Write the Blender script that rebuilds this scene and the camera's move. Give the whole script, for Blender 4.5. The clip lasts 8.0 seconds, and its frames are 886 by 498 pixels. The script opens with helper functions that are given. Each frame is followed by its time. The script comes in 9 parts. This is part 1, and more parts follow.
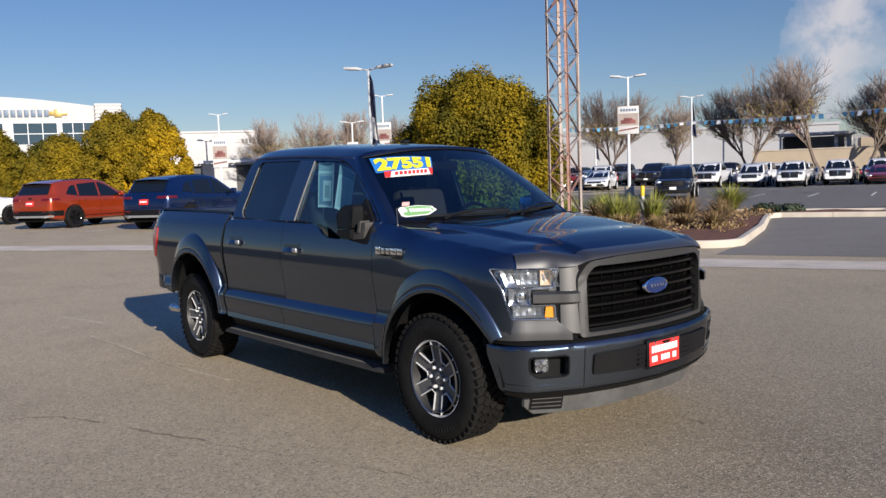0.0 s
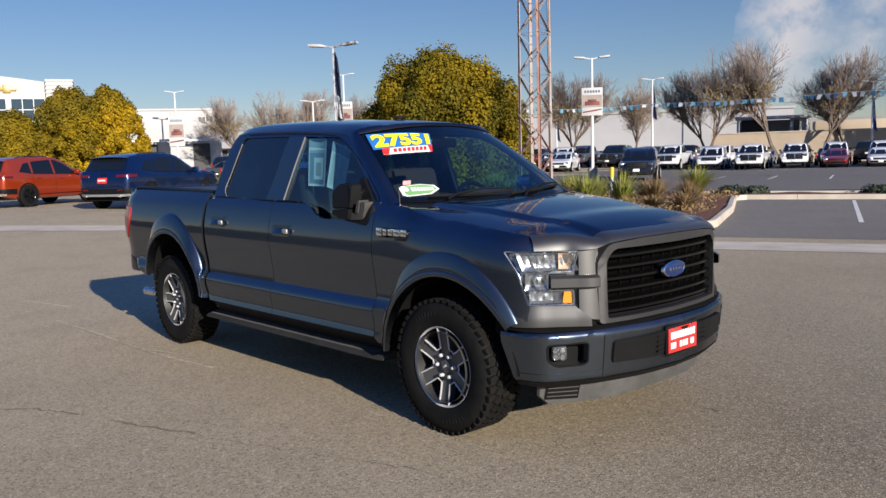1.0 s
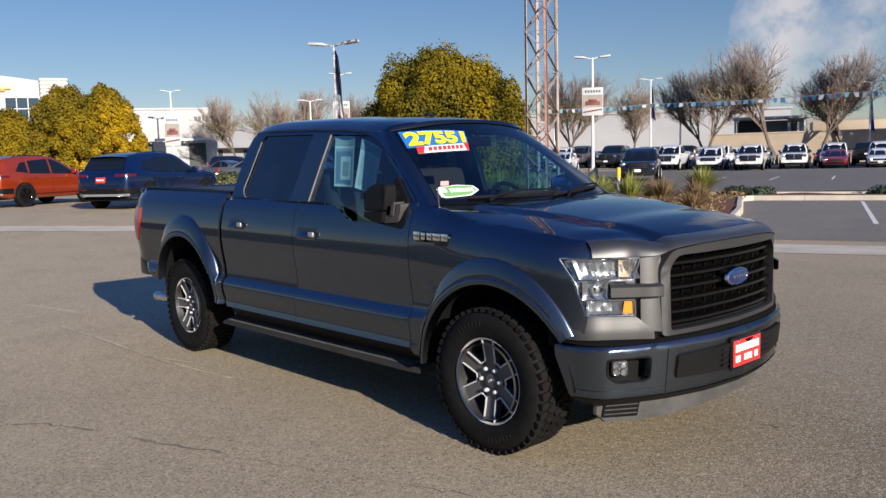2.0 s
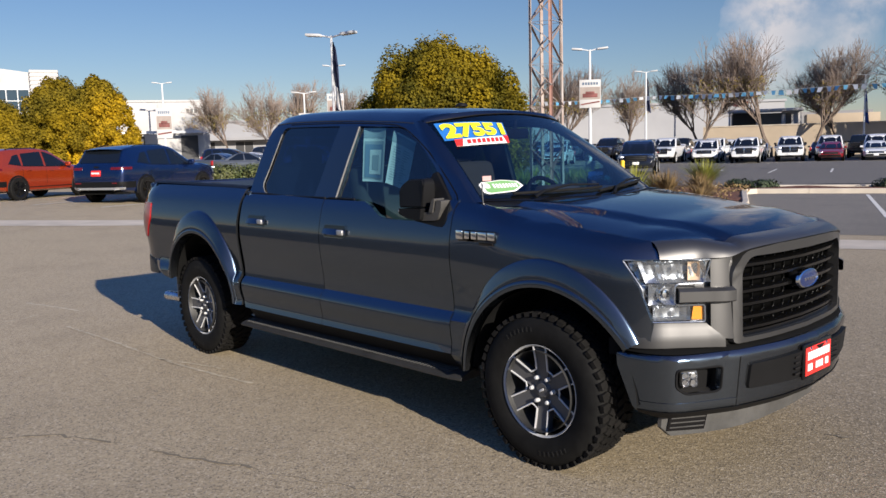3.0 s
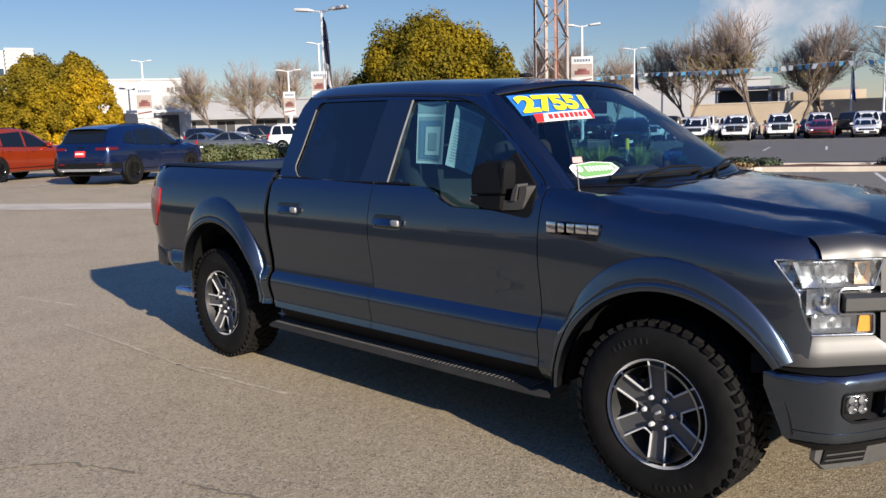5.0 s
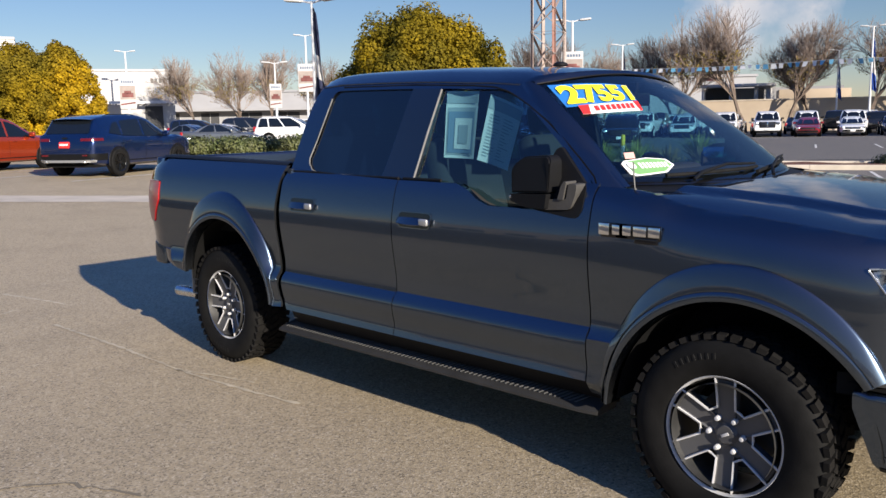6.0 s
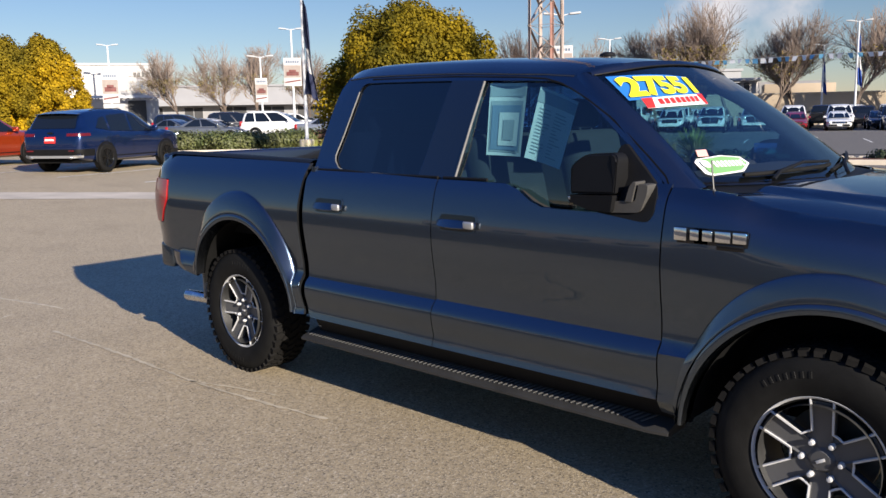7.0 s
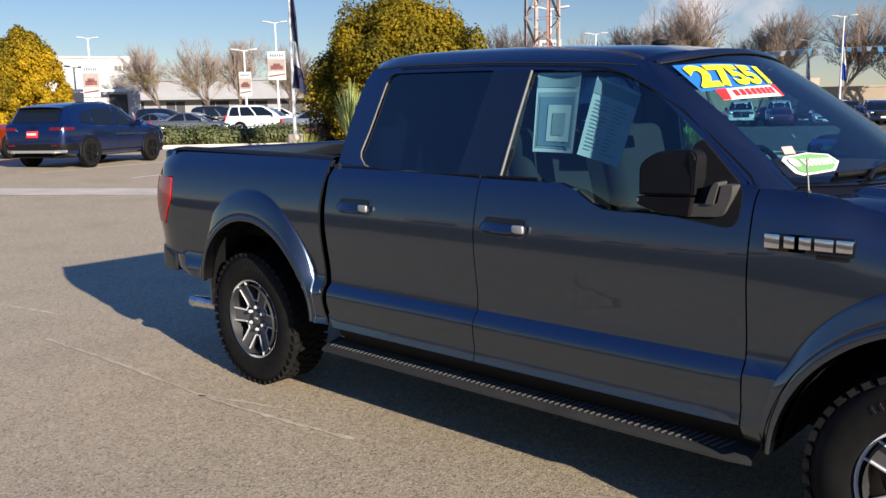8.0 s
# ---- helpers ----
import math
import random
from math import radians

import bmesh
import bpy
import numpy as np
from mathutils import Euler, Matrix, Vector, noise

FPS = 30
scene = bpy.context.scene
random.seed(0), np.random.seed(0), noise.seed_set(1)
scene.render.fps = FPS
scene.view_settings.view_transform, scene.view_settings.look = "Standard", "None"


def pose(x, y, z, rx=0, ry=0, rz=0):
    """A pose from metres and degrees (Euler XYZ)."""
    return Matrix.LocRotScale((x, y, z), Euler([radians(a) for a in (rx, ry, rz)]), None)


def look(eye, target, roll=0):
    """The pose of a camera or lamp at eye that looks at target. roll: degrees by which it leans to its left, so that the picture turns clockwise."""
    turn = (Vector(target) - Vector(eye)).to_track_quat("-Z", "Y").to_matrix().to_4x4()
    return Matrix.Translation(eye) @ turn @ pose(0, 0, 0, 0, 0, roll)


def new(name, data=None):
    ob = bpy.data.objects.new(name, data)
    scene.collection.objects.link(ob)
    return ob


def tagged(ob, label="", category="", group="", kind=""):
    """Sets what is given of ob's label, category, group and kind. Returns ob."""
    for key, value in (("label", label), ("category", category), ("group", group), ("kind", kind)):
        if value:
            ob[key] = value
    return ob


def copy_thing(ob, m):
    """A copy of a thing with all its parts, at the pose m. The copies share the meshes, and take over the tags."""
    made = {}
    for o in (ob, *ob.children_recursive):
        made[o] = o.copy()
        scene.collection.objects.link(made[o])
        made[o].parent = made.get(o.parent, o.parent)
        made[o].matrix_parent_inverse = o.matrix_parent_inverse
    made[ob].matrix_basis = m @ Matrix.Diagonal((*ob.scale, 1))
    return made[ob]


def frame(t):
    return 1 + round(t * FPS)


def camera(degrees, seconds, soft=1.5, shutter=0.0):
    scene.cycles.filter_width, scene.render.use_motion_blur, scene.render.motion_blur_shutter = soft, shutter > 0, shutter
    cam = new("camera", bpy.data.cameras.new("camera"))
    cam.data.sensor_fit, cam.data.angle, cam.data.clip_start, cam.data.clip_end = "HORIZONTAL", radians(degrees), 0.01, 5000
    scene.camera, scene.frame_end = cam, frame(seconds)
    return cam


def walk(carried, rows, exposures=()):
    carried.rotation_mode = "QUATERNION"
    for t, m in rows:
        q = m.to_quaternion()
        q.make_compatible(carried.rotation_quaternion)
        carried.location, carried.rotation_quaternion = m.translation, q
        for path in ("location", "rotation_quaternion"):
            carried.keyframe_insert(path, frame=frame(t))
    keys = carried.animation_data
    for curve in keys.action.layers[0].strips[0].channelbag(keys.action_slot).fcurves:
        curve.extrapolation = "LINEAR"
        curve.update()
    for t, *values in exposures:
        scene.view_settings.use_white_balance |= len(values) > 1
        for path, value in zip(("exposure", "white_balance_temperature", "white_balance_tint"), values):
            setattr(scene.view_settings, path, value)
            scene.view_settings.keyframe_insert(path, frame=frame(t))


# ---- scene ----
cam = camera(55.7, 8.0)
PATH = [
    (0, (3.995, -4.173, 1.649), (2.458, -2.905, 1.478), -2.0),
    (0.5, (3.778, -4.212, 1.645), (2.276, -2.905, 1.456), -1.9),
    (1, (3.589, -4.214, 1.636), (2.12, -2.876, 1.417), -1.6),
    (1.5, (3.369, -4.193, 1.632), (1.904, -2.848, 1.415), -1.5),
    (3, (2.713, -4.179, 1.647), (1.267, -2.818, 1.41), -1.5),
    (3.5, (2.496, -4.123, 1.633), (1.058, -2.756, 1.38), -1.5),
    (4, (2.29, -4.07, 1.647), (0.86, -2.699, 1.375), -1.3),
    (4.5, (2.075, -4.042, 1.642), (0.653, -2.662, 1.363), -1.4),
    (4.7, (1.982, -4.041, 1.65), (0.563, -2.66, 1.366), -1.6),
    (6, (1.413, -3.956, 1.639), (0.029, -2.543, 1.338), -1.1),
    (6.5, (1.214, -3.925, 1.638), (-0.156, -2.501, 1.329), -0.9),
    (7, (0.971, -3.922, 1.644), (-0.384, -2.485, 1.33), -1.1),
    (7.5, (0.761, -3.903, 1.636), (-0.579, -2.453, 1.315), -1.1),
    (8, (0.515, -3.833, 1.64), (-0.809, -2.37, 1.313), -1.0),
]
walk(cam, [(t, look(eye, target, roll)) for t, eye, target, roll in PATH], [(0, 0.60, 6380, 10), (1.5, 0.62, 6460, 10), (4, 0.72, 6560, 10), (8, 0.94, 6640, 10)])

# ---- light ----
SUN_DIR = Vector((2.84, -0.65, 1.0)).normalized()
world = bpy.data.worlds.new("daylight")
scene.world = world
world.use_nodes = True
wn, wl = world.node_tree.nodes, world.node_tree.links
wbg = wn["Background"]
sky = wn.new("ShaderNodeTexSky")
sky.sky_type = "NISHITA"
sky.sun_disc = False
sky.sun_elevation = math.asin(SUN_DIR.z)
sky.sun_rotation = math.atan2(SUN_DIR.x, SUN_DIR.y)
sky.air_density, sky.dust_density, sky.ozone_density = 1.0, 0.0, 4.0
# cool haze balance of the winter sky
tint = wn.new("ShaderNodeMix")
tint.data_type, tint.blend_type = "RGBA", "MULTIPLY"
tint.inputs[0].default_value = 1.0
tint.inputs[7].default_value = (0.90, 0.96, 1.12, 1)
wl.new(sky.outputs[0], tint.inputs[6])


def wmath(op, a, b=0.0, c=0.0, clamp=False):
    n = wn.new("ShaderNodeMath")
    n.operation, n.use_clamp = op, clamp
    for i, v in enumerate((a, b, c)):
        if isinstance(v, (int, float)):
            n.inputs[i].default_value = v
        else:
            wl.new(v, n.inputs[i])
    return n.outputs[0]


# a distant plume of steam: a soft cloud low in one quarter of the sky
wtc = wn.new("ShaderNodeTexCoord")
wsep = wn.new("ShaderNodeSeparateXYZ")
wl.new(wtc.outputs["Generated"], wsep.inputs[0])
wx, wy, wz = wsep.outputs
ahead = wmath("MAXIMUM", wmath("ADD", wmath("MULTIPLY", wx, -0.436), wmath("MULTIPLY", wy, 0.9)), 0.05)
across = wmath("DIVIDE", wmath("ADD", wmath("MULTIPLY", wx, 0.9), wmath("MULTIPLY", wy, 0.436)), ahead)
height = wmath("DIVIDE", wz, ahead)


def wnoise(scale, detail, rough):
    n = wn.new("ShaderNodeTexNoise")
    n.inputs["Scale"].default_value, n.inputs["Detail"].default_value, n.inputs["Roughness"].default_value = scale, detail, rough
    wl.new(wtc.outputs["Generated"], n.inputs["Vector"])
    return n.outputs[0]


def lobe(centre, drift, width, low, fade):
    """A leaning column: full near its axis, thinning outward and at its foot."""
    axis = wmath("MULTIPLY_ADD", height, drift, centre)
    wob = wmath("MULTIPLY_ADD", wnoise(26, 3, 0.5), 0.05, -0.025)
    off = wmath("ABSOLUTE", wmath("ADD", wmath("SUBTRACT", across, axis), wob))
    body = wmath("SUBTRACT", 1.0, wmath("DIVIDE", off, width), clamp=True)
    foot = wmath("DIVIDE", wmath("SUBTRACT", height, low), fade, clamp=True)
    top = wmath("SUBTRACT", 1.0, wmath("DIVIDE", wmath("SUBTRACT", height, 0.28), 0.15), clamp=True)
    return wmath("MULTIPLY", wmath("MULTIPLY", body, foot), top)


plume = wmath("MAXIMUM", lobe(-0.022, 0.24, 0.056, 0.045, 0.05), wmath("MULTIPLY", lobe(0.030, 0.45, 0.040, 0.05, 0.06), 0.45))
thin = wmath("MULTIPLY_ADD", wnoise(24, 6, 0.6), 3.6, -1.05, clamp=True)
plume = wmath("MULTIPLY", wmath("POWER", plume, 0.5), thin, clamp=True)
front = wmath("GREATER_THAN", wmath("ADD", wmath("MULTIPLY", wx, -0.436), wmath("MULTIPLY", wy, 0.9)), 0.3)
plume = wmath("MULTIPLY", wmath("MULTIPLY", plume, 0.92), front)
steam = wn.new("ShaderNodeMix")
steam.data_type = "RGBA"
wl.new(plume, steam.inputs[0])
high = wn.new("ShaderNodeMix")
high.data_type, high.blend_type = "RGBA", "MULTIPLY"
wl.new(wmath("MULTIPLY", wmath("SUBTRACT", wz, 0.22), 2.4, clamp=True), high.inputs[0])
low = wn.new("ShaderNodeMix")
low.data_type, low.blend_type = "RGBA", "MULTIPLY"
wl.new(wmath("SUBTRACT", 1.0, wmath("MULTIPLY", wz, 4.0), clamp=True), low.inputs[0])
wl.new(tint.outputs[2], low.inputs[6])
low.inputs[7].default_value = (1.24, 1.03, 0.90, 1)
wl.new(low.outputs[2], high.inputs[6])
high.inputs[7].default_value = (1.18, 1.60, 2.22, 1)
wl.new(high.outputs[2], steam.inputs[6])
steam.inputs[7].default_value = (9.0, 8.6, 8.9, 1)
wl.new(steam.outputs[2], wbg.inputs[0])
wbg.inputs[1].default_value = 0.049

sun_data = bpy.data.lights.new("sun", "SUN")
sun_data.energy, sun_data.angle, sun_data.color = 5.0, radians(0.55), (1.0, 0.91, 0.79)
sun = new("sun", sun_data)
sun.matrix_world = look(SUN_DIR * 60, (0, 0, 0))

# ---- materials ----
def mat(name, color, rough=0.6, metal=0.0, coat=0.0, spec=0.5, var=0.0, scale=4.0, bump=0.0, bump_scale=60.0,
        alpha=1.0, transmission=0.0, emit=None, emit_strength=0.0, island=0.0, coat_rough=0.03, rough_var=0.0, second=None, distance=0.002, coat_ior=1.5):
    """A principled surface with colour drift at two scales, relief and uneven gloss."""
    m = bpy.data.materials.new(name)
    m.use_nodes = True
    n, l = m.node_tree.nodes, m.node_tree.links
    b = n["Principled BSDF"]
    col = (*color, 1.0)
    b.inputs["Base Color"].default_value = col
    b.inputs["Roughness"].default_value = rough
    b.inputs["Metallic"].default_value = metal
    b.inputs["Coat Weight"].default_value = coat
    b.inputs["Coat Roughness"].default_value = coat_rough
    b.inputs["Coat IOR"].default_value = coat_ior
    b.inputs["Specular IOR Level"].default_value = spec
    b.inputs["Transmission Weight"].default_value = transmission
    b.inputs["Alpha"].default_value = alpha
    if emit:
        b.inputs["Emission Color"].default_value = (*emit, 1)
        b.inputs["Emission Strength"].default_value = emit_strength
    if var or bump or rough_var or island:
        tc = n.new("ShaderNodeTexCoord")
        big = n.new("ShaderNodeTexNoise")
        big.inputs["Scale"].default_value = scale
        big.inputs["Detail"].default_value = 5
        l.new(tc.outputs["Object"], big.inputs["Vector"])
        fine = n.new("ShaderNodeTexNoise")
        fine.inputs["Scale"].default_value = bump_scale
        fine.inputs["Detail"].default_value = 4
        l.new(tc.outputs["Object"], fine.inputs["Vector"])
        if var:
            mix = n.new("ShaderNodeMix")
            mix.data_type = "RGBA"
            hi = second or tuple(min(1, c * (1 + var)) for c in color)
            lo = color if second else tuple(c * (1 - var) for c in color)
            mix.inputs[6].default_value, mix.inputs[7].default_value = (*lo, 1), (*hi, 1)
            add = n.new("ShaderNodeMath")
            add.operation = "MULTIPLY_ADD"
            add.inputs[1].default_value, add.inputs[2].default_value = 0.35, 0.0
            l.new(fine.outputs[0], add.inputs[0])
            sm = n.new("ShaderNodeMath")
            sm.operation = "MULTIPLY_ADD"
            sm.inputs[1].default_value = 1.9
            l.new(big.outputs[0], sm.inputs[0])
            off = n.new("ShaderNodeMath")
            off.operation = "SUBTRACT"
            off.inputs[1].default_value = 0.62
            l.new(add.outputs[0], off.inputs[0])
            l.new(off.outputs[0], sm.inputs[2])
            sm.use_clamp = True
            l.new(sm.outputs[0], mix.inputs[0])
            out = mix.outputs[2]
            if island:
                geo = n.new("ShaderNodeNewGeometry")
                hsv = n.new("ShaderNodeHueSaturation")
                mr = n.new("ShaderNodeMapRange")
                mr.inputs[3].default_value, mr.inputs[4].default_value = 1 - island, 1 + island
                l.new(geo.outputs["Random Per Island"], mr.inputs[0])
                l.new(mr.outputs[0], hsv.inputs["Value"])
                l.new(out, hsv.inputs["Color"])
                out = hsv.outputs[0]
            l.new(out, b.inputs["Base Color"])
        if rough_var:
            mr = n.new("ShaderNodeMapRange")
            mr.inputs[1].default_value, mr.inputs[2].default_value = 0.3, 0.7
            mr.inputs[3].default_value, mr.inputs[4].default_value = max(0, rough - rough_var), min(1, rough + rough_var)
            l.new(big.outputs[0], mr.inputs[0])
            l.new(mr.outputs[0], b.inputs["Roughness"])
        if bump:
            bp = n.new("ShaderNodeBump")
            bp.inputs["Strength"].default_value = bump
            bp.inputs["Distance"].default_value = distance
            l.new(fine.outputs[0], bp.inputs["Height"])
            l.new(bp.outputs[0], b.inputs["Normal"])
    return m


def glass_mat(name, tint, rough=0.0, ior=1.62):
    """Thin glazing: tinted see-through with a mirror coat by Fresnel."""
    m = bpy.data.materials.new(name)
    m.use_nodes = True
    n, l = m.node_tree.nodes, m.node_tree.links
    for node in list(n):
        if node.type != "OUTPUT_MATERIAL":
            n.remove(node)
    out = [x for x in n if x.type == "OUTPUT_MATERIAL"][0]
    tr, gl, fr, mx = n.new("ShaderNodeBsdfTransparent"), n.new("ShaderNodeBsdfGlossy"), n.new("ShaderNodeFresnel"), n.new("ShaderNodeMixShader")
    tr.inputs[0].default_value = (*tint, 1)
    gl.inputs["Roughness"].default_value = rough
    fr.inputs[0].default_value = ior
    l.new(fr.outputs[0], mx.inputs[0])
    l.new(tr.outputs[0], mx.inputs[1])
    l.new(gl.outputs[0], mx.inputs[2])
    l.new(mx.outputs[0], out.inputs[0])
    return m


def asphalt_mat(name, base, light, speck, crack=0.0):
    """Worn asphalt: base tone ramped along x, drifting tone, oil stains, pale and dark stones."""
    m = bpy.data.materials.new(name)
    m.use_nodes = True
    n, l = m.node_tree.nodes, m.node_tree.links
    b = n["Principled BSDF"]
    tc = n.new("ShaderNodeTexCoord")

    def nz(scale, detail=4, rough=0.6):
        t = n.new("ShaderNodeTexNoise")
        t.inputs["Scale"].default_value, t.inputs["Detail"].default_value, t.inputs["Roughness"].default_value = scale, detail, rough
        l.new(tc.outputs["Object"], t.inputs["Vector"])
        return t.outputs[0]

    def ramp(src, a, z, ca, cz):
        r = n.new("ShaderNodeMapRange")
        r.inputs[1].default_value, r.inputs[2].default_value, r.inputs[3].default_value, r.inputs[4].default_value = a, z, ca, cz
        l.new(src, r.inputs[0])
        return r.outputs[0]

    def mixc(f, a, c, blend="MIX"):
        x = n.new("ShaderNodeMix")
        x.data_type, x.blend_type = "RGBA", blend
        for s, v in ((0, f), (6, a), (7, c)):
            if isinstance(v, tuple):
                x.inputs[s].default_value = (*v, 1)
            elif isinstance(v, float):
                x.inputs[s].default_value = v
            else:
                l.new(v, x.inputs[s])
        return x.outputs[2]

    # ramp along x puts a brightness difference into the base tone, darker at +x
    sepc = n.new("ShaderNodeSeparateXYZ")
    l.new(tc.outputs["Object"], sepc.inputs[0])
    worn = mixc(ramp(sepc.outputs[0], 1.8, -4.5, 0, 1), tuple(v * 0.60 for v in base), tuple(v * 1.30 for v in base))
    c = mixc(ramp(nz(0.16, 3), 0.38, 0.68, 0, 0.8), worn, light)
    c = mixc(ramp(nz(0.9, 5, 0.7), 0.48, 0.75, 0, 0.35), c, tuple(v * 0.55 for v in base))
    vor = n.new("ShaderNodeTexVoronoi")
    vor.inputs["Scale"].default_value = 105
    l.new(tc.outputs["Object"], vor.inputs["Vector"])
    sep = n.new("ShaderNodeSeparateColor")
    l.new(vor.outputs["Color"], sep.inputs[0])
    c = mixc(ramp(sep.outputs[0], 0.72, 1.0, 0, speck), c, (0.55, 0.47, 0.36))
    c = mixc(ramp(sep.outputs[1], 0.62, 1.0, 0, speck), c, (0.035, 0.032, 0.03))
    # coarser stones, a few bright ones
    vor2 = n.new("ShaderNodeTexVoronoi")
    vor2.inputs["Scale"].default_value = 48
    l.new(tc.outputs["Object"], vor2.inputs["Vector"])
    sep2 = n.new("ShaderNodeSeparateColor")
    l.new(vor2.outputs["Color"], sep2.inputs[0])
    c = mixc(ramp(sep2.outputs[0], 0.70, 1.0, 0, speck * 0.3), c, (0.60, 0.50, 0.36))
    c = mixc(ramp(sep2.outputs[1], 0.66, 1.0, 0, speck * 0.3), c, (0.05, 0.045, 0.04))
    l.new(c, b.inputs["Base Color"])
    b.inputs["Roughness"].default_value = 0.85
    b.inputs["Specular IOR Level"].default_value = 0.35
    bp = n.new("ShaderNodeBump")
    bp.inputs["Strength"].default_value, bp.inputs["Distance"].default_value = 0.4, 0.004
    l.new(vor.outputs["Distance"], bp.inputs["Height"])
    l.new(bp.outputs[0], b.inputs["Normal"])
    return m


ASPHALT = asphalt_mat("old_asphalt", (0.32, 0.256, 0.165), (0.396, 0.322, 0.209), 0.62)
# near-black ground for the unseen sheet that the doors reflect
REFLECTED_DARK = asphalt_mat("reflected_dark_ground", (0.045, 0.043, 0.04), (0.06, 0.057, 0.053), 0.3)
ASPHALT_DARK = asphalt_mat("sealed_asphalt", (0.10, 0.094, 0.086), (0.13, 0.12, 0.108), 0.3)
CONCRETE = mat("concrete", (0.48, 0.42, 0.34), 0.85, var=0.22, scale=1.6, bump=0.3, bump_scale=90)
MULCH = mat("bark_mulch", (0.13, 0.05, 0.025), 0.9, var=0.5, scale=6, bump=0.9, bump_scale=35, distance=0.03)
def flake_paint(name, tight, broad, share, coat_ior):
    """Metallic car paint: flakes lying flat and flakes lying askew under one clear coat."""
    m = mat(name, tight, 0.25, 1.0, 1.0, coat_rough=0.025, coat_ior=coat_ior)
    n, l = m.node_tree.nodes, m.node_tree.links
    a = n["Principled BSDF"]
    b = n.new("ShaderNodeBsdfGlossy")
    b.distribution = "BECKMANN"
    mx = n.new("ShaderNodeMixShader")
    b.inputs["Color"].default_value = (*broad, 1)
    b.inputs["Roughness"].default_value = 0.70
    # faint orange peel of the lacquer
    tc, nz, bp = n.new("ShaderNodeTexCoord"), n.new("ShaderNodeTexNoise"), n.new("ShaderNodeBump")
    l.new(tc.outputs["Object"], nz.inputs["Vector"])
    nz.inputs["Scale"].default_value = 7.0
    bp.inputs["Strength"].default_value, bp.inputs["Distance"].default_value = 0.12, 0.004
    l.new(nz.outputs[0], bp.inputs["Height"])
    a.inputs["Specular Tint"].default_value = (0.2, 0.21, 0.23, 1)
    l.new(bp.outputs[0], a.inputs["Coat Normal"])
    mx.inputs[0].default_value = share
    l.new(a.outputs[0], mx.inputs[1])
    l.new(b.outputs[0], mx.inputs[2])
    l.new(mx.outputs[0], [x for x in n if x.type == "OUTPUT_MATERIAL"][0].inputs[0])
    return m


def see_through(m, share, glow):
    """Adds the light that passes through thin leaves."""
    n, l = m.node_tree.nodes, m.node_tree.links
    b, out = n["Principled BSDF"], [x for x in n if x.type == "OUTPUT_MATERIAL"][0]
    tr, mx, hs = n.new("ShaderNodeBsdfTranslucent"), n.new("ShaderNodeMixShader"), n.new("ShaderNodeHueSaturation")
    hs.inputs["Value"].default_value = glow
    src = b.inputs["Base Color"].links[0].from_socket
    l.new(src, hs.inputs["Color"])
    l.new(hs.outputs[0], tr.inputs[0])
    mx.inputs[0].default_value = share
    l.new(b.outputs[0], mx.inputs[1])
    l.new(tr.outputs[0], mx.inputs[2])
    l.new(mx.outputs[0], out.inputs[0])
    return m


LINE_PAINT = mat("line_paint", (0.62, 0.6, 0.55), 0.8, var=0.25, scale=5, bump=0.2)
PAINT = flake_paint("grey_metallic_paint", (0.060, 0.086, 0.124), (0.312, 0.312, 0.318), 0.040, 1.58)
PIANO = mat("piano_black", (0.003, 0.003, 0.004), 0.05, coat=1.0, coat_ior=1.55)
# body grey for sun-facing front panels, their lit look put into the colour
SURROUND = mat("sunlit_body_grey", (0.078, 0.077, 0.077), 0.43, 0.75, 0.25, coat_rough=0.08, var=0.05, scale=3)
FOG = mat("fog_lamp_glass", (0.36, 0.365, 0.375), 0.2, 0.8, 0.5, rough_var=0.1, scale=30)
SATIN_GREY = mat("satin_grey_paint", (0.14, 0.14, 0.143), 0.44, 0.75, 0.25, coat_rough=0.08, var=0.05, scale=3)
GRILLE_BLACK = mat("grille_black", (0.003, 0.003, 0.0033), 0.22, spec=0.5)
# near-black colour holds the shade of the hollow behind the grille
GRILLE_VOID = mat("grille_shade_black", (0.0018, 0.0018, 0.0018), 0.9, spec=0.03)
# mirror arm plastic, lightened to carry the sunlight on it in its colour
ARM_GREY = mat("sunlit_arm_grey", (0.05, 0.047, 0.043), 0.65, var=0.2, scale=15)
CHANNEL = mat("weathered_rubber_channel", (0.15, 0.147, 0.14), 0.7, var=0.2, scale=20)
STEP_GREY = mat("worn_step_grey", (0.06, 0.059, 0.057), 0.6, 0.1, var=0.3, scale=12)
SIDEWALL_MARK = mat("sidewall_mark", (0.007, 0.007, 0.007), 0.6, spec=0.2)
PLASTIC = mat("black_plastic", (0.006, 0.006, 0.0065), 0.58, spec=0.18, var=0.2, scale=9, bump=0.12, bump_scale=400)
GLOSS_BLACK = mat("gloss_black", (0.005, 0.005, 0.006), 0.15)
BOARD = mat("dusty_black_plastic", (0.022, 0.0215, 0.021), 0.62, var=0.3, scale=9, bump=0.12, bump_scale=300)
PIPE = mat("dull_steel_pipe", (0.6, 0.6, 0.61), 0.25, 1.0, var=0.3, scale=14, rough_var=0.1)
UNDER = mat("underbody", (0.008, 0.008, 0.008), 0.9, spec=0.06, var=0.3, scale=5)
RUBBER = mat("tyre_rubber", (0.0085, 0.0083, 0.0080), 0.75, spec=0.14, var=0.35, scale=14, bump=0.25, bump_scale=120)
TREAD = mat("worn_tread", (0.0085, 0.0080, 0.0076), 0.85, spec=0.12, var=0.45, scale=12, bump=0.3, bump_scale=120)
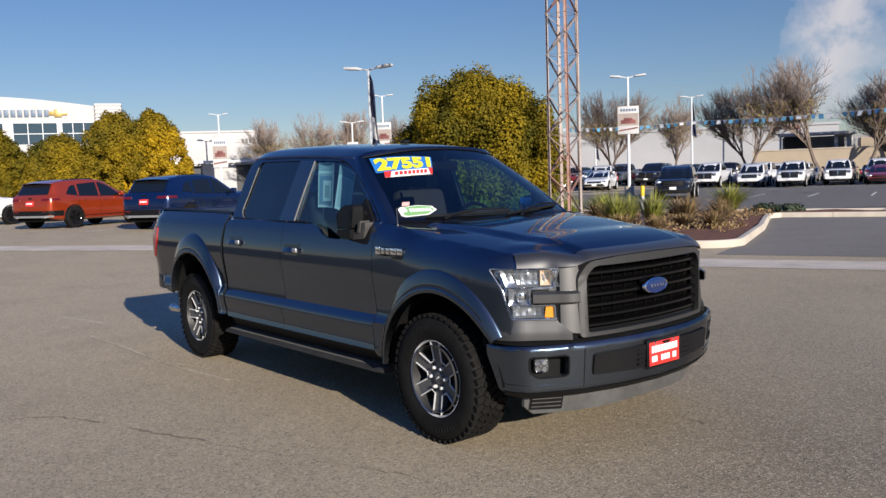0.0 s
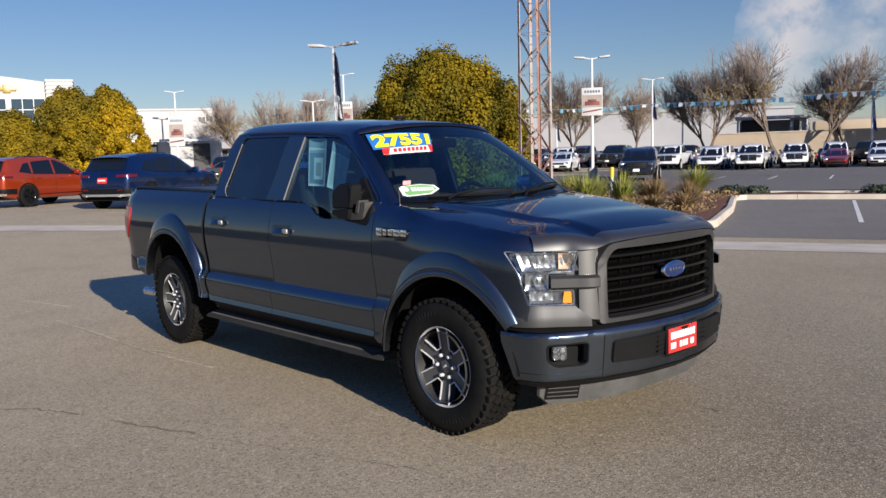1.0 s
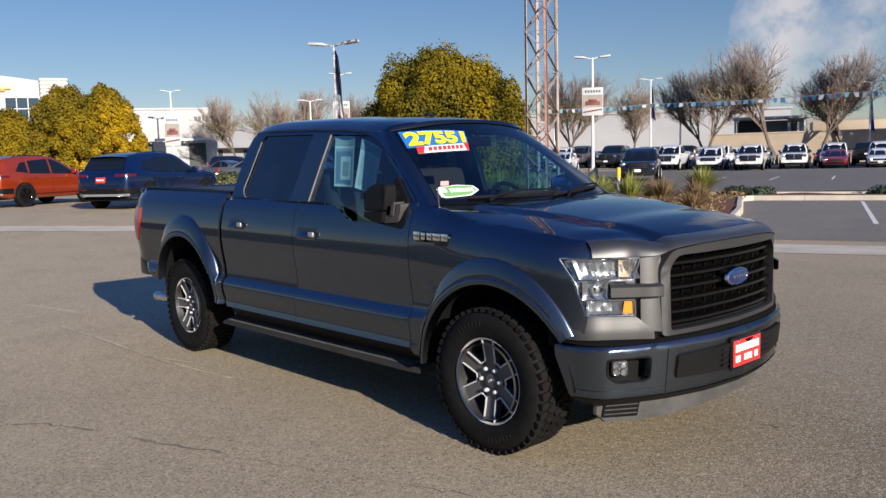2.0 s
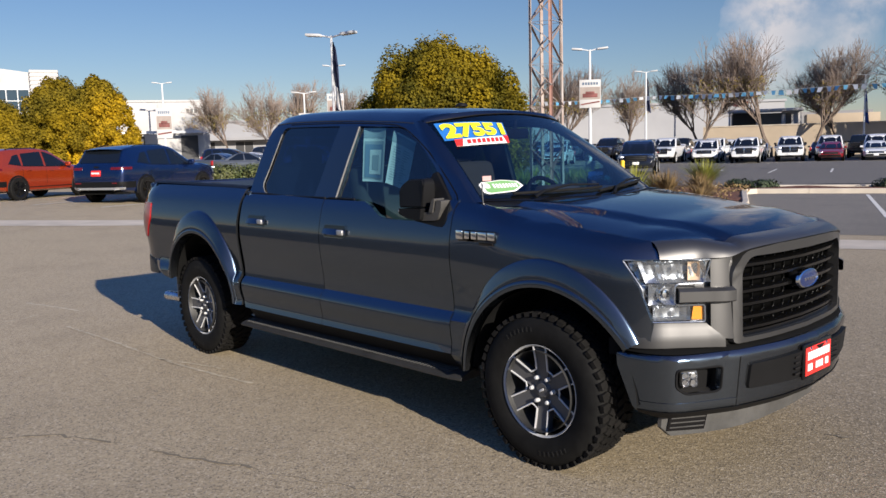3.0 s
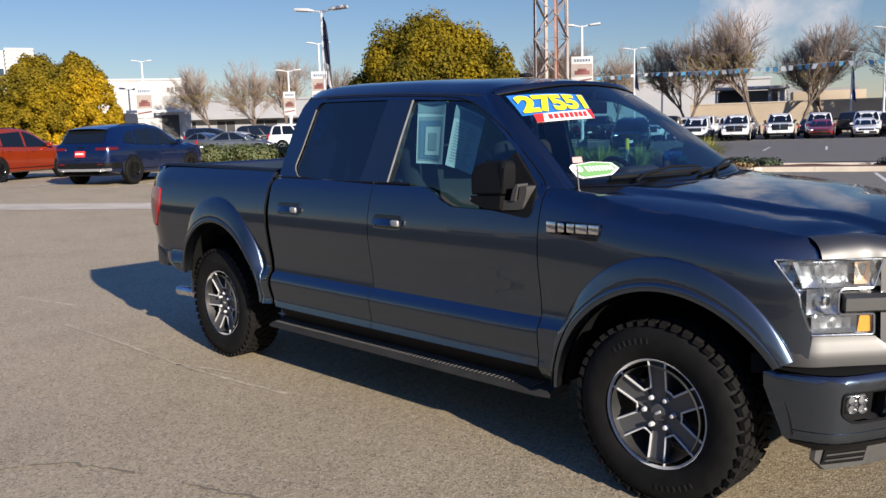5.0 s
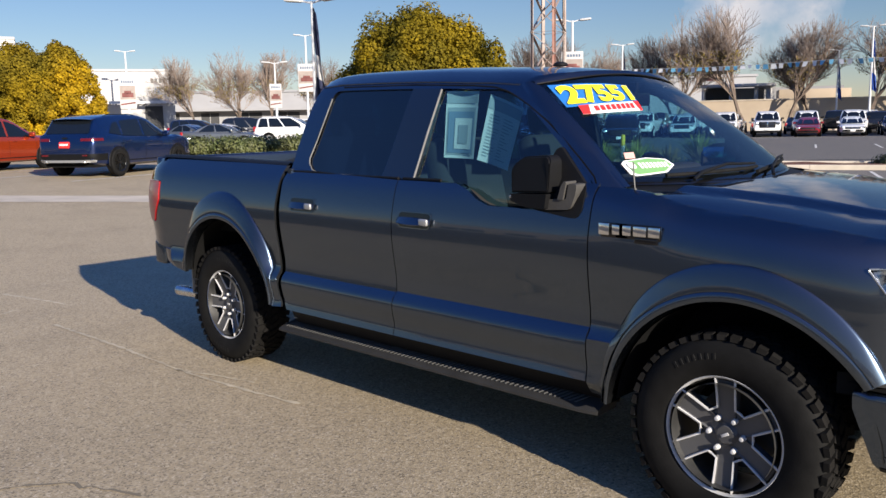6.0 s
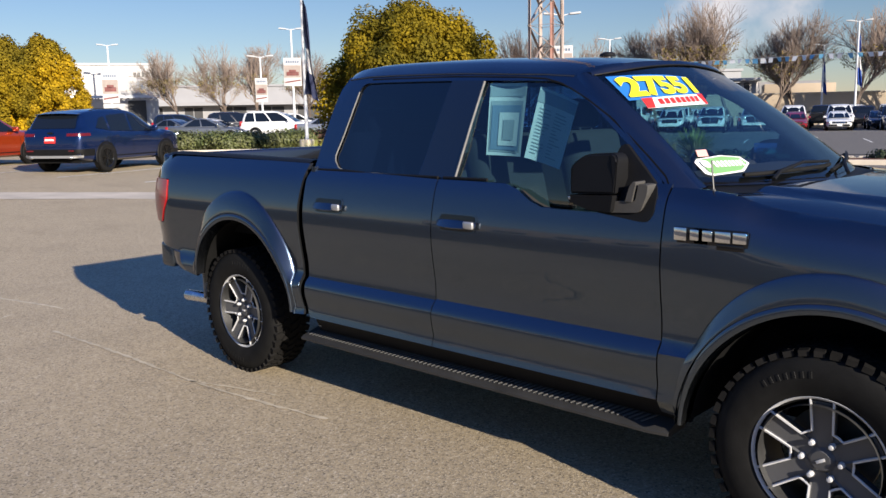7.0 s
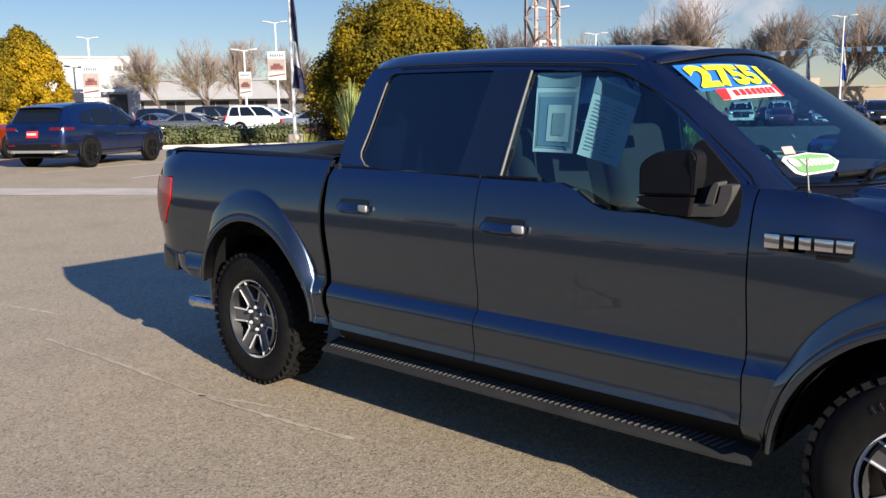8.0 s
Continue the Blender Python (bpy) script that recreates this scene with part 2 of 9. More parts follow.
RIM_DARK = mat("dark_alloy", (0.075, 0.075, 0.078), 0.55, 0.2, 0.0, var=0.1, scale=6)
RIM_BRIGHT = mat("machined_alloy", (0.48, 0.48, 0.48), 0.4, 0.0, var=0.08, scale=20)
STEEL = mat("dark_steel", (0.1, 0.1, 0.1), 0.5, 0.8, var=0.3, scale=8)
CHROME = mat("chrome", (0.78, 0.79, 0.8), 0.1, 1.0, rough_var=0.04, scale=8)
SILVER = mat("silver_reflector", (0.34, 0.36, 0.39), 0.25, 0.8, rough_var=0.1, scale=20)
AMBER = mat("amber_plastic", (0.75, 0.28, 0.02), 0.25, coat=0.5)
AMBER_PALE = mat("pale_amber_plastic", (0.62, 0.46, 0.32), 0.3, coat=0.5)
TAIL_RED = mat("dark_red_lens", (0.10, 0.005, 0.007), 0.22, coat=0.3, var=0.2, scale=12)
RED_LENS = mat("red_lens", (0.34, 0.013, 0.016), 0.3, coat=0.3, var=0.25, scale=12)
LENS = glass_mat("clear_lens", (0.95, 0.96, 0.97))
GLASS = glass_mat("clear_glass", (0.30, 0.65, 0.78), 0.0, 1.9)
WS_GLASS = glass_mat("windshield_glass", (0.52, 0.66, 0.70), 0.0, 1.9)
GLASS_TINT = glass_mat("tinted_glass", (0.02, 0.055, 0.15), 0.0, 1.95)
GLASS_CAR = mat("car_glass", (0.006, 0.008, 0.011), 0.03, spec=0.6)
LIP_GREY = mat("scuffed_grey_plastic", (0.072, 0.071, 0.069), 0.42, var=0.3, scale=9, bump=0.3, bump_scale=70)
TRIM_GREY = mat("silver_trim", (0.4, 0.4, 0.4), 0.4, 0.6)
SEAT = mat("grey_cloth", (0.011, 0.011, 0.012), 0.95, var=0.2, scale=10, bump=0.4, bump_scale=260)
CABIN = mat("cabin_plastic", (0.018, 0.018, 0.019), 0.7, var=0.15, scale=6)
PAPER = mat("paper", (0.78, 0.8, 0.78), 0.8, var=0.04, scale=3)
PAPER_GREY = mat("printed_grey", (0.42, 0.47, 0.5), 0.8)
PAPER_BLUE = mat("printed_blue", (0.22, 0.31, 0.42), 0.7)
S_YELLOW = mat("sticker_yellow", (0.9, 0.78, 0.02), 0.55)
S_BLUE = mat("sticker_blue", (0.02, 0.16, 0.5), 0.5)
S_RED = mat("sticker_red", (0.72, 0.03, 0.025), 0.5)
S_WHITE = mat("sticker_white", (0.82, 0.82, 0.8), 0.55)
S_GREEN = mat("sticker_green", (0.17, 0.36, 0.13), 0.5)
S_PINK = mat("sticker_pink", (0.7, 0.4, 0.35), 0.6)
EMBLEM_BLUE = mat("emblem_blue", (0.006, 0.018, 0.085), 0.25, coat=1.0)
BRONZE = mat("gold_emblem", (0.42, 0.3, 0.1), 0.4, 0.5)
WHITE_WALL = mat("white_render", (0.45, 0.44, 0.43), 0.85, var=0.06, scale=0.6, bump=0.15, bump_scale=40)
GREY_WALL = mat("pale_grey_panels", (0.33, 0.33, 0.34), 0.8, var=0.08, scale=0.3, bump=0.1, bump_scale=12)
PALE_WALL = mat("pale_painted_wall", (0.27, 0.27, 0.28), 0.85, var=0.08, scale=0.4, bump=0.1, bump_scale=12)
TAN_WALL = mat("tan_wall", (0.42, 0.34, 0.25), 0.85, var=0.1, scale=0.5, bump=0.2, bump_scale=30)
DARK_OPEN = mat("dark_opening", (0.025, 0.025, 0.028), 0.5, var=0.2, scale=1)
WIN_GLASS = mat("window_glass", (0.03, 0.05, 0.07), 0.08, coat=0.5)
SIGN_BLUE = mat("sign_grey_blue", (0.1, 0.14, 0.2), 0.5)
POLE_WHITE = mat("white_painted_steel", (0.62, 0.63, 0.64), 0.5, var=0.07, scale=3)
RUST = mat("galvanised_rusty_steel", (0.42, 0.39, 0.37), 0.75, 0.25, var=0.4, scale=2.2, bump=0.3, bump_scale=40, second=(0.27, 0.17, 0.13))
RUST_DARK = mat("dark_steel_cable_tray", (0.06, 0.055, 0.055), 0.7, 0.3, var=0.3, scale=3)
RUST_RED = mat("oxide_red_steel", (0.20, 0.07, 0.05), 0.8, 0.0, var=0.4, scale=3, second=(0.33, 0.22, 0.18))
YELLOW_P = mat("yellow_paint", (0.75, 0.5, 0.03), 0.5, var=0.1)
BARK = mat("bark", (0.12, 0.09, 0.07), 0.9, var=0.35, scale=3, bump=0.6, bump_scale=20, distance=0.02)
TWIG = mat("winter_twigs", (0.21, 0.16, 0.13), 0.9, var=0.3, scale=0.5)
LEAF = mat("yellow_green_leaves", (0.050, 0.062, 0.010), 0.7, spec=0.2, var=0.5, scale=0.3, island=0.4, second=(0.66, 0.41, 0.010))
LEAF_DARK = mat("green_leaves", (0.022, 0.038, 0.007), 0.75, spec=0.2, var=0.5, scale=0.5, island=0.3, second=(0.36, 0.25, 0.010))
LEAF_MID = mat("olive_leaves", (0.028, 0.042, 0.010), 0.75, spec=0.2, var=0.5, scale=0.36, island=0.3, second=(0.45, 0.30, 0.010))
for leaf_m in (LEAF, LEAF_DARK, LEAF_MID):
    see_through(leaf_m, 0.35, 1.1)
LEAF_HEDGE = mat("hedge_leaves", (0.035, 0.062, 0.016), 0.6, var=0.5, scale=0.9, island=0.4, second=(0.10, 0.10, 0.03))
LEAF_HEDGE_RED = mat("reddish_hedge_leaves", (0.075, 0.045, 0.020), 0.6, var=0.5, scale=0.9, island=0.4, second=(0.13, 0.065, 0.035))
SHRUB_DARK = mat("dark_groundcover", (0.022, 0.035, 0.012), 0.7, var=0.4, scale=2, island=0.4)
DRY_LEAF = mat("yellow_green_leaves", (0.055, 0.075, 0.012), 0.6, var=0.5, scale=0.75, island=0.5, second=(0.32, 0.21, 0.008))
GRASS = mat("strap_leaves", (0.12, 0.16, 0.025), 0.55, var=0.3, scale=3, island=0.45, second=(0.3, 0.27, 0.05))
FAN_LEAF = mat("pale_fan_leaves", (0.20, 0.27, 0.07), 0.5, var=0.3, scale=3, island=0.4, second=(0.40, 0.42, 0.15))
GRASS_DRY = mat("dry_grass", (0.21, 0.14, 0.06), 0.8, island=0.35, var=0.25, scale=3)
PENNANT_B = mat("pennant_blue", (0.16, 0.45, 0.68), 0.6)
PENNANT_W = mat("pennant_white", (0.8, 0.8, 0.8), 0.6)
FLAG_DARK = mat("navy_cloth", (0.02, 0.025, 0.06), 0.85)
FLAG_BLUE = mat("blue_cloth", (0.015, 0.06, 0.3), 0.8)
CLOTH_WHITE = mat("white_cloth", (0.5, 0.49, 0.48), 0.85)
BANNER_RED = mat("banner_red", (0.16, 0.05, 0.045), 0.7, var=0.4, scale=2)
BANNER_TAN = mat("banner_tan", (0.3, 0.25, 0.22), 0.7, var=0.2, scale=2)
HOUSING = mat("lamp_head_grey", (0.5, 0.5, 0.5), 0.5)

# ---- tools ----
def thing(name, label, category, group="", at=None, kind=""):
    ob = new(name)
    ob.empty_display_size = 0.2
    if at is not None:
        ob.matrix_basis = at
    return tagged(ob, label, category, group, kind)


def to_mesh(bm, name, material, sharp=32):
    me = bpy.data.meshes.new(name)
    bm.to_mesh(me)
    bm.free()
    me.materials.append(material)
    for p in me.polygons:
        p.use_smooth = True
    me.set_sharp_from_angle(angle=radians(sharp))
    return me


def part(name, bm, material, parent, label="", sharp=32, at=None):
    ob = new(name, to_mesh(bm, name, material, sharp))
    if parent is not None:
        ob.parent = parent
    if at is not None:
        ob.matrix_basis = at
    if label:
        tagged(ob, label)
    return ob


def solid(name, bm, material, label, category, group="", kind="", at=None, sharp=32):
    """A top-level thing that is one mesh."""
    ob = new(name, to_mesh(bm, name, material, sharp))
    if at is not None:
        ob.matrix_basis = at
    return tagged(ob, label, category, group, kind)


def BM():
    return bmesh.new()


def box(bm, c, s, bevel=0.0, m=None, seg=2):
    r = bmesh.ops.create_cube(bm, size=1.0)
    vs = r["verts"]
    for v in vs:
        v.co = Vector((v.co.x * s[0], v.co.y * s[1], v.co.z * s[2]))
    if bevel:
        es = {e for v in vs for e in v.link_edges}
        vs = list({v for f in bmesh.ops.bevel(bm, geom=list(es), offset=bevel, segments=seg, affect="EDGES", profile=0.5)["faces"] for v in f.verts} | {v for v in vs if v.is_valid})
    mm = Matrix.Translation(c) @ (m or Matrix())
    bmesh.ops.transform(bm, matrix=mm, verts=vs)
    return vs


def tube(bm, pts, r, seg=8, r1=None, cap=True):
    """A round bar through points, tapering from r to r1."""
    pts = [Vector(p) for p in pts]
    rings, n = [], len(pts)
    for i, p in enumerate(pts):
        d = (pts[min(i + 1, n - 1)] - pts[max(i - 1, 0)]).normalized()
        a = d.orthogonal().normalized() if i == 0 else (rings_a - d * rings_a.dot(d)).normalized()
        rings_a = a
        b = d.cross(a)
        rr = r if r1 is None else r + (r1 - r) * i / max(1, n - 1)
        rings.append([bm.verts.new(p + (a * math.cos(2 * math.pi * k / seg) + b * math.sin(2 * math.pi * k / seg)) * rr) for k in range(seg)])
    for u, v in zip(rings, rings[1:]):
        for k in range(seg):
            bm.faces.new((u[k], u[(k + 1) % seg], v[(k + 1) % seg], v[k]))
    if cap:
        bm.faces.new(rings[0][::-1])
        bm.faces.new(rings[-1])


def lathe(bm, profile, centre, axis="y", seg=32, close=False, a0=0.0, a1=360.0):
    """Turn (radius, along) pairs about an axis through centre."""
    full = abs(a1 - a0) > 359.9
    steps = seg if full else seg + 1
    rings = []
    for k in range(steps):
        t = radians(a0 + (a1 - a0) * k / seg)
        row = []
        for r, h in profile:
            if axis == "y":
                p = (r * math.cos(t), h, r * math.sin(t))
            elif axis == "z":
                p = (r * math.cos(t), r * math.sin(t), h)
            else:
                p = (h, r * math.cos(t), r * math.sin(t))
            row.append(bm.verts.new(Vector(centre) + Vector(p)))
        rings.append(row)
    m = len(profile)
    for k in range(steps if full else steps - 1):
        u, v = rings[k], rings[(k + 1) % steps]
        for j in range(m if close else m - 1):
            bm.faces.new((u[j], u[(j + 1) % m], v[(j + 1) % m], v[j]))
    bmesh.ops.remove_doubles(bm, verts=bm.verts[:], dist=1e-6)


def extrude_poly(bm, pts, fn, a, b):
    """A flat outline between two depths; fn(u, v, depth) gives the place."""
    lo = [bm.verts.new(fn(u, v, a)) for u, v in pts]
    hi = [bm.verts.new(fn(u, v, b)) for u, v in pts]
    bm.faces.new(lo[::-1])
    bm.faces.new(hi)
    n = len(pts)
    for i in range(n):
        bm.faces.new((lo[i], lo[(i + 1) % n], hi[(i + 1) % n], hi[i]))
    bmesh.ops.recalc_face_normals(bm, faces=bm.faces[:])


def smooth_curve(points):
    """A smooth monotone curve through (t, value) pairs."""
    xs, ys = np.array(points, float).T
    h = np.diff(xs)
    d = np.diff(ys) / h
    m = np.zeros(len(xs))
    m[0], m[-1] = d[0], d[-1]
    for i in range(1, len(xs) - 1):
        if d[i - 1] * d[i] > 0:
            w1, w2 = 2 * h[i] + h[i - 1], h[i] + 2 * h[i - 1]
            m[i] = (w1 + w2) / (w1 / d[i - 1] + w2 / d[i])

    def f(x):
        x = min(max(x, xs[0]), xs[-1])
        i = min(max(int(np.searchsorted(xs, x)) - 1, 0), len(h) - 1)
        t = (x - xs[i]) / h[i]
        return float(ys[i] * (1 + 2 * t) * (1 - t) ** 2 + m[i] * h[i] * t * (1 - t) ** 2 + ys[i + 1] * t * t * (3 - 2 * t) + m[i + 1] * h[i] * t * t * (t - 1))

    return f


def step01(t):
    t = min(max(t, 0.0), 1.0)
    return t * t * (3 - 2 * t)


def rounded(pts, r, seg=4):
    """A closed outline with its corners rounded; r may be a list."""
    out, n = [], len(pts)
    for i in range(n):
        p, a, b = Vector(pts[i]), Vector(pts[i - 1]), Vector(pts[(i + 1) % n])
        rr = r[i] if isinstance(r, (list, tuple)) else r
        if rr <= 0:
            out.append(tuple(p))
            continue
        da, db = (a - p), (b - p)
        k = min(rr, da.length * 0.48, db.length * 0.48)
        q0, q1 = p + da.normalized() * k, p + db.normalized() * k
        for j in range(seg + 1):
            t = j / seg
            out.append(tuple(q0 * (1 - t) ** 2 + p * 2 * t * (1 - t) + q1 * t * t))
    return out


def inside(pt, poly):
    x, y = pt
    c = False
    for (x1, y1), (x2, y2) in zip(poly, poly[1:] + poly[:1]):
        if (y1 > y) != (y2 > y) and x < (x2 - x1) * (y - y1) / (y2 - y1) + x1:
            c = not c
    return c


def panel(outline, fn, step=0.1, inn=(0, 0, 0), holes=(), stepb=None, bm=None):
    """A sheet cut to an outline in (a, b), laid on the surface fn(a, b), its border folded in by inn."""
    w = bmesh.new()
    w.faces.new([w.verts.new((a, b, 0)) for a, b in outline])
    arr = np.array(outline, float)
    lo, hi = arr.min(0), arr.max(0)
    cuts = []
    for ax, st in ((0, step), (1, stepb or step)):
        k = math.ceil((hi[ax] - lo[ax]) / st)
        for i in range(1, k):
            co = [0, 0, 0]
            co[ax] = lo[ax] + (hi[ax] - lo[ax]) * i / k
            cuts.append((co, (1, 0, 0) if ax == 0 else (0, 1, 0)))
    for hole in holes:
        for p, q in zip(hole, list(hole[1:]) + [hole[0]]):
            d = Vector((q[0] - p[0], q[1] - p[1], 0))
            if d.length > 1e-6:
                cuts.append(((p[0], p[1], 0), (-d.y, d.x, 0)))
    for co, no in cuts:
        bmesh.ops.bisect_plane(w, geom=w.verts[:] + w.edges[:] + w.faces[:], plane_co=co, plane_no=no, dist=2e-5)
    if holes:
        bad = [f for f in w.faces if any(inside(f.calc_center_median()[:2], list(h)) for h in holes)]
        bmesh.ops.delete(w, geom=bad, context="FACES")
    for v in w.verts:
        v.co = Vector(fn(v.co.x, v.co.y))
    w.normal_update()
    inn = Vector(inn)
    if inn.length > 0:
        if sum((f.normal * f.calc_area() for f in w.faces), Vector()).dot(inn) > 0:
            bmesh.ops.reverse_faces(w, faces=w.faces[:])
        rim = [e for e in w.edges if e.is_boundary]
        new_geo = bmesh.ops.extrude_edge_only(w, edges=rim)["geom"]
        for v in new_geo:
            if isinstance(v, bmesh.types.BMVert):
                v.co += inn
        w.normal_update()
    if bm is None:
        return w
    me = bpy.data.meshes.new("tmp")
    w.to_mesh(me)
    w.free()
    bm.from_mesh(me)
    bpy.data.meshes.remove(me)
    return bm


def ground_z(x, y):
    """The lot lies level round the pickup and rises gently past the drain."""
    u = 0.935 * x + 0.355 * y
    return 0.33 * step01((-7.0 - u) / 14.0)

# ---- ground ----
def lot(u, v):
    """Lot axes: u along the drain, v towards the far rows."""
    return 0.935 * u - 0.355 * v, 0.355 * u + 0.935 * v


def sheet_on_ground(pts, lift, step=1.0, thick=0.0):
    bm = panel(pts, lambda a, b: (a, b, ground_z(a, b) + lift), step, (0, 0, -thick) if thick else (0, 0, 0))
    for f in bm.faces:
        if f.normal.z < -0.5:
            f.normal_flip()
    return bm


ticks = sorted(set([-3000, -1200, -500, -250, -150, -110] + list(range(-90, 91, 2)) + [110, 150, 250, 500, 1200, 3000]))
bm = BM()
gv = [[bm.verts.new((x, y, ground_z(x, y))) for y in ticks] for x in ticks]
for i in range(len(ticks) - 1):
    for j in range(len(ticks) - 1):
        bm.faces.new((gv[i][j], gv[i + 1][j], gv[i + 1][j + 1], gv[i][j + 1]))
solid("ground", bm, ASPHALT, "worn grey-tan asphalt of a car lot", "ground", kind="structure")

# concrete drain across the lot
drain_mid = smooth_curve([(-60, 3.0), (-30, 4.2), (-18, 6.9), (-15, 8.4), (-12.3, 9.85), (-9, 10.45), (-5, 10.0), (-1, 9.57), (2, 9.6), (12, 9.7), (40, 9.9)])
us = list(np.linspace(-60, -20, 14)) + list(np.linspace(-19, 4, 47)) + list(np.linspace(6, 40, 12))
bm = BM()
rows = []
for u in us:
    slope = (drain_mid(u + 0.2) - drain_mid(u - 0.2)) / 0.4
    half = 0.62 * math.hypot(1, slope)
    row = []
    for k in (-1, -0.35, 0.35, 1):
        x, y = lot(u, drain_mid(u) + half * k)
        row.append(bm.verts.new((x, y, ground_z(x, y) + (0.006 if abs(k) == 1 else 0.0045))))
    rows.append(row)
for a, b in zip(rows, rows[1:]):
    for k in range(3):
        bm.faces.new((a[k], b[k], b[k + 1], a[k + 1]))
solid("drain", bm, CONCRETE, "pale concrete drain strip across the asphalt", "drain", kind="structure")

# ---- the pickup: front axle at x = 0, nose towards +x, its right side towards -y ----
side_low = smooth_curve([(0.36, 0.90), (0.44, 0.950), (0.485, 0.986), (0.50, 0.995), (0.512, 0.996), (0.545, 0.980), (0.56, 0.9815), (0.60, 0.991), (0.66, 0.999), (0.69, 0.996), (0.738, 0.958),
                         (0.78, 0.957), (0.95, 0.977), (1.04, 0.986), (1.09, 0.9865), (1.13, 0.983), (1.17, 0.977), (1.22, 0.966), (1.28, 0.950), (1.335, 0.925), (1.36, 0.90), (1.42, 0.86)])
fender_top = smooth_curve([(-0.70, 1.352), (-0.5, 1.342), (-0.36, 1.322), (-0.28, 1.298), (-0.2, 1.282), (0.05, 1.258), (0.34, 1.227), (0.5, 1.205), (0.56, 1.195), (0.64, 1.178), (0.8, 1.14)])
fender_in = smooth_curve([(-0.02, 0.865), (0.0, 0.875), (0.02, 0.908), (0.05, 0.938), (0.10, 0.962), (0.17, 0.978), (0.3, 0.985)])
nose_plan = smooth_curve([(-0.4, 0.0), (0.15, 0.0), (0.35, -0.01), (0.48, -0.028), (0.56, -0.052), (0.62, -0.085), (0.69, -0.16)])


def skin_y(x, z):
    """Half-width of the body below the belt line, without the wheel-arch swell."""
    w = side_low(z)
    if 0.45 < z < 1.1:
        w += max(0.0, 0.980 - w) * step01((x - 0.15) / 0.25)
    k = step01((x + 0.75) / 0.3)
    if k > 0:
        w = w * (1 - k) + min(w, fender_in(fender_top(x) - z)) * k
    w += nose_plan(x)
    if x < -4.42:
        w -= 0.055 * ((-4.42 - x) / 0.27) ** 2
    return w


ARCHES = ((0.035, 0.40, 0.585, 0.105, 0.026), (-3.575, 0.515, 0.545, 0.145, 0.044))


def lip_y(x, k):
    """The flare lip lies in one upright plane that follows the nose."""
    return 0.984 + ARCHES[k][4] + nose_plan(x)


def lip_ease(a, k):
    """How far the lip draws in towards the ends of the arch."""
    return 0.7 * ARCHES[k][4] * (1 - step01(max(0.0, math.sin(a)) / 0.75))


def arch_width(c, wide):
    """The swell is a crescent: broad over the wheel, thin at its ends."""
    return wide * (0.13 + 0.87 * max(0.0, c) ** 1.9)


def side_y(x, z):
    """Half-width of the body with the swell round the wheels."""
    w = skin_y(x, z)
    for cx, cz, r0, wide, h in ARCHES:
        r = math.hypot(x - cx, z - cz)
        if z > 0.3 and r < r0 + wide:
            w += h * min(1.0, max(0.0, 1 - (r - r0) / arch_width((z - cz) / r, wide)))
    return w


cab_sec_pts = [(0.898, 1.335), (0.880, 1.37), (0.70, 1.80), (0.672, 1.845), (0.63, 1.882), (0.55, 1.908), (0.40, 1.928), (0.2, 1.94), (0.0, 1.944)]
cab_len = [0.0]
for p, q in zip(cab_sec_pts, cab_sec_pts[1:]):
    cab_len.append(cab_len[-1] + math.dist(p, q))
cab_y = smooth_curve([(s, p[0]) for s, p in zip(cab_len, cab_sec_pts)])
cab_z = smooth_curve([(s, p[1]) for s, p in zip(cab_len, cab_sec_pts)])
S_RAIL, S_TOP = cab_len[3], cab_len[-1]
roof_drop = smooth_curve([(-3.0, -0.05), (-2.88, -0.012), (-2.76, 0.018), (-2.6, 0.022), (-2.3, 0.018), (-1.9, 0.007), (-1.6, -0.010), (-1.4, -0.020), (-1.25, -0.034), (-1.1, -0.060), (-0.9, -0.13)])


def s_at(z):
    lo, hi = 0.0, S_TOP
    for _ in range(40):
        mid = (lo + hi) / 2
        lo, hi = (mid, hi) if cab_z(mid) < z else (lo, mid)
    return lo


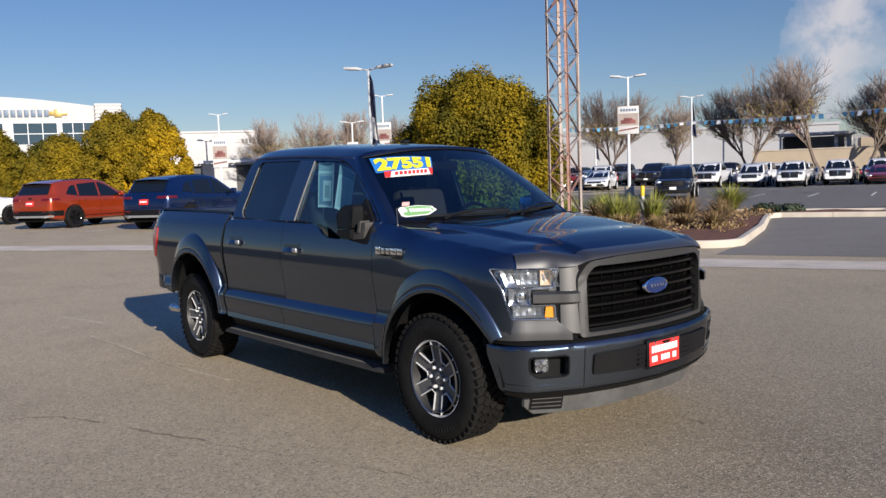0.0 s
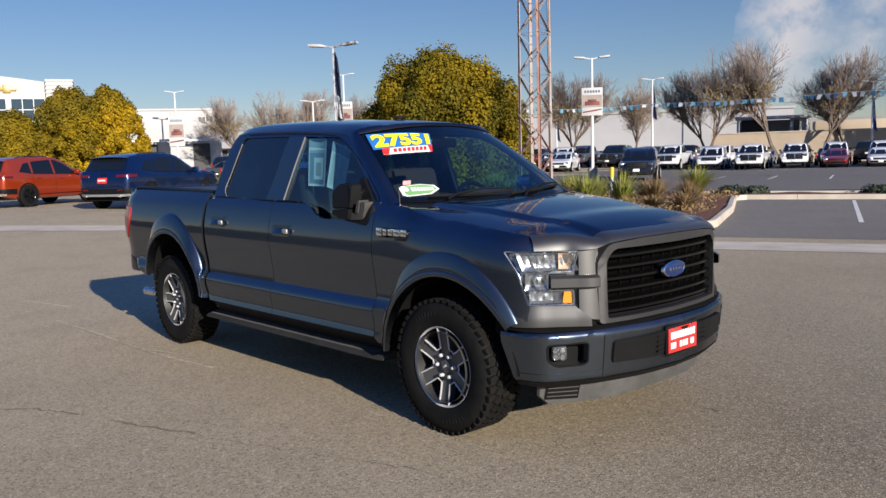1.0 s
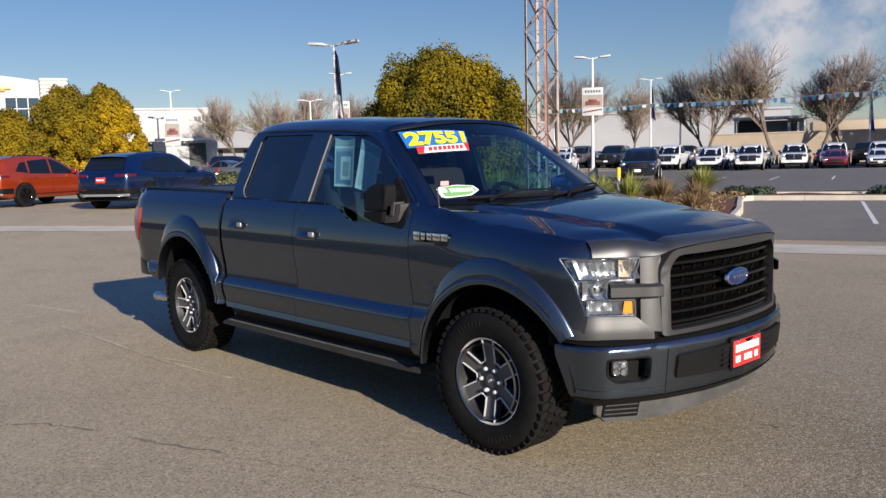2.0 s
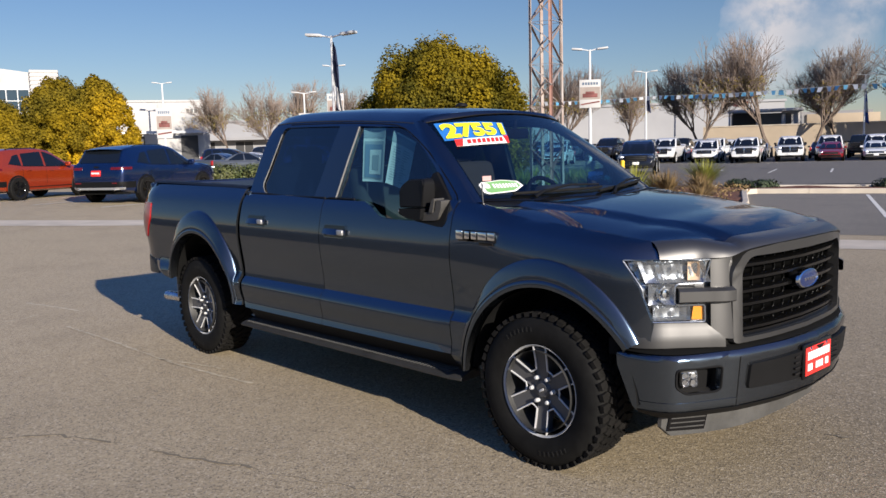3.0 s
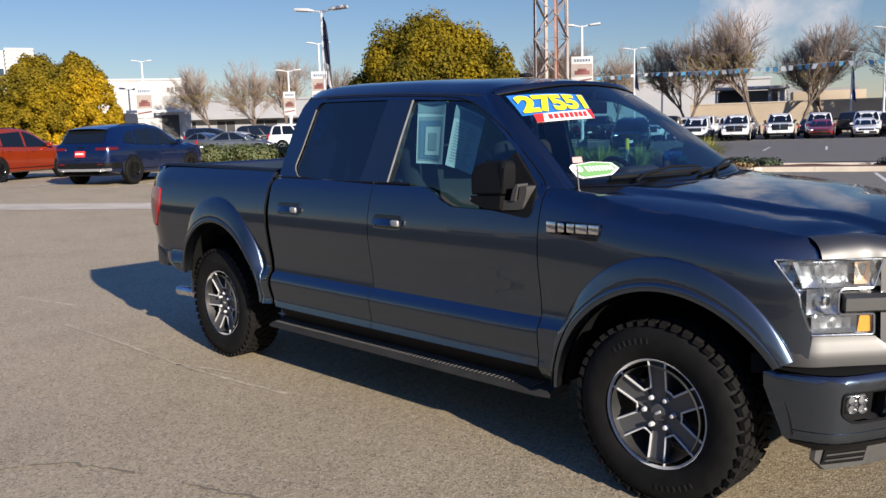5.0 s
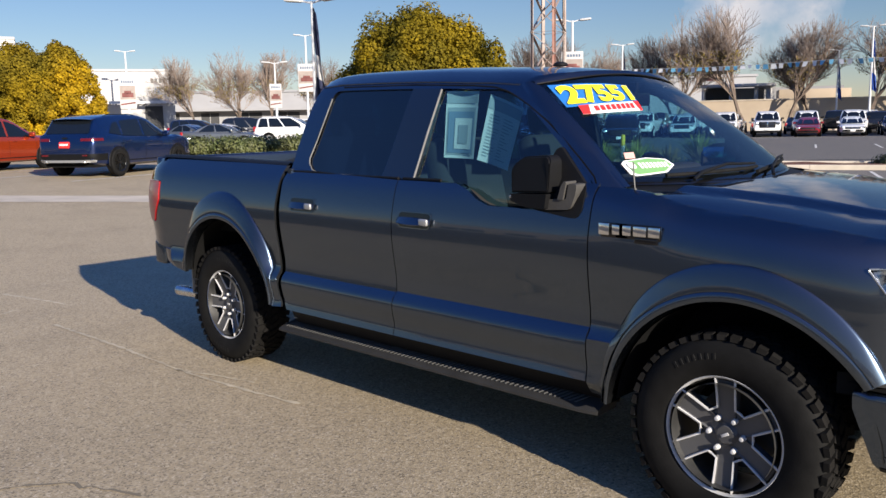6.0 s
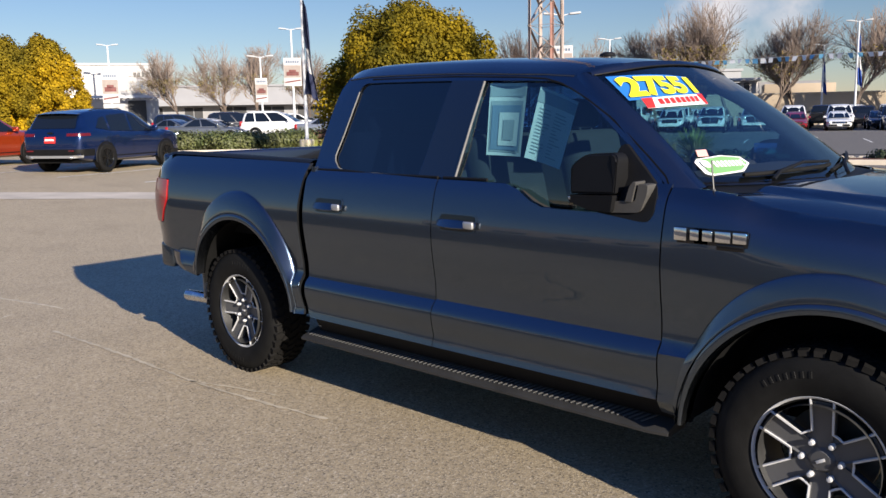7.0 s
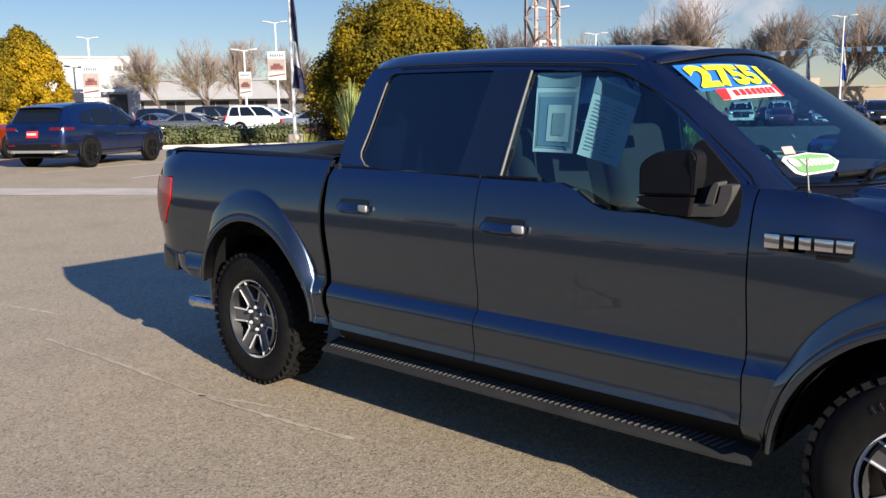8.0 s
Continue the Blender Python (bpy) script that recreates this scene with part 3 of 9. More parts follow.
def build_truck():
    truck = thing("pickup_truck", "dark grey metallic crew-cab pickup with black wheels, parked on asphalt", "pickup truck")

    def side(s):
        return (lambda x, z, d=0.0: (x, s * (skin_y(x, z) - d), z)), (0, -s * 0.025, 0)

    def arc(cx, cz, r, a0, a1, n=26, sx=1.0):
        return [(cx + sx * r * math.cos(radians(a0 + (a1 - a0) * i / n)), cz + r * math.sin(radians(a0 + (a1 - a0) * i / n))) for i in range(n + 1)]

    fa = (0.035, 0.40, 0.565)
    ra = (-3.575, 0.515, 0.527)
    for s in (-1, 1):
        fn, inn = side(s)
        # front fender
        top = [(0.632, 1.120), (0.612, 1.146), (0.585, 1.176)] + [(x, fender_top(x)) for x in np.linspace(0.56, -0.60, 22)]
        out = [(-0.628, 0.44), (-0.52, 0.43)] + arc(*fa, 176, 33) + [(0.545, 0.722), (0.61, 0.735), (0.612, 0.83), (0.585, 0.92), (0.562, 0.99), (0.515, 1.06), (0.478, 1.116)] + top + [(-0.628, 1.348)]
        fender = part("fender", panel(out, fn, 0.034, inn), PAINT, truck)
        # front door skin below the glass
        g = 0.002
        dip = [(-0.83, 1.240), (-0.95, 1.234), (-1.15, 1.236), (-1.225, 1.240), (-1.29, 1.262), (-1.37, 1.308), (-1.45, 1.332), (-1.70, 1.335)]
        out = [(-1.878 + g, 0.50), (-1.878 + g, 1.335)] + dip[::-1] + [(-0.80, 1.26), (-0.70, 1.36), (-0.634, 1.36), (-0.634, 0.50)]
        fdoor = part("front_door", panel(out, fn, 0.07, inn, stepb=0.03), PAINT, truck)
        out = [(-2.90, 0.62), (-2.893, 0.54), (-2.86, 0.50), (-1.8815, 0.50), (-1.8815, 1.335), (-2.62, 1.355), (-2.885, 1.372), (-2.905, 1.30)]
        rdoor = part("rear_door", panel(out, fn, 0.07, inn, stepb=0.03), PAINT, truck)
        # rocker
        part("rocker_panel", panel([(-2.89, 0.40), (-0.53, 0.40), (-0.53, 0.494), (-2.86, 0.494)], lambda x, z: (x, s * (side_low(z) - 0.03), z), 0.2, inn), PLASTIC, truck)
        # bed side
        rail = [(-2.945, 1.385), (-3.6, 1.398), (-4.2, 1.41), (-4.50, 1.415), (-4.60, 1.40), (-4.66, 1.36)]
        out = [(-2.945, 1.385), (-2.935, 1.33), (-2.955, 1.15), (-2.955, 0.70), (-2.94, 0.56), (-2.92, 0.51), (-3.02, 0.50)] + arc(*ra, 0, 168) + [(-4.10, 0.60), (-4.22, 0.62), (-4.36, 0.742), (-4.72, 0.775), (-4.72, 0.93), (-4.56, 0.93), (-4.43, 1.10), (-4.44, 1.245), (-4.69, 1.245), (-4.66, 1.36)] + rail[1:-1][::-1]
        bed = part("bed_side", panel(out, fn, 0.036, inn), PAINT, truck)
        # flare lips
        for nm, (cx, cz, r), a0, a1, lift in (("front_flare", fa, 178, 32, 0.012), ("rear_flare", ra, -1, 169, 0.012)):
            bm = BM()
            n = 44
            rows = []
            for i in range(n + 1):
                a = radians(a0 + (a1 - a0) * i / n)
                row = []
                for rr, dy in ((r + 0.021, 0.002), (r + 0.012, lift - 0.003), (r - 0.004, lift), (r - 0.018, lift - 0.004), (r - 0.03, -0.09)):
                    rr = r + (rr - r) * (0.5 + 0.5 * step01(max(0.0, math.sin(a)) / 0.85))
                    x, z = cx + rr * math.cos(a), cz + rr * math.sin(a)
                    ref = cx + (r + 0.02) * math.cos(a), cz + (r + 0.02) * math.sin(a)
                    row.append(bm.verts.new((x, s * (lip_y(ref[0], 0 if nm == "front_flare" else 1) - lip_ease(a, 0 if nm == "front_flare" else 1) + dy - 0.008), z)))
                rows.append(row)
            for u, v in zip(rows, rows[1:]):
                for k in range(4):
                    bm.faces.new((u[k], u[k + 1], v[k + 1], v[k]))
            bmesh.ops.recalc_face_normals(bm, faces=bm.faces[:])
            part(nm, bm, PAINT, truck)
            # painted crescent between the body side and the lip
            k = 0 if nm == "front_flare" else 1
            _, _, r0, wide, hgt = ARCHES[k]
            bm = BM()
            rows = []
            for i in range(n + 1):
                a = radians(a0 + (a1 - a0) * i / n)
                aw = arch_width(math.sin(a), wide)
                row = []
                for f, e in ((1.03, -0.006), (1.0, 0.002), (0.985, 0.002), (0.95, 0), (0.88, 0), (0.75, 0), (0.5, 0), (0.25, 0), (0.06, 0), (0.0, -0.002), (-0.06, -0.02)):
                    rr = r0 + aw * f
                    x, z = cx + rr * math.cos(a), cz + rr * math.sin(a)
                    y = skin_y(x, z)
                    lip = max(lip_y(cx + (r0 - 0.01) * math.cos(a), k) - lip_ease(a, k), y - 0.004)
                    y = y + e if f > 0.98 else y + 0.003 + (lip - y - 0.003) * (1 - f) ** 0.72 + e if f >= 0 else lip - 0.03
                    row.append(bm.verts.new((x, s * y, z)))
                rows.append(row)
            for u, v in zip(rows, rows[1:]):
                for j in range(len(u) - 1):
                    bm.faces.new((u[j], u[j + 1], v[j + 1], v[j]))
            for u in (rows[0], rows[-1]):
                bm.faces.new(u)
            bmesh.ops.recalc_face_normals(bm, faces=bm.faces[:])
            part("wheel_arch_swell", bm, PAINT, truck)
            # liner behind the lip
            bm = BM()
            lathe(bm, [(r - 0.03, -0.33), (r - 0.03, -0.02)], (cx, s * 0.93, cz), "y", 24, a0=4, a1=176)
            for v in bm.verts:
                v.co.y = s * (0.95 if abs(v.co.y - s * 0.93) < 0.1 else 0.55)
            part("wheel_arch_liner", bm, UNDER, truck)
            bm = BM()
            lathe(bm, [(0.0, 0.0), (r + 0.06, 0.0)], (cx, s * 0.56, cz), "y", 24, a0=0, a1=180)
            part("inner_wing", bm, UNDER, truck)
        # greenhouse: the door frames and pillars with the two window openings
        sa = s_at
        cabf = lambda x, q, d=0.0: (x, s * (cab_y(q) - d), cab_z(q) + roof_drop(x) * step01((q - 0.35) / 0.25))
        xa = lambda z: -0.66 - (z - 1.36) * 1.17
        q0 = 0.002
        win_r = rounded([(-2.757, sa(1.42)), (-2.66, sa(1.346)), (-2.05, sa(1.34)), (-1.985, sa(1.812)), (-2.672, sa(1.815))], [0.04, 0.05, 0.01, 0.01, 0.05], 4)
        win_f = rounded([(-1.79, sa(1.34)), (-0.83, sa(1.34)), (-0.845, sa(1.485)), (-1.20, sa(1.755)), (-1.32, sa(1.81)), (-1.765, sa(1.812))], [0.01, 0.01, 0.03, 0.05, 0.06, 0.01], 4)
        out = [(-2.90, q0), (-1.79, q0)] + [p for p in win_f if p[1] > sa(1.36)][::-1] + [(-0.83, q0), (-0.665, q0)] + [(xa(z), sa(z)) for z in np.linspace(1.40, 1.80, 6)] + [(-1.24, S_RAIL), (-2.80, S_RAIL), (-2.842, sa(1.82)), (-2.862, sa(1.76)), (-2.895, sa(1.5))]
        part("cab_side", panel(out, cabf, 0.12, (0, -s * 0.03, -0.008), holes=(win_r,)), PAINT, truck)
        wf = lambda x, q: cabf(x, q, 0.012)
        part("rear_side_window", panel(win_r, wf, 0.15), GLASS_TINT, rdoor, "dark tinted rear door glass").visible_shadow = False
        # the front glass reaches down into the dropped sill
        pane = win_f[:1] + [(x, z - 1.345) for x, z in dip[::-1] if x < -0.84] + [(-0.835, -0.10)] + [p for p in win_f if p[0] > -1.7 and p[1] > sa(1.36)] + [(-1.79, sa(1.80))]
        wf = lambda x, q: cabf(x, q, 0.012) if q > 0.002 else (x, s * (cab_y(0.002) - 0.012), 1.335 + q)
        part("front_side_window", panel(pane, wf, 0.15), GLASS, fdoor, "clear front door glass").visible_shadow = False
        # gloss black pillar, belt weatherstrips, window trim
        part("b_pillar_cover", panel([(-2.045, sa(1.342)), (-1.795, sa(1.342)), (-1.768, sa(1.812)), (-1.982, sa(1.812))], lambda x, q: cabf(x, q, -0.003), 0.1), PIANO, truck)
        bm = BM()
        tube(bm, [cabf(x, sa(z), 0.002) for x, z in ((-2.682, 1.775), (-2.70, 1.67), (-2.722, 1.54), (-2.747, 1.432), (-2.735, 1.402), (-2.69, 1.366), (-2.62, 1.348), (-2.05, 1.342))], 0.004, 6)
        part("window_trim", bm, CHANNEL, rdoor)
        bm = BM()
        tube(bm, [cabf(-1.79, sa(1.345), -0.004), cabf(-1.775, sa(1.60), -0.004), cabf(-1.762, sa(1.808), -0.004)], 0.006, 6)
        part("window_channel", bm, CHANNEL, fdoor, "pale weathered window channel")
        for xs, dr in (((-2.84, -1.90), rdoor), ((-1.86, -1.58), fdoor)):
            bm = BM()
            tube(bm, [(x, s * 0.905, 1.342 + (0.012 if x < -2.6 else 0)) for x in np.linspace(*xs, 5)], 0.008, 6)
            part("belt_weatherstrip", bm, PLASTIC, dr)
        # shut line of the door along the windscreen pillar and the roof
        bm = BM()
        line = [(-0.640, 1.345), (-0.674, 1.392), (-0.76, 1.46), (-0.88, 1.55), (-1.0, 1.634), (-1.13, 1.714), (-1.23, 1.772), (-1.30, 1.803), (-1.40, 1.826), (-1.55, 1.834), (-2.0, 1.836), (-2.6, 1.836)]
        rows = []
        for (x, z), (xn, zn) in zip(line, line[1:] + [(-2.7, 1.83)]):
            a, b = Vector(cabf(x, sa(z), -0.0015)), Vector(cabf(x - 0.003, sa(z) - 0.007, -0.0015))
            rows.append((bm.verts.new(a), bm.verts.new(b)))
        for u, v in zip(rows, rows[1:]):
            bm.faces.new((u[0], u[1], v[1], v[0]))
        part("door_shut_line", bm, UNDER, fdoor)
        # sail panel ahead of the front glass
        def sailf(x, z):
            y = 0.913 - max(0, z - 1.335) * 0.40
            return (x, s * max(y, skin_y(x, z) + 0.004 if z < 1.352 else 0.0), z)
        part("mirror_sail", panel(rounded([(-0.95, 1.238), (-0.74, 1.212), (-0.700, 1.212), (-0.676, 1.245), (-0.676, 1.337), (-0.875, 1.515), (-0.90, 1.505), (-0.93, 1.40)], [0.02, 0.01, 0.015, 0.02, 0.03, 0.01, 0.02, 0.06], 3), sailf, 0.03, (0, -s * 0.02, 0)), PLASTIC, fdoor)
        # door handles: black panel proud of the skin painted as the shaded cup, bridge
        for hx, hz, dr, L in ((-2.667, 1.163, rdoor, 0.245), (-1.698, 1.137, fdoor, 0.25)):
            y0 = side_y(hx, hz)
            on_side = lambda x, z, d: (x, s * (side_y(x, z) + d), z)
            cup = rounded([(hx - L / 2 - 0.005, hz - 0.044), (hx + L / 2 - 0.015, hz - 0.044), (hx + L / 2 - 0.005, hz + 0.044), (hx - L / 2 - 0.005, hz + 0.044)], 0.028, 4)
            part("handle_bezel", panel(cup, lambda x, z: on_side(x, z, 0.004), 0.05, (0, -s * 0.01, 0)), PAINT, dr)
            cup = rounded([(hx - L / 2 + 0.006, hz - 0.038), (hx + L / 2 - 0.026, hz - 0.038), (hx + L / 2 - 0.016, hz + 0.038), (hx - L / 2 + 0.006, hz + 0.038)], 0.024, 4)
            part("handle_cup", panel(cup, lambda x, z: on_side(x, z, 0.006), 0.05), GLOSS_BLACK, dr, "black panel standing for the shaded handle recess")
            bm = BM()
            n = 12
            rows = []
            for i in range(n + 1):
                t = i / n
                x = hx - 0.012 + L * (t - 0.5)
                off = 0.006 + 0.030 * math.sin(math.pi * t) ** 0.5
                hh = 0.015 + 0.006 * math.sin(math.pi * t)
                rows.append([bm.verts.new((x, s * (y0 + off + dd), hz - 0.004 + dz * hh)) for dz, dd in ((-1, -0.010), (-0.95, 0.004), (-0.75, 0.007), (0.55, -0.004), (1, -0.012), (0.6, -0.02))])
            for u, v in zip(rows, rows[1:]):
                for k in range(6):
                    bm.faces.new((u[k], u[(k + 1) % 6], v[(k + 1) % 6], v[k]))
            bm.faces.new(rows[0])
            bm.faces.new(rows[-1])
            bmesh.ops.recalc_face_normals(bm, faces=bm.faces[:])
            part("door_handle", bm, PAINT, dr)
            # pale trim colour paints the sun highlight on the handle's front end
            bm = BM()
            box(bm, (hx + L * 0.5 - 0.040, s * (y0 + 0.026), hz - 0.004), (0.062, 0.018, 0.036), 0.008, None, 3)
            part("handle_cap", bm, TRIM_GREY, dr, "handle end cap, pale colour standing for its sun highlight")
        # side mirror, folded back along the glass
        def folded(u, v, d):
            return (u, s * (d - 0.14 * (-0.835 - u) - (0.03 if d > 0.95 else 0.0) * max(0.0, (v - 1.38) / 0.1) ** 2), v)
        head = rounded([(-1.070, 1.308), (-1.072, 1.425), (-1.01, 1.474), (-0.856, 1.482), (-0.832, 1.46), (-0.834, 1.318)], [0.012, 0.025, 0.04, 0.02, 0.015, 0.01], 4)
        bm = BM()
        extrude_poly(bm, head, folded, 0.895, 1.0)
        bmesh.ops.bevel(bm, geom=[e for e in bm.edges if all(abs(abs(v.co.y) - 0.86) > 0.06 for v in e.verts) and abs(e.verts[0].co.y - e.verts[1].co.y) < 0.03], offset=0.014, segments=3, affect="EDGES", clamp_overlap=True)
        mirror = part("side_mirror", bm, PLASTIC, fdoor, "black side mirror folded against the glass")
        bm = BM()
        extrude_poly(bm, rounded([(-1.078, 1.302), (-1.070, 1.272), (-0.963, 1.245), (-0.85, 1.244), (-0.838, 1.312)], [0.008, 0.012, 0.01, 0.008, 0.006], 3), folded, 0.90, 1.004)
        part("mirror_skull", bm, PLASTIC, fdoor)
        bm = BM()
        box(bm, (-1.056, s * 0.966, 1.290), (0.040, 0.012, 0.018), 0.004, pose(0, 0, 0, 0, 0, 0))
        part("mirror_marker", bm, SILVER, fdoor, "small clear marker lamp")
        bm = BM()
        extrude_poly(bm, rounded([(-0.870, 1.240), (-0.730, 1.248), (-0.700, 1.322), (-0.697, 1.360), (-0.738, 1.362), (-0.752, 1.292), (-0.858, 1.288)], [0.01, 0.02, 0.02, 0.008, 0.008, 0.012, 0.006], 3), lambda u, v, d: (u, s * d, v), 0.905, 0.975)
        part("mirror_arm", bm, ARM_GREY, fdoor, "grey mirror arm with its sunlit tone in the colour")
        bm = BM()
        extrude_poly(bm, rounded([(-0.794, 1.290), (-0.775, 1.350), (-0.758, 1.372), (-0.746, 1.368), (-0.764, 1.290)], [0.0, 0.01, 0.008, 0.006, 0.0], 3), lambda u, v, d: (u, s * d, v), 0.90, 0.982)
        part("mirror_pivot", bm, ARM_GREY, fdoor)
        bm = BM()
        box(bm, (-0.955, s * 0.872, 1.39), (0.20, 0.006, 0.13), 0.002, pose(0, 0, 0, 0, 0, s * 8))
        part("mirror_glass", bm, CHROME, fdoor)
        # fender badge: plain bars
        bm = BM()
        y0 = 0.985
        for x, w in ((-0.548, 0.052), (-0.49, 0.036), (-0.438, 0.04), (-0.378, 0.06), (-0.315, 0.052)):
            box(bm, (x, s * (side_y(x, 1.175) + 0.005), 1.18), (w, 0.014, 0.042 if x > -0.5 else 0.05), 0.003)
        part("fender_badge", bm, CHROME, fender, "bright bar badge")
        bm = BM()
        for x in (-0.50, -0.43, -0.35):
            box(bm, (x, s * (side_y(x, 1.17) + 0.001), 1.176), (0.13, 0.008, 0.062), 0.003)
        box(bm, (-0.35, s * (side_y(-0.345, 1.15) + 0.002), 1.142), (0.105, 0.01, 0.024), 0.003)
        part("badge_plate", bm, GLOSS_BLACK, fender)
        # tail lamp
        out = [(-4.565, 0.935), (-4.70, 0.935), (-4.71, 1.24), (-4.448, 1.24), (-4.438, 1.11)]
        lamp = part("tail_lamp", panel(rounded(out, 0.015, 2), lambda x, z: (x, s * (side_y(x, z) + 0.008), z), 0.05, (0, -s * 0.05, 0)), RED_LENS, truck, "red wrap-around tail lamp")
        # running board with tread strips
        bm = BM()
        prof = [(0.79, 0.338), (0.945, 0.332), (0.962, 0.338), (0.964, 0.350), (0.945, 0.362), (0.80, 0.402), (0.79, 0.395)]
        lo = [bm.verts.new((-3.0, s * y, z)) for y, z in prof]
        mid = [bm.verts.new((-2.93, s * y, z)) for y, z in prof]
        hi2 = [bm.verts.new((-0.68, s * y, z)) for y, z in prof]
        hi = [bm.verts.new((-0.60, s * (0.80 + (y - 0.80) * 0.9), z)) for y, z in prof]
        for u, v in ((lo, mid), (mid, hi2), (hi2, hi)):
            for k in range(len(prof)):
                bm.faces.new((u[k], u[(k + 1) % 7], v[(k + 1) % 7], v[k]))
        bm.faces.new(lo)
        bm.faces.new(hi)
        bmesh.ops.recalc_face_normals(bm, faces=bm.faces[:])
        board = part("running_board", bm, BOARD, truck, "black ribbed running board")
        strip = BM()
        box(strip, (0, 0, 0), (0.0125, 0.140, 0.006), 0.002, None, 1)
        sm = to_mesh(strip, "tread_strip", STEP_GREY)
        for i in range(76):
            ob = new("tread_strip", sm)
            ob.parent = board
            ob.matrix_basis = pose(-2.93 + i * 0.0298, s * 0.872, 0.386, -s * 15.4, 0, s * 34)
        for x in (-2.7, -1.8, -0.9):
            bm = BM()
            tube(bm, [(x, s * 0.70, 0.46), (x, s * 0.80, 0.36), (x, s * 0.90, 0.345)], 0.018, 6)
            part("step_bracket", bm, UNDER, truck)

    # roof
    def rooff(x, v):
        q = S_TOP - abs(v)
        y = -math.copysign(cab_y(q), -v) if v else 0.0
        return (x, y, cab_z(q) + roof_drop(x) * step01((q - 0.35) / 0.25))
    VR = S_TOP - S_RAIL
    out = [(-2.875, -VR * 0.78), (-2.80, -VR), (-1.24, -VR), (-1.15, -VR * 0.8), (-1.09, -VR * 0.4), (-1.072, 0), (-1.09, VR * 0.4), (-1.15, VR * 0.8), (-1.24, VR), (-2.80, VR), (-2.875, VR * 0.78)]
    part("roof", panel(out, rooff, 0.1, (0, 0, -0.012)), PAINT, truck)
    for s in (-1, 1):
        bm = BM()
        tube(bm, [(x, s * (cab_y(S_RAIL) + 0.002), cab_z(S_RAIL) + roof_drop(x) + 0.001) for x in np.linspace(-2.80, -1.25, 10)], 0.004, 6)
        part("drip_moulding", bm, PAINT, truck)
    bm = BM()
    lathe(bm, [(0.0, 0.024), (0.022, 0.022), (0.038, 0.015), (0.045, 0.0)], (-1.50, 0.0, 1.938), "z", 20)
    part("roof_antenna", bm, PLASTIC, truck, "low black antenna dome")
    # back of the cab
    backf = lambda y, z: (-2.86 - (1.86 - z) * 0.085 if z > 1.36 else -2.90, y, z)
    prof = [(cab_y(s_at(z)) - 0.01, z) for z in (1.36, 1.5, 1.65, 1.80)] + [(0.62, 1.875)]
    out = [(y, z) for y, z in prof] + [(-y, z) for y, z in prof[::-1]]
    hole = rounded([(-0.66, 1.45), (0.66, 1.45), (0.58, 1.77), (-0.58, 1.77)], 0.05, 3)
    back = part("cab_back", panel(out, backf, 0.25, (0.03, 0, 0), holes=(hole,)), PAINT, truck)
    part("rear_window", panel(hole, lambda y, z: (backf(y, z)[0] + 0.012, y, z), 0.3), GLASS_TINT, truck, "dark tinted rear window").visible_shadow = False
    bm = BM()
    box(bm, (-2.87, 0, 0.90), (0.03, 1.84, 0.94), 0.0)
    part("cab_back_lower", bm, PAINT, truck)
    # windscreen
    ws_base, ws_top = smooth_curve([(0, -0.32), (0.5, -0.40), (0.75, -0.50), (0.83, -0.56)]), smooth_curve([(0, -1.055), (0.4, -1.08), (0.6, -1.135), (0.655, -1.175)])

    def wsf(v, t, d=0.0):
        yb, yt = 0.825 * v, 0.650 * v
        zb, zt = 1.345 + 0.02 * abs(v), 1.872 - 0.058 * v * v
        xb, xt = ws_base(abs(yb)), ws_top(abs(yt))
        bow = 0.02 * math.sin(math.pi * min(max(t, 0), 1))
        return Vector((xb + (xt - xb) * t + bow * 0.6 + d * 0.66, yb + (yt - yb) * t, zb + (zt - zb) * t + bow * 0.5 + d * 0.75))

    part("windshield", panel(rounded([(-1, 0), (1, 0), (1, 1), (-1, 1)], 0.03, 2), wsf, 0.12), WS_GLASS, truck, "large clear windshield").visible_shadow = False
    for s in (-1, 1):
        bm = BM()
        rows = []
        for i in range(13):
            t = -0.04 + 1.08 * i / 12
            a = wsf(s * 0.99, t, 0.002)
            c = wsf(s * 1.045, t, -0.006)
            z = min(max(1.345 + 0.5 * t, 1.345), 1.845)
            q = s_at(z)
            x = xa_pt(z)
            b = Vector((x - 0.012, s * (cab_y(q) + 0.002), cab_z(q) + roof_drop(x) * step01((q - 0.35) / 0.25) + 0.001))
            m1 = (c + b) / 2 + Vector((0.002, s * 0.004, 0.002))
            rows.append([bm.verts.new(v) for v in (wsf(s * 0.97, t, -0.01), a, c, m1, b, b + Vector((-0.012, -s * 0.012, -0.004)))])
        for u, v in zip(rows, rows[1:]):
            for k in range(5):
                bm.faces.new((u[k], u[k + 1], v[k + 1], v[k]))
        bmesh.ops.recalc_face_normals(bm, faces=bm.faces[:])
        part("a_pillar", bm, PAINT, truck)
    # header between the glass and the roof skin
    roof_front = smooth_curve([(-VR, -1.24), (-VR * 0.8, -1.15), (-VR * 0.4, -1.09), (0, -1.072), (VR * 0.4, -1.09), (VR * 0.8, -1.15), (VR, -1.24)])
    bm = BM()
    rows = []
    for v in np.linspace(-1.0, 1.0, 33):
        top = Vector(rooff(roof_front(v * VR) - 0.012, v * VR)) + Vector((0, 0, 0.003))
        low, edge = wsf(v * 1.01, 0.985, 0.003), wsf(v * 1.01, 1.01, 0.008)
        rows.append([bm.verts.new(p) for p in (low, edge, edge.lerp(top, 0.5) + Vector((0.004, 0, 0.006)), top)])
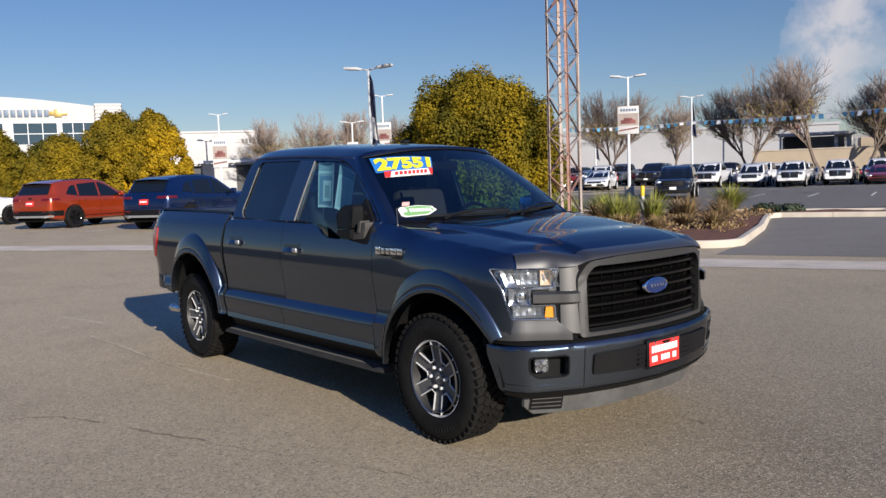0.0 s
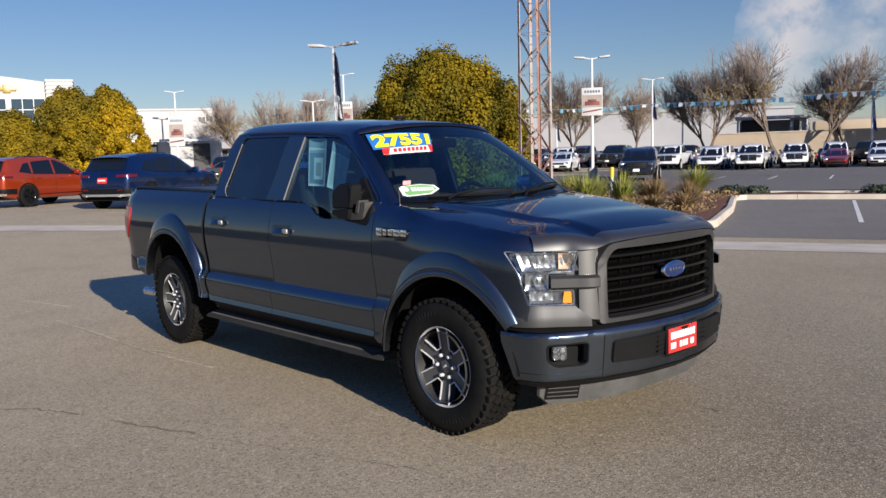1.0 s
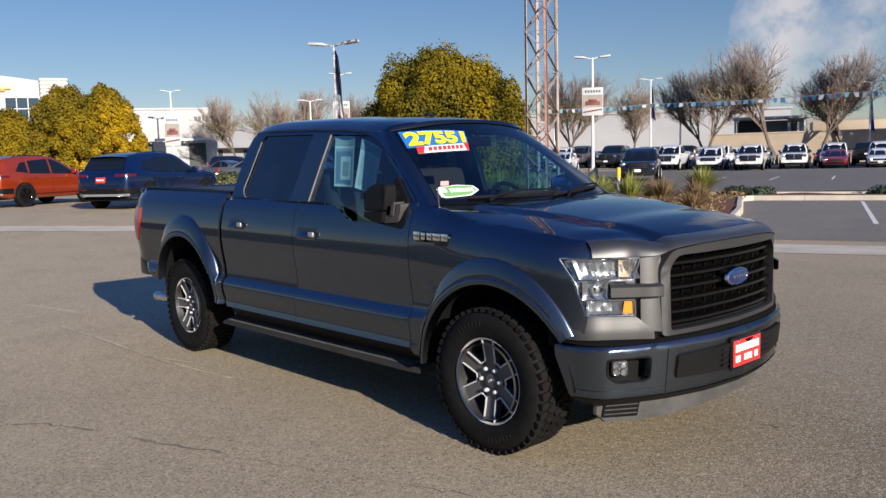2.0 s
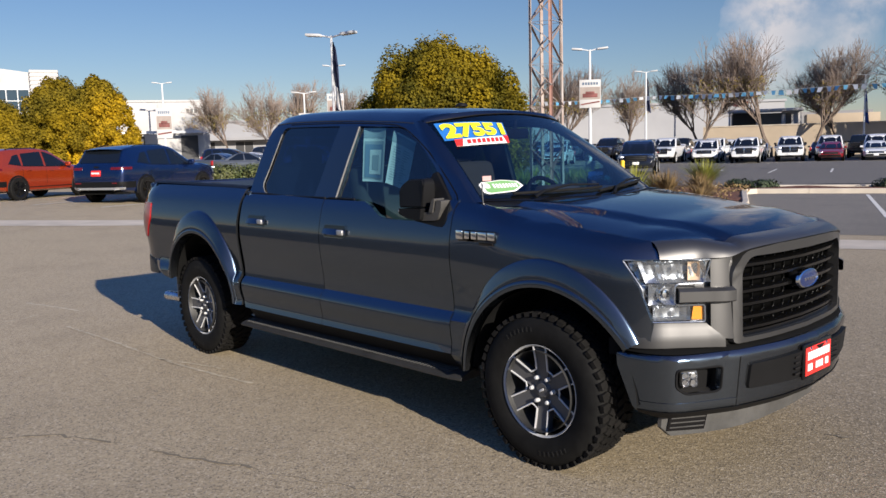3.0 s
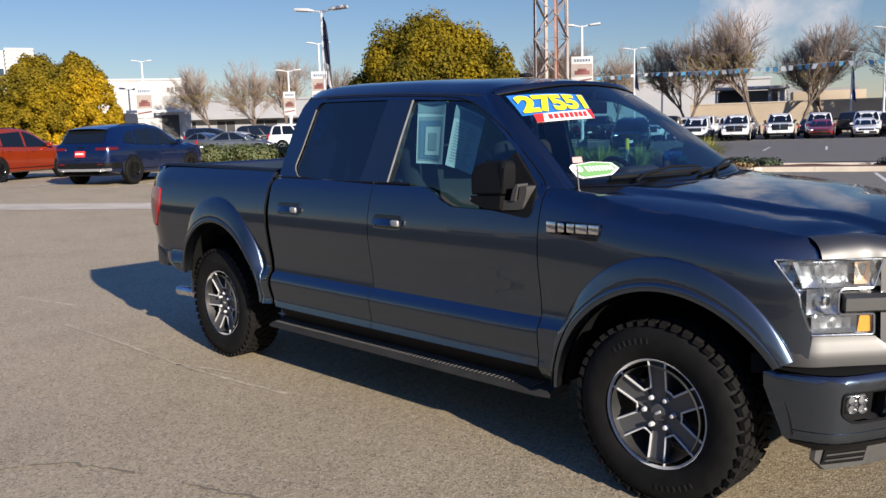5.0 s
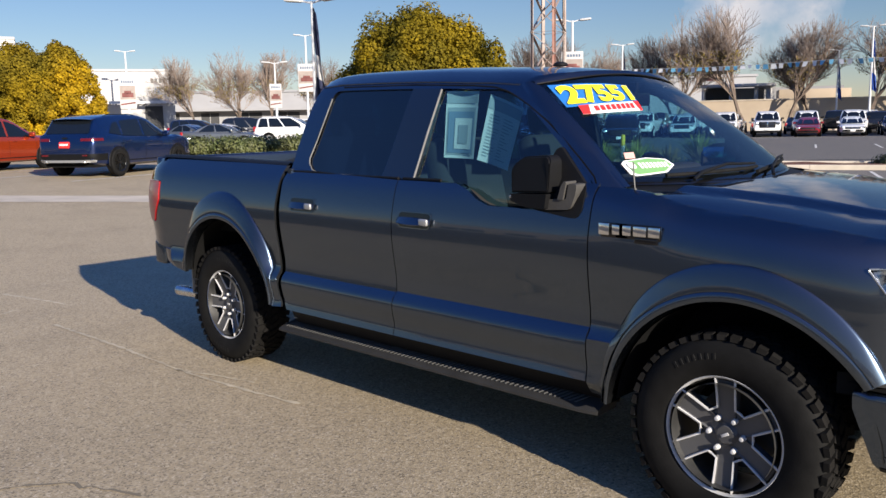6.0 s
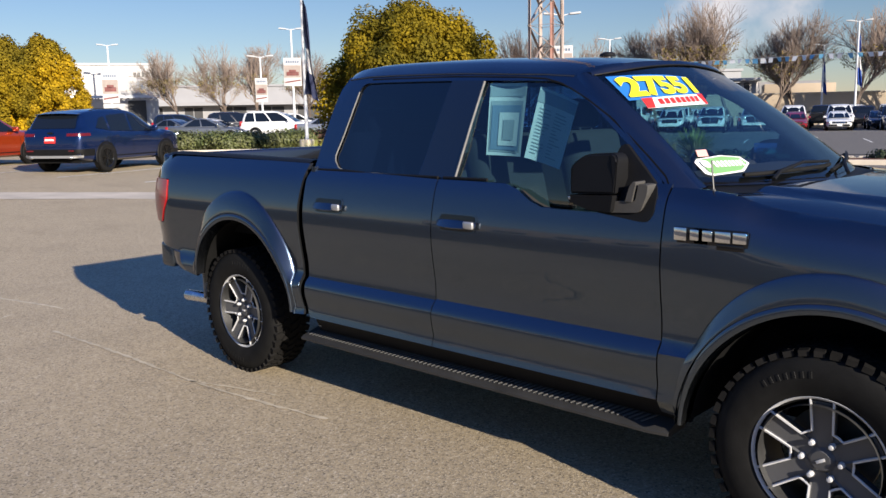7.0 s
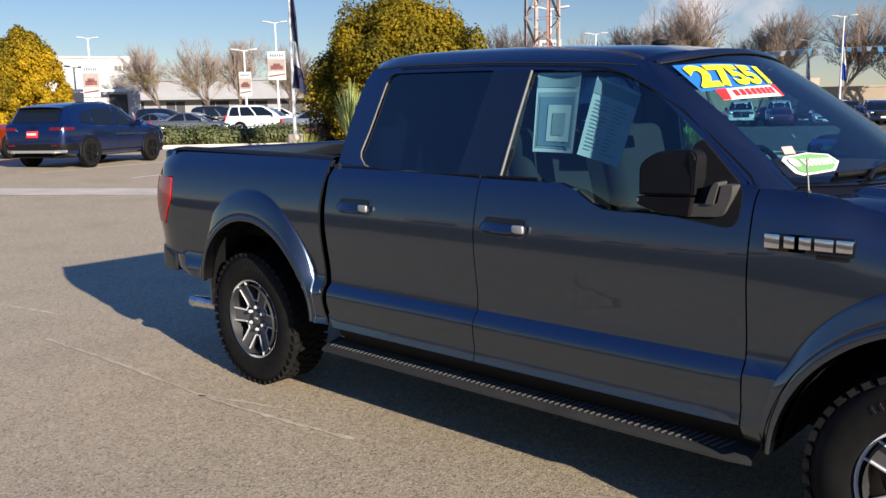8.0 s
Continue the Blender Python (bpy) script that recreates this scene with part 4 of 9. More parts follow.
    for u, v in zip(rows, rows[1:]):
        for k in range(3):
            bm.faces.new((u[k], u[k + 1], v[k + 1], v[k]))
    bmesh.ops.recalc_face_normals(bm, faces=bm.faces[:])
    part("roof_header", bm, PAINT, truck)
    bm = BM()
    tube(bm, [wsf(v, 0.985, 0.005) for v in np.linspace(-1, 1, 17)], 0.0035, 6)
    part("windshield_top_trim", bm, PLASTIC, truck)
    bm = BM()
    panel([(-1, -0.02), (1, -0.02), (1, 0.045), (-1, 0.045)], lambda v, t: wsf(v, t, -0.004), 0.15, bm=bm)
    part("windshield_frit", bm, GLOSS_BLACK, truck)
    # cowl and wipers
    def cowlf(v, t):
        a = wsf(v, -0.01)
        return (a.x + t * (0.16 - 0.07 * v * v), a.y * (1 + 0.02 * t), a.z - 0.012 - 0.02 * t)
    part("cowl_panel", panel([(-1, 0), (1, 0), (1, 1), (-1, 1)], cowlf, 0.15), PLASTIC, truck)
    for v0, v1, t1 in ((-0.66, 0.08, 0.075), (0.12, 0.86, 0.075)):
        bm = BM()
        tube(bm, [wsf(v0, -0.03, 0.03), wsf(v0 + 0.1, 0.02, 0.035), wsf((v0 + v1) / 2, 0.07, 0.04), wsf(v1 - 0.05, t1, 0.03)], 0.009, 6, 0.006)
        wip = part("wiper", bm, PLASTIC, truck, "black wiper arm")
        bm = BM()
        tube(bm, [wsf(v, 0.035 + 0.03 * (v - v0) / (v1 - v0), 0.014) for v in np.linspace(v0 - 0.12, v1, 8)], 0.009, 6)
        part("wiper_blade", bm, RUBBER, wip)
    # hood
    hz_c = smooth_curve([(-0.5, 1.372), (0.0, 1.338), (0.4, 1.285), (0.7, 1.225), (0.85, 1.18), (0.92, 1.15)])
    front = smooth_curve([(0, 0.895), (0.3, 0.879), (0.53, 0.842), (0.60, 0.810), (0.70, 0.745), (0.86, 0.62)])
    dome_w = smooth_curve([(-0.5, 0.72), (0.24, 0.60), (0.65, 0.53), (0.95, 0.50)])

    def hood(x, y):
        a, d = abs(y), dome_w(x)
        zc, ze = hz_c(x), fender_top(min(x, 0.56)) + 0.08 * max(0.0, x - 0.56)
        edge = 0.873 + nose_plan(min(x, 0.62)) - 0.9 * max(0.0, x - 0.60)
        z = zc - 0.018 * (a / d) ** 2
        if a > d - 0.03:
            z -= 0.020 * step01((a - d + 0.03) / 0.04)
        if a > d:
            t = min(1.0, (a - d) / max(0.05, edge - d))
            zz = zc - 0.038
            z = zz + (ze - zz) * (0.35 * t + 0.65 * t ** 2.2)
        fade = step01((x - 0.60) / 0.3)
        return z - 0.012 * fade * fade + 0.020 * step01((x - 0.35) / 0.25) * step01((edge - a) / 0.2)

    right = [(-0.42, 0.84), (-0.36, 0.868)] + [(x, 0.8715 + nose_plan(x)) for x in (-0.2, 0.0, 0.15, 0.25, 0.35, 0.42, 0.48, 0.52, 0.556)] + [(front(y) - 0.075, y) for y in (0.78, 0.70, 0.64, 0.60, 0.56, 0.5, 0.35, 0.2)]
    cowl_edge = [(-0.32, 0.55), (-0.235, 0.28), (-0.21, 0.0)]
    half = right + [(front(0) - 0.075, 0.0)]
    out = half + [(x, -y) for x, y in right[::-1]] + [(x, -y) for x, y in cowl_edge[:2]] + [(-0.21, 0)] + [(x, y) for x, y in cowl_edge[:2][::-1]]
    part("hood", panel(out, lambda x, y: (x, y, hood(x, y)), 0.035, (0, 0, -0.06)), PAINT, truck)

    # rolled front face of the hood, down to the lamps and the grille
    crest = [(0.556, 0.8715 + nose_plan(0.556))] + [(front(y) - 0.077, y) for y in (0.78, 0.70, 0.64, 0.60, 0.50, 0.35, 0.18, 0.0)]
    foot = [(0.634, 0.868, 1.120), (0.688, 0.797, 1.119), (0.745, 0.722, 1.119), (0.795, 0.680, 1.120), (0.846, 0.618, 1.124), (0.882, 0.52, 1.150), (0.914, 0.35, 1.162), (0.931, 0.18, 1.166), (0.939, 0.0, 1.168)]
    mark = [k / 8 for k in range(9)]
    fx, fy, fz = (smooth_curve([(k, p[i]) for k, p in zip(mark, foot)]) for i in range(3))
    tx, ty = (smooth_curve([(k, p[i]) for k, p in zip(mark, crest)]) for i in range(2))
    bm = BM()
    rows = []
    for k in list(np.linspace(0, 1, 41)) + list(np.linspace(1, 0, 41))[1:]:
        s = -1 if len(rows) < 41 else 1
        a = Vector((tx(k), ty(k), hood(tx(k), ty(k)) + 0.0005))
        b = Vector((fx(k), fy(k), fz(k)))
        flow = b - a
        c = a + Vector((flow.x * 0.82, flow.y * 0.82, flow.z * 0.14))
        row = []
        for i in range(11):
            t = i / 10
            p = a * (1 - t) ** 2 + c * 2 * t * (1 - t) + b * t * t
            row.append(bm.verts.new((p.x, s * p.y, p.z)))
        row.append(bm.verts.new((b.x - 0.05, s * (b.y - 0.03), b.z - 0.002)))
        rows.append(row)
    for u, v in zip(rows, rows[1:]):
        for k in range(11):
            bm.faces.new((u[k], u[k + 1], v[k + 1], v[k]))
    bmesh.ops.recalc_face_normals(bm, faces=bm.faces[:])
    # same paint as the hood, but in the lighter grey painted for sunlight
    part("hood_lip", bm, SURROUND, truck)

    # ---- nose ----
    def plan(points):
        acc = [0.0]
        for p, q in zip(points, points[1:]):
            acc.append(acc[-1] + math.dist(p, q))
        fx, fy = smooth_curve([(a, p[0]) for a, p in zip(acc, points)]), smooth_curve([(a, p[1]) for a, p in zip(acc, points)])

        def s_of(x, y):
            best = min(range(400), key=lambda i: math.dist((fx(acc[-1] * i / 399), fy(acc[-1] * i / 399)), (x, y)))
            return acc[-1] * best / 399
        return fx, fy, s_of, acc[-1]

    nx, ny, ns, nl = plan([(0.935, 0.0), (0.920, 0.3), (0.862, 0.555), (0.838, 0.635), (0.790, 0.688), (0.692, 0.798), (0.612, 0.886), (0.555, 0.92), (0.48, 0.94), (0.40, 0.955)])
    bx, by, bs, bl = plan([(0.985, 0.0), (0.965, 0.25), (0.908, 0.50), (0.882, 0.585), (0.832, 0.69), (0.765, 0.82), (0.712, 0.89), (0.645, 0.925), (0.56, 0.94), (0.49, 0.938)])
    for s in (-1, 1):
        def nf(q, z, d=0.0):
            e = 0.01
            tx, ty = nx(q + e) - nx(q - e), ny(q + e) - ny(q - e)
            k = math.hypot(tx, ty)
            return (nx(q) - d * (ty / k), s * (ny(q) + d * (tx / k)), z)

        def out3(pts):
            return [(ns(x, y), z) for x, y, z in pts]

        shape = out3([(0.48, 0.938, 1.114), (0.79, 0.688, 1.114), (0.764, 0.71, 1.005), (0.695, 0.808, 1.005), (0.685, 0.818, 0.99), (0.685, 0.818, 0.92), (0.695, 0.808, 0.905), (0.768, 0.706, 0.905), (0.772, 0.704, 0.825), (0.61, 0.902, 0.828), (0.592, 0.912, 0.86), (0.572, 0.92, 0.985)])
        shape = rounded(shape, [0.01, 0.008, 0.01, 0.012, 0, 0, 0.012, 0.01, 0.012, 0.03, 0.01, 0.02], 3)
        bm = panel(shape, lambda q, z: nf(q, z, 0.034 + 0.010 * math.sin(q * 90) * math.sin(z * 60)), 0.02)
        lightp = part("headlight", bm, SILVER, truck, "clear headlight with bright reflectors and amber corners")
        part("lens", panel(shape, lambda q, z: nf(q, z, 0.002), 0.05), LENS, lightp).visible_shadow = False
        # bright edge trim
        bm = BM()
        tube(bm, [nf(q, z, 0.001) for q, z in shape + shape[:1]], 0.004, 6)
        part("lens_edge", bm, SILVER, lightp)
        # upper reflector bowl, stepped
        def scoop(q0, q1, z0, z1, depth, nq=12, nz=6, ridge=0.0, flare=0.0):
            b = BM()
            grid = []
            for i in range(nq + 1):
                row = []
                for j in range(nz + 1):
                    u, v = i / nq, j / nz
                    d = depth * (1 - (2 * u - 1) ** 4) * (1 - (2 * v - 1) ** 4) ** 0.7 + 0.008
                    d += ridge * (i % 2)
                    row.append(b.verts.new(nf(q0 + (q1 - q0) * u + flare * (1 - v), z0 + (z1 - z0) * v, d)))
                grid.append(row)
            for u, v in zip(grid, grid[1:]):
                for k in range(nz):
                    b.faces.new((u[k], u[k + 1], v[k + 1], v[k]))
            bmesh.ops.recalc_face_normals(b, faces=b.faces[:])
            return b
        part("upper_reflector", scoop(ns(0.762, 0.715), ns(0.545, 0.926), 1.010, 1.108, 0.024, 16, 6, 0.005, -0.04), SILVER, lightp)
        part("lower_reflector", scoop(ns(0.735, 0.76), ns(0.618, 0.898), 0.834, 0.905, 0.024, 12, 5, 0.004), SILVER, lightp)
        part("turn_reflector", scoop(ns(0.755, 0.722), ns(0.722, 0.77), 1.02, 1.105, 0.025), AMBER_PALE, lightp, "pale amber upper corner")
        bm = BM()
        panel(rounded([(ns(0.766, 0.708), 0.835), (ns(0.735, 0.755), 0.835), (ns(0.74, 0.748), 0.90), (ns(0.766, 0.708), 0.90)], 0.006, 2), lambda q, z: nf(q, z, 0.012), 0.02, bm=bm)
        part("side_marker", bm, AMBER, lightp, "amber side marker")
        c = Vector(nf(ns(0.665, 0.845), 0.955, 0.03))
        nrm = Vector((0.92, s * 0.39, 0)).normalized()
        bm = BM()
        prof = [(0.0, -0.012), (0.02, -0.006), (0.028, 0.006), (0.034, 0.004), (0.038, 0.02), (0.046, 0.024), (0.048, -0.02)]
        lathe(bm, [(r, -h) for r, h in prof], (0, 0, 0), "x", 24)
        rot = nrm.to_track_quat("X", "Z").to_matrix().to_4x4()
        bmesh.ops.transform(bm, matrix=Matrix.Translation(c) @ rot, verts=bm.verts[:])
        part("projector", bm, CHROME, lightp)
        part("bezel", scoop(ns(0.695, 0.815), ns(0.60, 0.906), 0.908, 1.006, 0.022, 10, 5), SILVER, lightp)
        # the arm between headlight and grille
        bm = BM()
        a0, a1 = ns(0.685, 0.80), ns(0.85, 0.60)
        for q0, q1, z0, z1, d0 in ((a1, a0, 0.918, 0.985, -0.022),):
            n = 8
            rows = []
            for i in range(n + 1):
                q = q0 + (q1 - q0) * i / n
                k = 1 if i < n else 0.55
                rows.append([bm.verts.new(nf(q, z, d)) for z, d in ((z0, 0.05), (z0, d0 + 0.002), (z0 + 0.006, d0 - 0.004), (z1 - 0.014, d0 - 0.004), (z1, d0 + 0.018), (z1, 0.05))])
            for u, v in zip(rows, rows[1:]):
                for k in range(5):
                    bm.faces.new((u[k], u[k + 1], v[k + 1], v[k]))
            bm.faces.new(rows[-1])
        bmesh.ops.recalc_face_normals(bm, faces=bm.faces[:])
        part("grille_arm", bm, SURROUND, truck)
        bm = BM()
        panel([(ns(0.855, 0.58), 0.735), (ns(0.79, 0.69) - 0.004, 0.755), (ns(0.79, 0.69) - 0.004, 1.112), (ns(0.855, 0.58), 1.125)], lambda q, z: nf(q, z, 0.026 - 0.026 * (1.12 - z) / 0.37), 0.08, (0, 0, 0), bm=bm)
        part("grille_side_filler", bm, SURROUND, truck)
        # strip below the headlight
        strip = out3([(0.50, 0.936, 0.708), (0.50, 0.936, 0.775), (0.53, 0.93, 0.826), (0.60, 0.9, 0.824), (0.775, 0.70, 0.818), (0.86, 0.66, 0.752), (0.862, 0.656, 0.708)])
        def lowf(q, z):
            k = step01((0.82 - z) / 0.075)
            return nf(q, z, 0.004 - 0.016 * k)
        part("lower_fascia", panel(strip, lowf, 0.03, (-0.03, -s * 0.01, 0)), SURROUND, truck)
        part("lamp_backing", panel([(ns(0.80, 0.66), 0.80), (ns(0.60, 0.89), 0.80), (ns(0.60, 0.89), 1.112), (ns(0.80, 0.66), 1.112)], lambda q, z: nf(q, z, 0.052), 0.06), SATIN_GREY, truck)
        # bumper half
        def bf(q, z, d=0.0):
            e = 0.01
            tx, ty = bx(q + e) - bx(q - e), by(q + e) - by(q - e)
            k = math.hypot(tx, ty)
            bulge = 0.028 * min(max((z - 0.42) / 0.25, 0), 1) - 0.008 - 0.04 * step01((0.425 - z) / 0.05) - 0.02 * step01((z - 0.672) / 0.018)
            d = d - bulge
            return (bx(q) - d * (ty / k), s * (by(q) + d * (tx / k)), z)
        qf0, qf1 = bs(0.862, 0.69), bs(0.755, 0.905)
        fog = rounded([(qf0, 0.628), (qf0, 0.515), (qf0 + 0.03, 0.505), (qf1 - 0.05, 0.505), (qf1, 0.54), (qf1, 0.625)], [0.02, 0.015, 0.01, 0.02, 0.02, 0.02], 3)
        qk = bs(0.915, 0.545)
        insert = rounded([(0, 0.632), (qk, 0.618), (qk + 0.005, 0.50), (0, 0.485)], [0, 0.012, 0.02, 0], 3)
        outb = [(0, 0.40), (bl * 0.5, 0.405), (bl - 0.10, 0.40), (bl - 0.07, 0.43), (bl, 0.62), (bl, 0.685), (bl * 0.5, 0.69), (0, 0.695)]
        bump_b = panel(outb, bf, 0.045, (-0.03, 0, 0), holes=(fog, [(-0.01, 0.632), (qk, 0.618), (qk + 0.005, 0.50), (-0.01, 0.485)]), stepb=0.016)
        bumper = part("front_bumper", bump_b, PAINT, truck, "grey front bumper half with fog lamp recess")
        part("bumper_insert", panel(insert, lambda q, z: bf(q, z, -0.014), 0.08, (-0.05, 0, 0)), PLASTIC, bumper, "black plastic bumper insert")
        bm = BM()
        for i in range(4):
            box(bm, (bx(0.22) + 0.004, s * 0.20, 0.52 + 0.028 * i), (0.05, 0.10, 0.010))
        part("insert_louvres", bm, GLOSS_BLACK, bumper)
        bm = panel(fog, lambda q, z: bf(q, z, 0.075), 0.05)
        part("fog_lamp_recess", bm, PLASTIC, bumper)
        bm = BM()
        rows = [[bm.verts.new(bf(q, z, d)) for q, z in fog] for d in (0.001, 0.075)]
        for k in range(len(fog)):
            bm.faces.new((rows[0][k], rows[0][(k + 1) % len(fog)], rows[1][(k + 1) % len(fog)], rows[1][k]))
        part("recess_wall", bm, BOARD, bumper)
        bm = BM()
        tube(bm, [bf(q, z, -0.001) for q, z in fog + fog[:1]], 0.006, 6)
        part("recess_trim", bm, PLASTIC, bumper)
        bm = BM()
        qc = qf1 - 0.07
        c = Vector(bf(qc, 0.575, 0.03))
        turn = pose(0, 0, 0, 0, 0, s * 42)
        box(bm, c, (0.03, 0.082, 0.078), 0.014, turn, 3)
        fogl = part("fog_lamp", bm, FOG, bumper, "square clear fog lamp")
        for dy in (-0.019, 0.019):
            for dz in (-0.017, 0.017):
                bm = BM()
                lathe(bm, [(0.004, 0.006), (0.010, 0.004), (0.0165, 0.014), (0.0175, 0.017)], (0, 0, 0), "x", 12)
                bmesh.ops.transform(bm, matrix=Matrix.Translation(c) @ turn @ Matrix.Translation((0.008, dy, dz)), verts=bm.verts[:])
                part("fog_reflector", bm, FOG, fogl)
        # seam of the bumper's middle piece, and the dark lower edge
        bm = BM()
        qs = qk + 0.055
        panel([(qs, 0.42), (qs + 0.005, 0.42), (qs + 0.005, 0.69), (qs, 0.69)], lambda q, z: bf(q, z, -0.0012), 0.03, bm=bm)
        part("bumper_seam", bm, UNDER, bumper)
        part("bumper_lower_trim", panel([(0, 0.385), (bl * 0.86, 0.385), (bl * 0.92, 0.402), (bl * 0.92, 0.418), (0, 0.418)], lambda q, z: bf(q, z, -0.004), 0.06, (-0.03, 0, 0)), PLASTIC, bumper)
        part("bumper_crease", panel([(qs + 0.005, 0.456), (bl * 0.93, 0.456), (bl * 0.93, 0.463), (qs + 0.005, 0.463)], lambda q, z: bf(q, z, -0.004), 0.04, (-0.006, 0, 0)), PAINT, bumper)
        # air dam
        ax, ay, as_, al = plan([(0.87, 0.0), (0.85, 0.3), (0.78, 0.55), (0.70, 0.70), (0.60, 0.84), (0.555, 0.87)])
        out = [(0, 0.27), (al * 0.55, 0.262), (al * 0.84, 0.262), (al * 0.90, 0.31), (al * 0.91, 0.395), (0, 0.41)]
        dam = part("air_dam", panel(out, lambda q, z: (ax(q) - 0.03 * (0.40 - z) / 0.14, s * ay(q), z), 0.08, (-0.02, 0, 0)), LIP_GREY, truck, "scuffed grey plastic lower lip")
        slot = [(al * 0.67, 0.285), (al * 0.87, 0.29), (al * 0.87, 0.372), (al * 0.67, 0.38)]
        part("dam_vent", panel(slot, lambda q, z: (ax(q) + 0.006 - 0.03 * (0.40 - z) / 0.14, s * ay(q) * 1.004, z), 0.1), GLOSS_BLACK, dam)
        for k in range(3):
            zb = 0.303 + 0.024 * k
            part("dam_vent_bar", panel([(al * 0.68, zb), (al * 0.86, zb + 0.002), (al * 0.86, zb + 0.008), (al * 0.68, zb + 0.006)], lambda q, z: (ax(q) + 0.010 - 0.03 * (0.40 - z) / 0.14, s * ay(q) * 1.007, z), 0.1, (-0.004, 0, 0)), STEP_GREY, dam)
        bm = BM()
        rows = []
        for i in range(25):
            q = i / 24
            a = Vector(bf(q * bl * 0.985, 0.69, 0.004))
            b = Vector(nf(min(q * nl, nl - 0.02), 0.705, 0.035))
            rows.append([bm.verts.new(a), bm.verts.new(a.lerp(b, 0.4) + Vector((0, 0, 0.004))), bm.verts.new(b)])
        for u, v in zip(rows, rows[1:]):
            for k in range(2):
                bm.faces.new((u[k], u[k + 1], v[k + 1], v[k]))
        bmesh.ops.recalc_face_normals(bm, faces=bm.faces[:])
        part("bumper_step_pad", bm, UNDER, truck)
        # dark step between fascia and bumper
        part("bumper_gap", panel([(0, 0.655), (nl, 0.655), (nl, 0.735), (0, 0.735)], lambda q, z: nf(q, z, 0.03), 0.1), UNDER, truck)
        # frame rail behind the bumper
        bm = BM()
        box(bm, (0.30, s * 0.55, 0.50), (0.9, 0.10, 0.16))
        part("frame_rail", bm, UNDER, truck)

    # grille surround and bars
    gx = smooth_curve([(0, 0.925), (0.3, 0.906), (0.55, 0.858), (0.64, 0.832)])

    def gf(y, z, d=0.0):
        return (gx(abs(y)) - d, y, z)
    opening = rounded([(-0.542, 0.735), (0.542, 0.735), (0.552, 1.05), (0.50, 1.115), (-0.50, 1.115), (-0.552, 1.05)], [0.02, 0.02, 0.03, 0.04, 0.04, 0.03], 3)
    outer = rounded([(-0.588, 0.712), (0.588, 0.712), (0.598, 1.06), (0.54, 1.142), (0.3, 1.160), (0, 1.163), (-0.3, 1.160), (-0.54, 1.142), (-0.598, 1.06)], [0.02, 0.02, 0.05, 0.05, 0, 0, 0, 0.05, 0.05], 3)
    part("grille_surround", panel(outer, lambda y, z: gf(y, z, -0.014 * step01((0.60 - abs(y)) / 0.03)), 0.12, (-0.06, 0, 0), holes=(opening,)), SURROUND, truck, "body-grey grille surround with its sunlit tone in the colour")
    # plain sheet behind the bars, the shade there put into its colour
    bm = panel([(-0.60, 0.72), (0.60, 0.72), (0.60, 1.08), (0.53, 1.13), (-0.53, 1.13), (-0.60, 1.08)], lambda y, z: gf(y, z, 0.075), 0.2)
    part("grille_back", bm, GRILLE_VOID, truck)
    bar_z = [1.072, 1.010, 0.948, 0.886, 0.824, 0.772]
    for z in bar_z:
        bm = BM()
        prof = [(0.055, -0.012), (0.002, -0.014), (-0.010, -0.007), (-0.011, 0.006), (0.006, 0.014), (0.055, 0.016)]
        rows = [[bm.verts.new(gf(y, z + dz, d + 0.02)) for d, dz in prof] for y in np.linspace(-0.548, 0.548, 15)]
        for u, v in zip(rows, rows[1:]):
            for k in range(6):
                bm.faces.new((u[k], u[(k + 1) % 6], v[(k + 1) % 6], v[k]))
        bmesh.ops.recalc_face_normals(bm, faces=bm.faces[:])
        part("grille_bar", bm, GRILLE_BLACK, truck)
    bm = BM()
    prof = [(0.05, -0.02), (-0.006, -0.012), (-0.006, 0.02), (0.05, 0.02)]
    rows = [[bm.verts.new(gf(y, 0.735 + dz, d + 0.02)) for d, dz in prof] for y in np.linspace(-0.548, 0.548, 15)]
    for u, v in zip(rows, rows[1:]):
        for k in range(4):
            bm.faces.new((u[k], u[(k + 1) % 4], v[(k + 1) % 4], v[k]))
    part("grille_sill", bm, GRILLE_BLACK, truck)
    fin = BM()
    box(fin, (0, 0, 0), (0.012, 0.0035, 0.36), 0.0008, None, 1)
    fm = to_mesh(fin, "grille_fin", GRILLE_BLACK)
    for i in range(11):
        y = -0.47 + i * 0.094
        ob = new("grille_fin", fm)
        ob.parent = truck
        ob.matrix_basis = pose(gx(abs(y)) - 0.066, y, 0.92)
    bm = BM()
    lathe(bm, [(1.0, 0.0), (0.96, 0.012), (0.88, 0.016), (0.86, 0.012)], (0, 0, 0), "x", 40)
    bmesh.ops.transform(bm, matrix=Matrix.Translation((0.93, 0.0, 0.957)) @ Matrix.Diagonal((1, 0.118, 0.049, 1)), verts=bm.verts[:])
    em = part("grille_emblem", bm, CHROME, truck, "blue oval emblem with a bright rim")
    bm = BM()
    lathe(bm, [(0.0, 0.018), (0.6, 0.017), (0.88, 0.012)], (0, 0, 0), "x", 40)
    bmesh.ops.transform(bm, matrix=Matrix.Translation((0.93, 0.0, 0.957)) @ Matrix.Diagonal((1, 0.118, 0.049, 1)), verts=bm.verts[:])
    part("emblem_field", bm, EMBLEM_BLUE, em)
    bm = BM()
    for y, w in ((-0.05, 0.016), (-0.02, 0.010), (0.008, 0.012), (0.036, 0.010), (0.058, 0.008)):
        box(bm, (0.948, y, 0.957), (0.004, w, 0.02), 0.0015, pose(0, 0, 0, 22, 0, 0))
    part("emblem_bars", bm, CHROME, em)
    bm = BM()
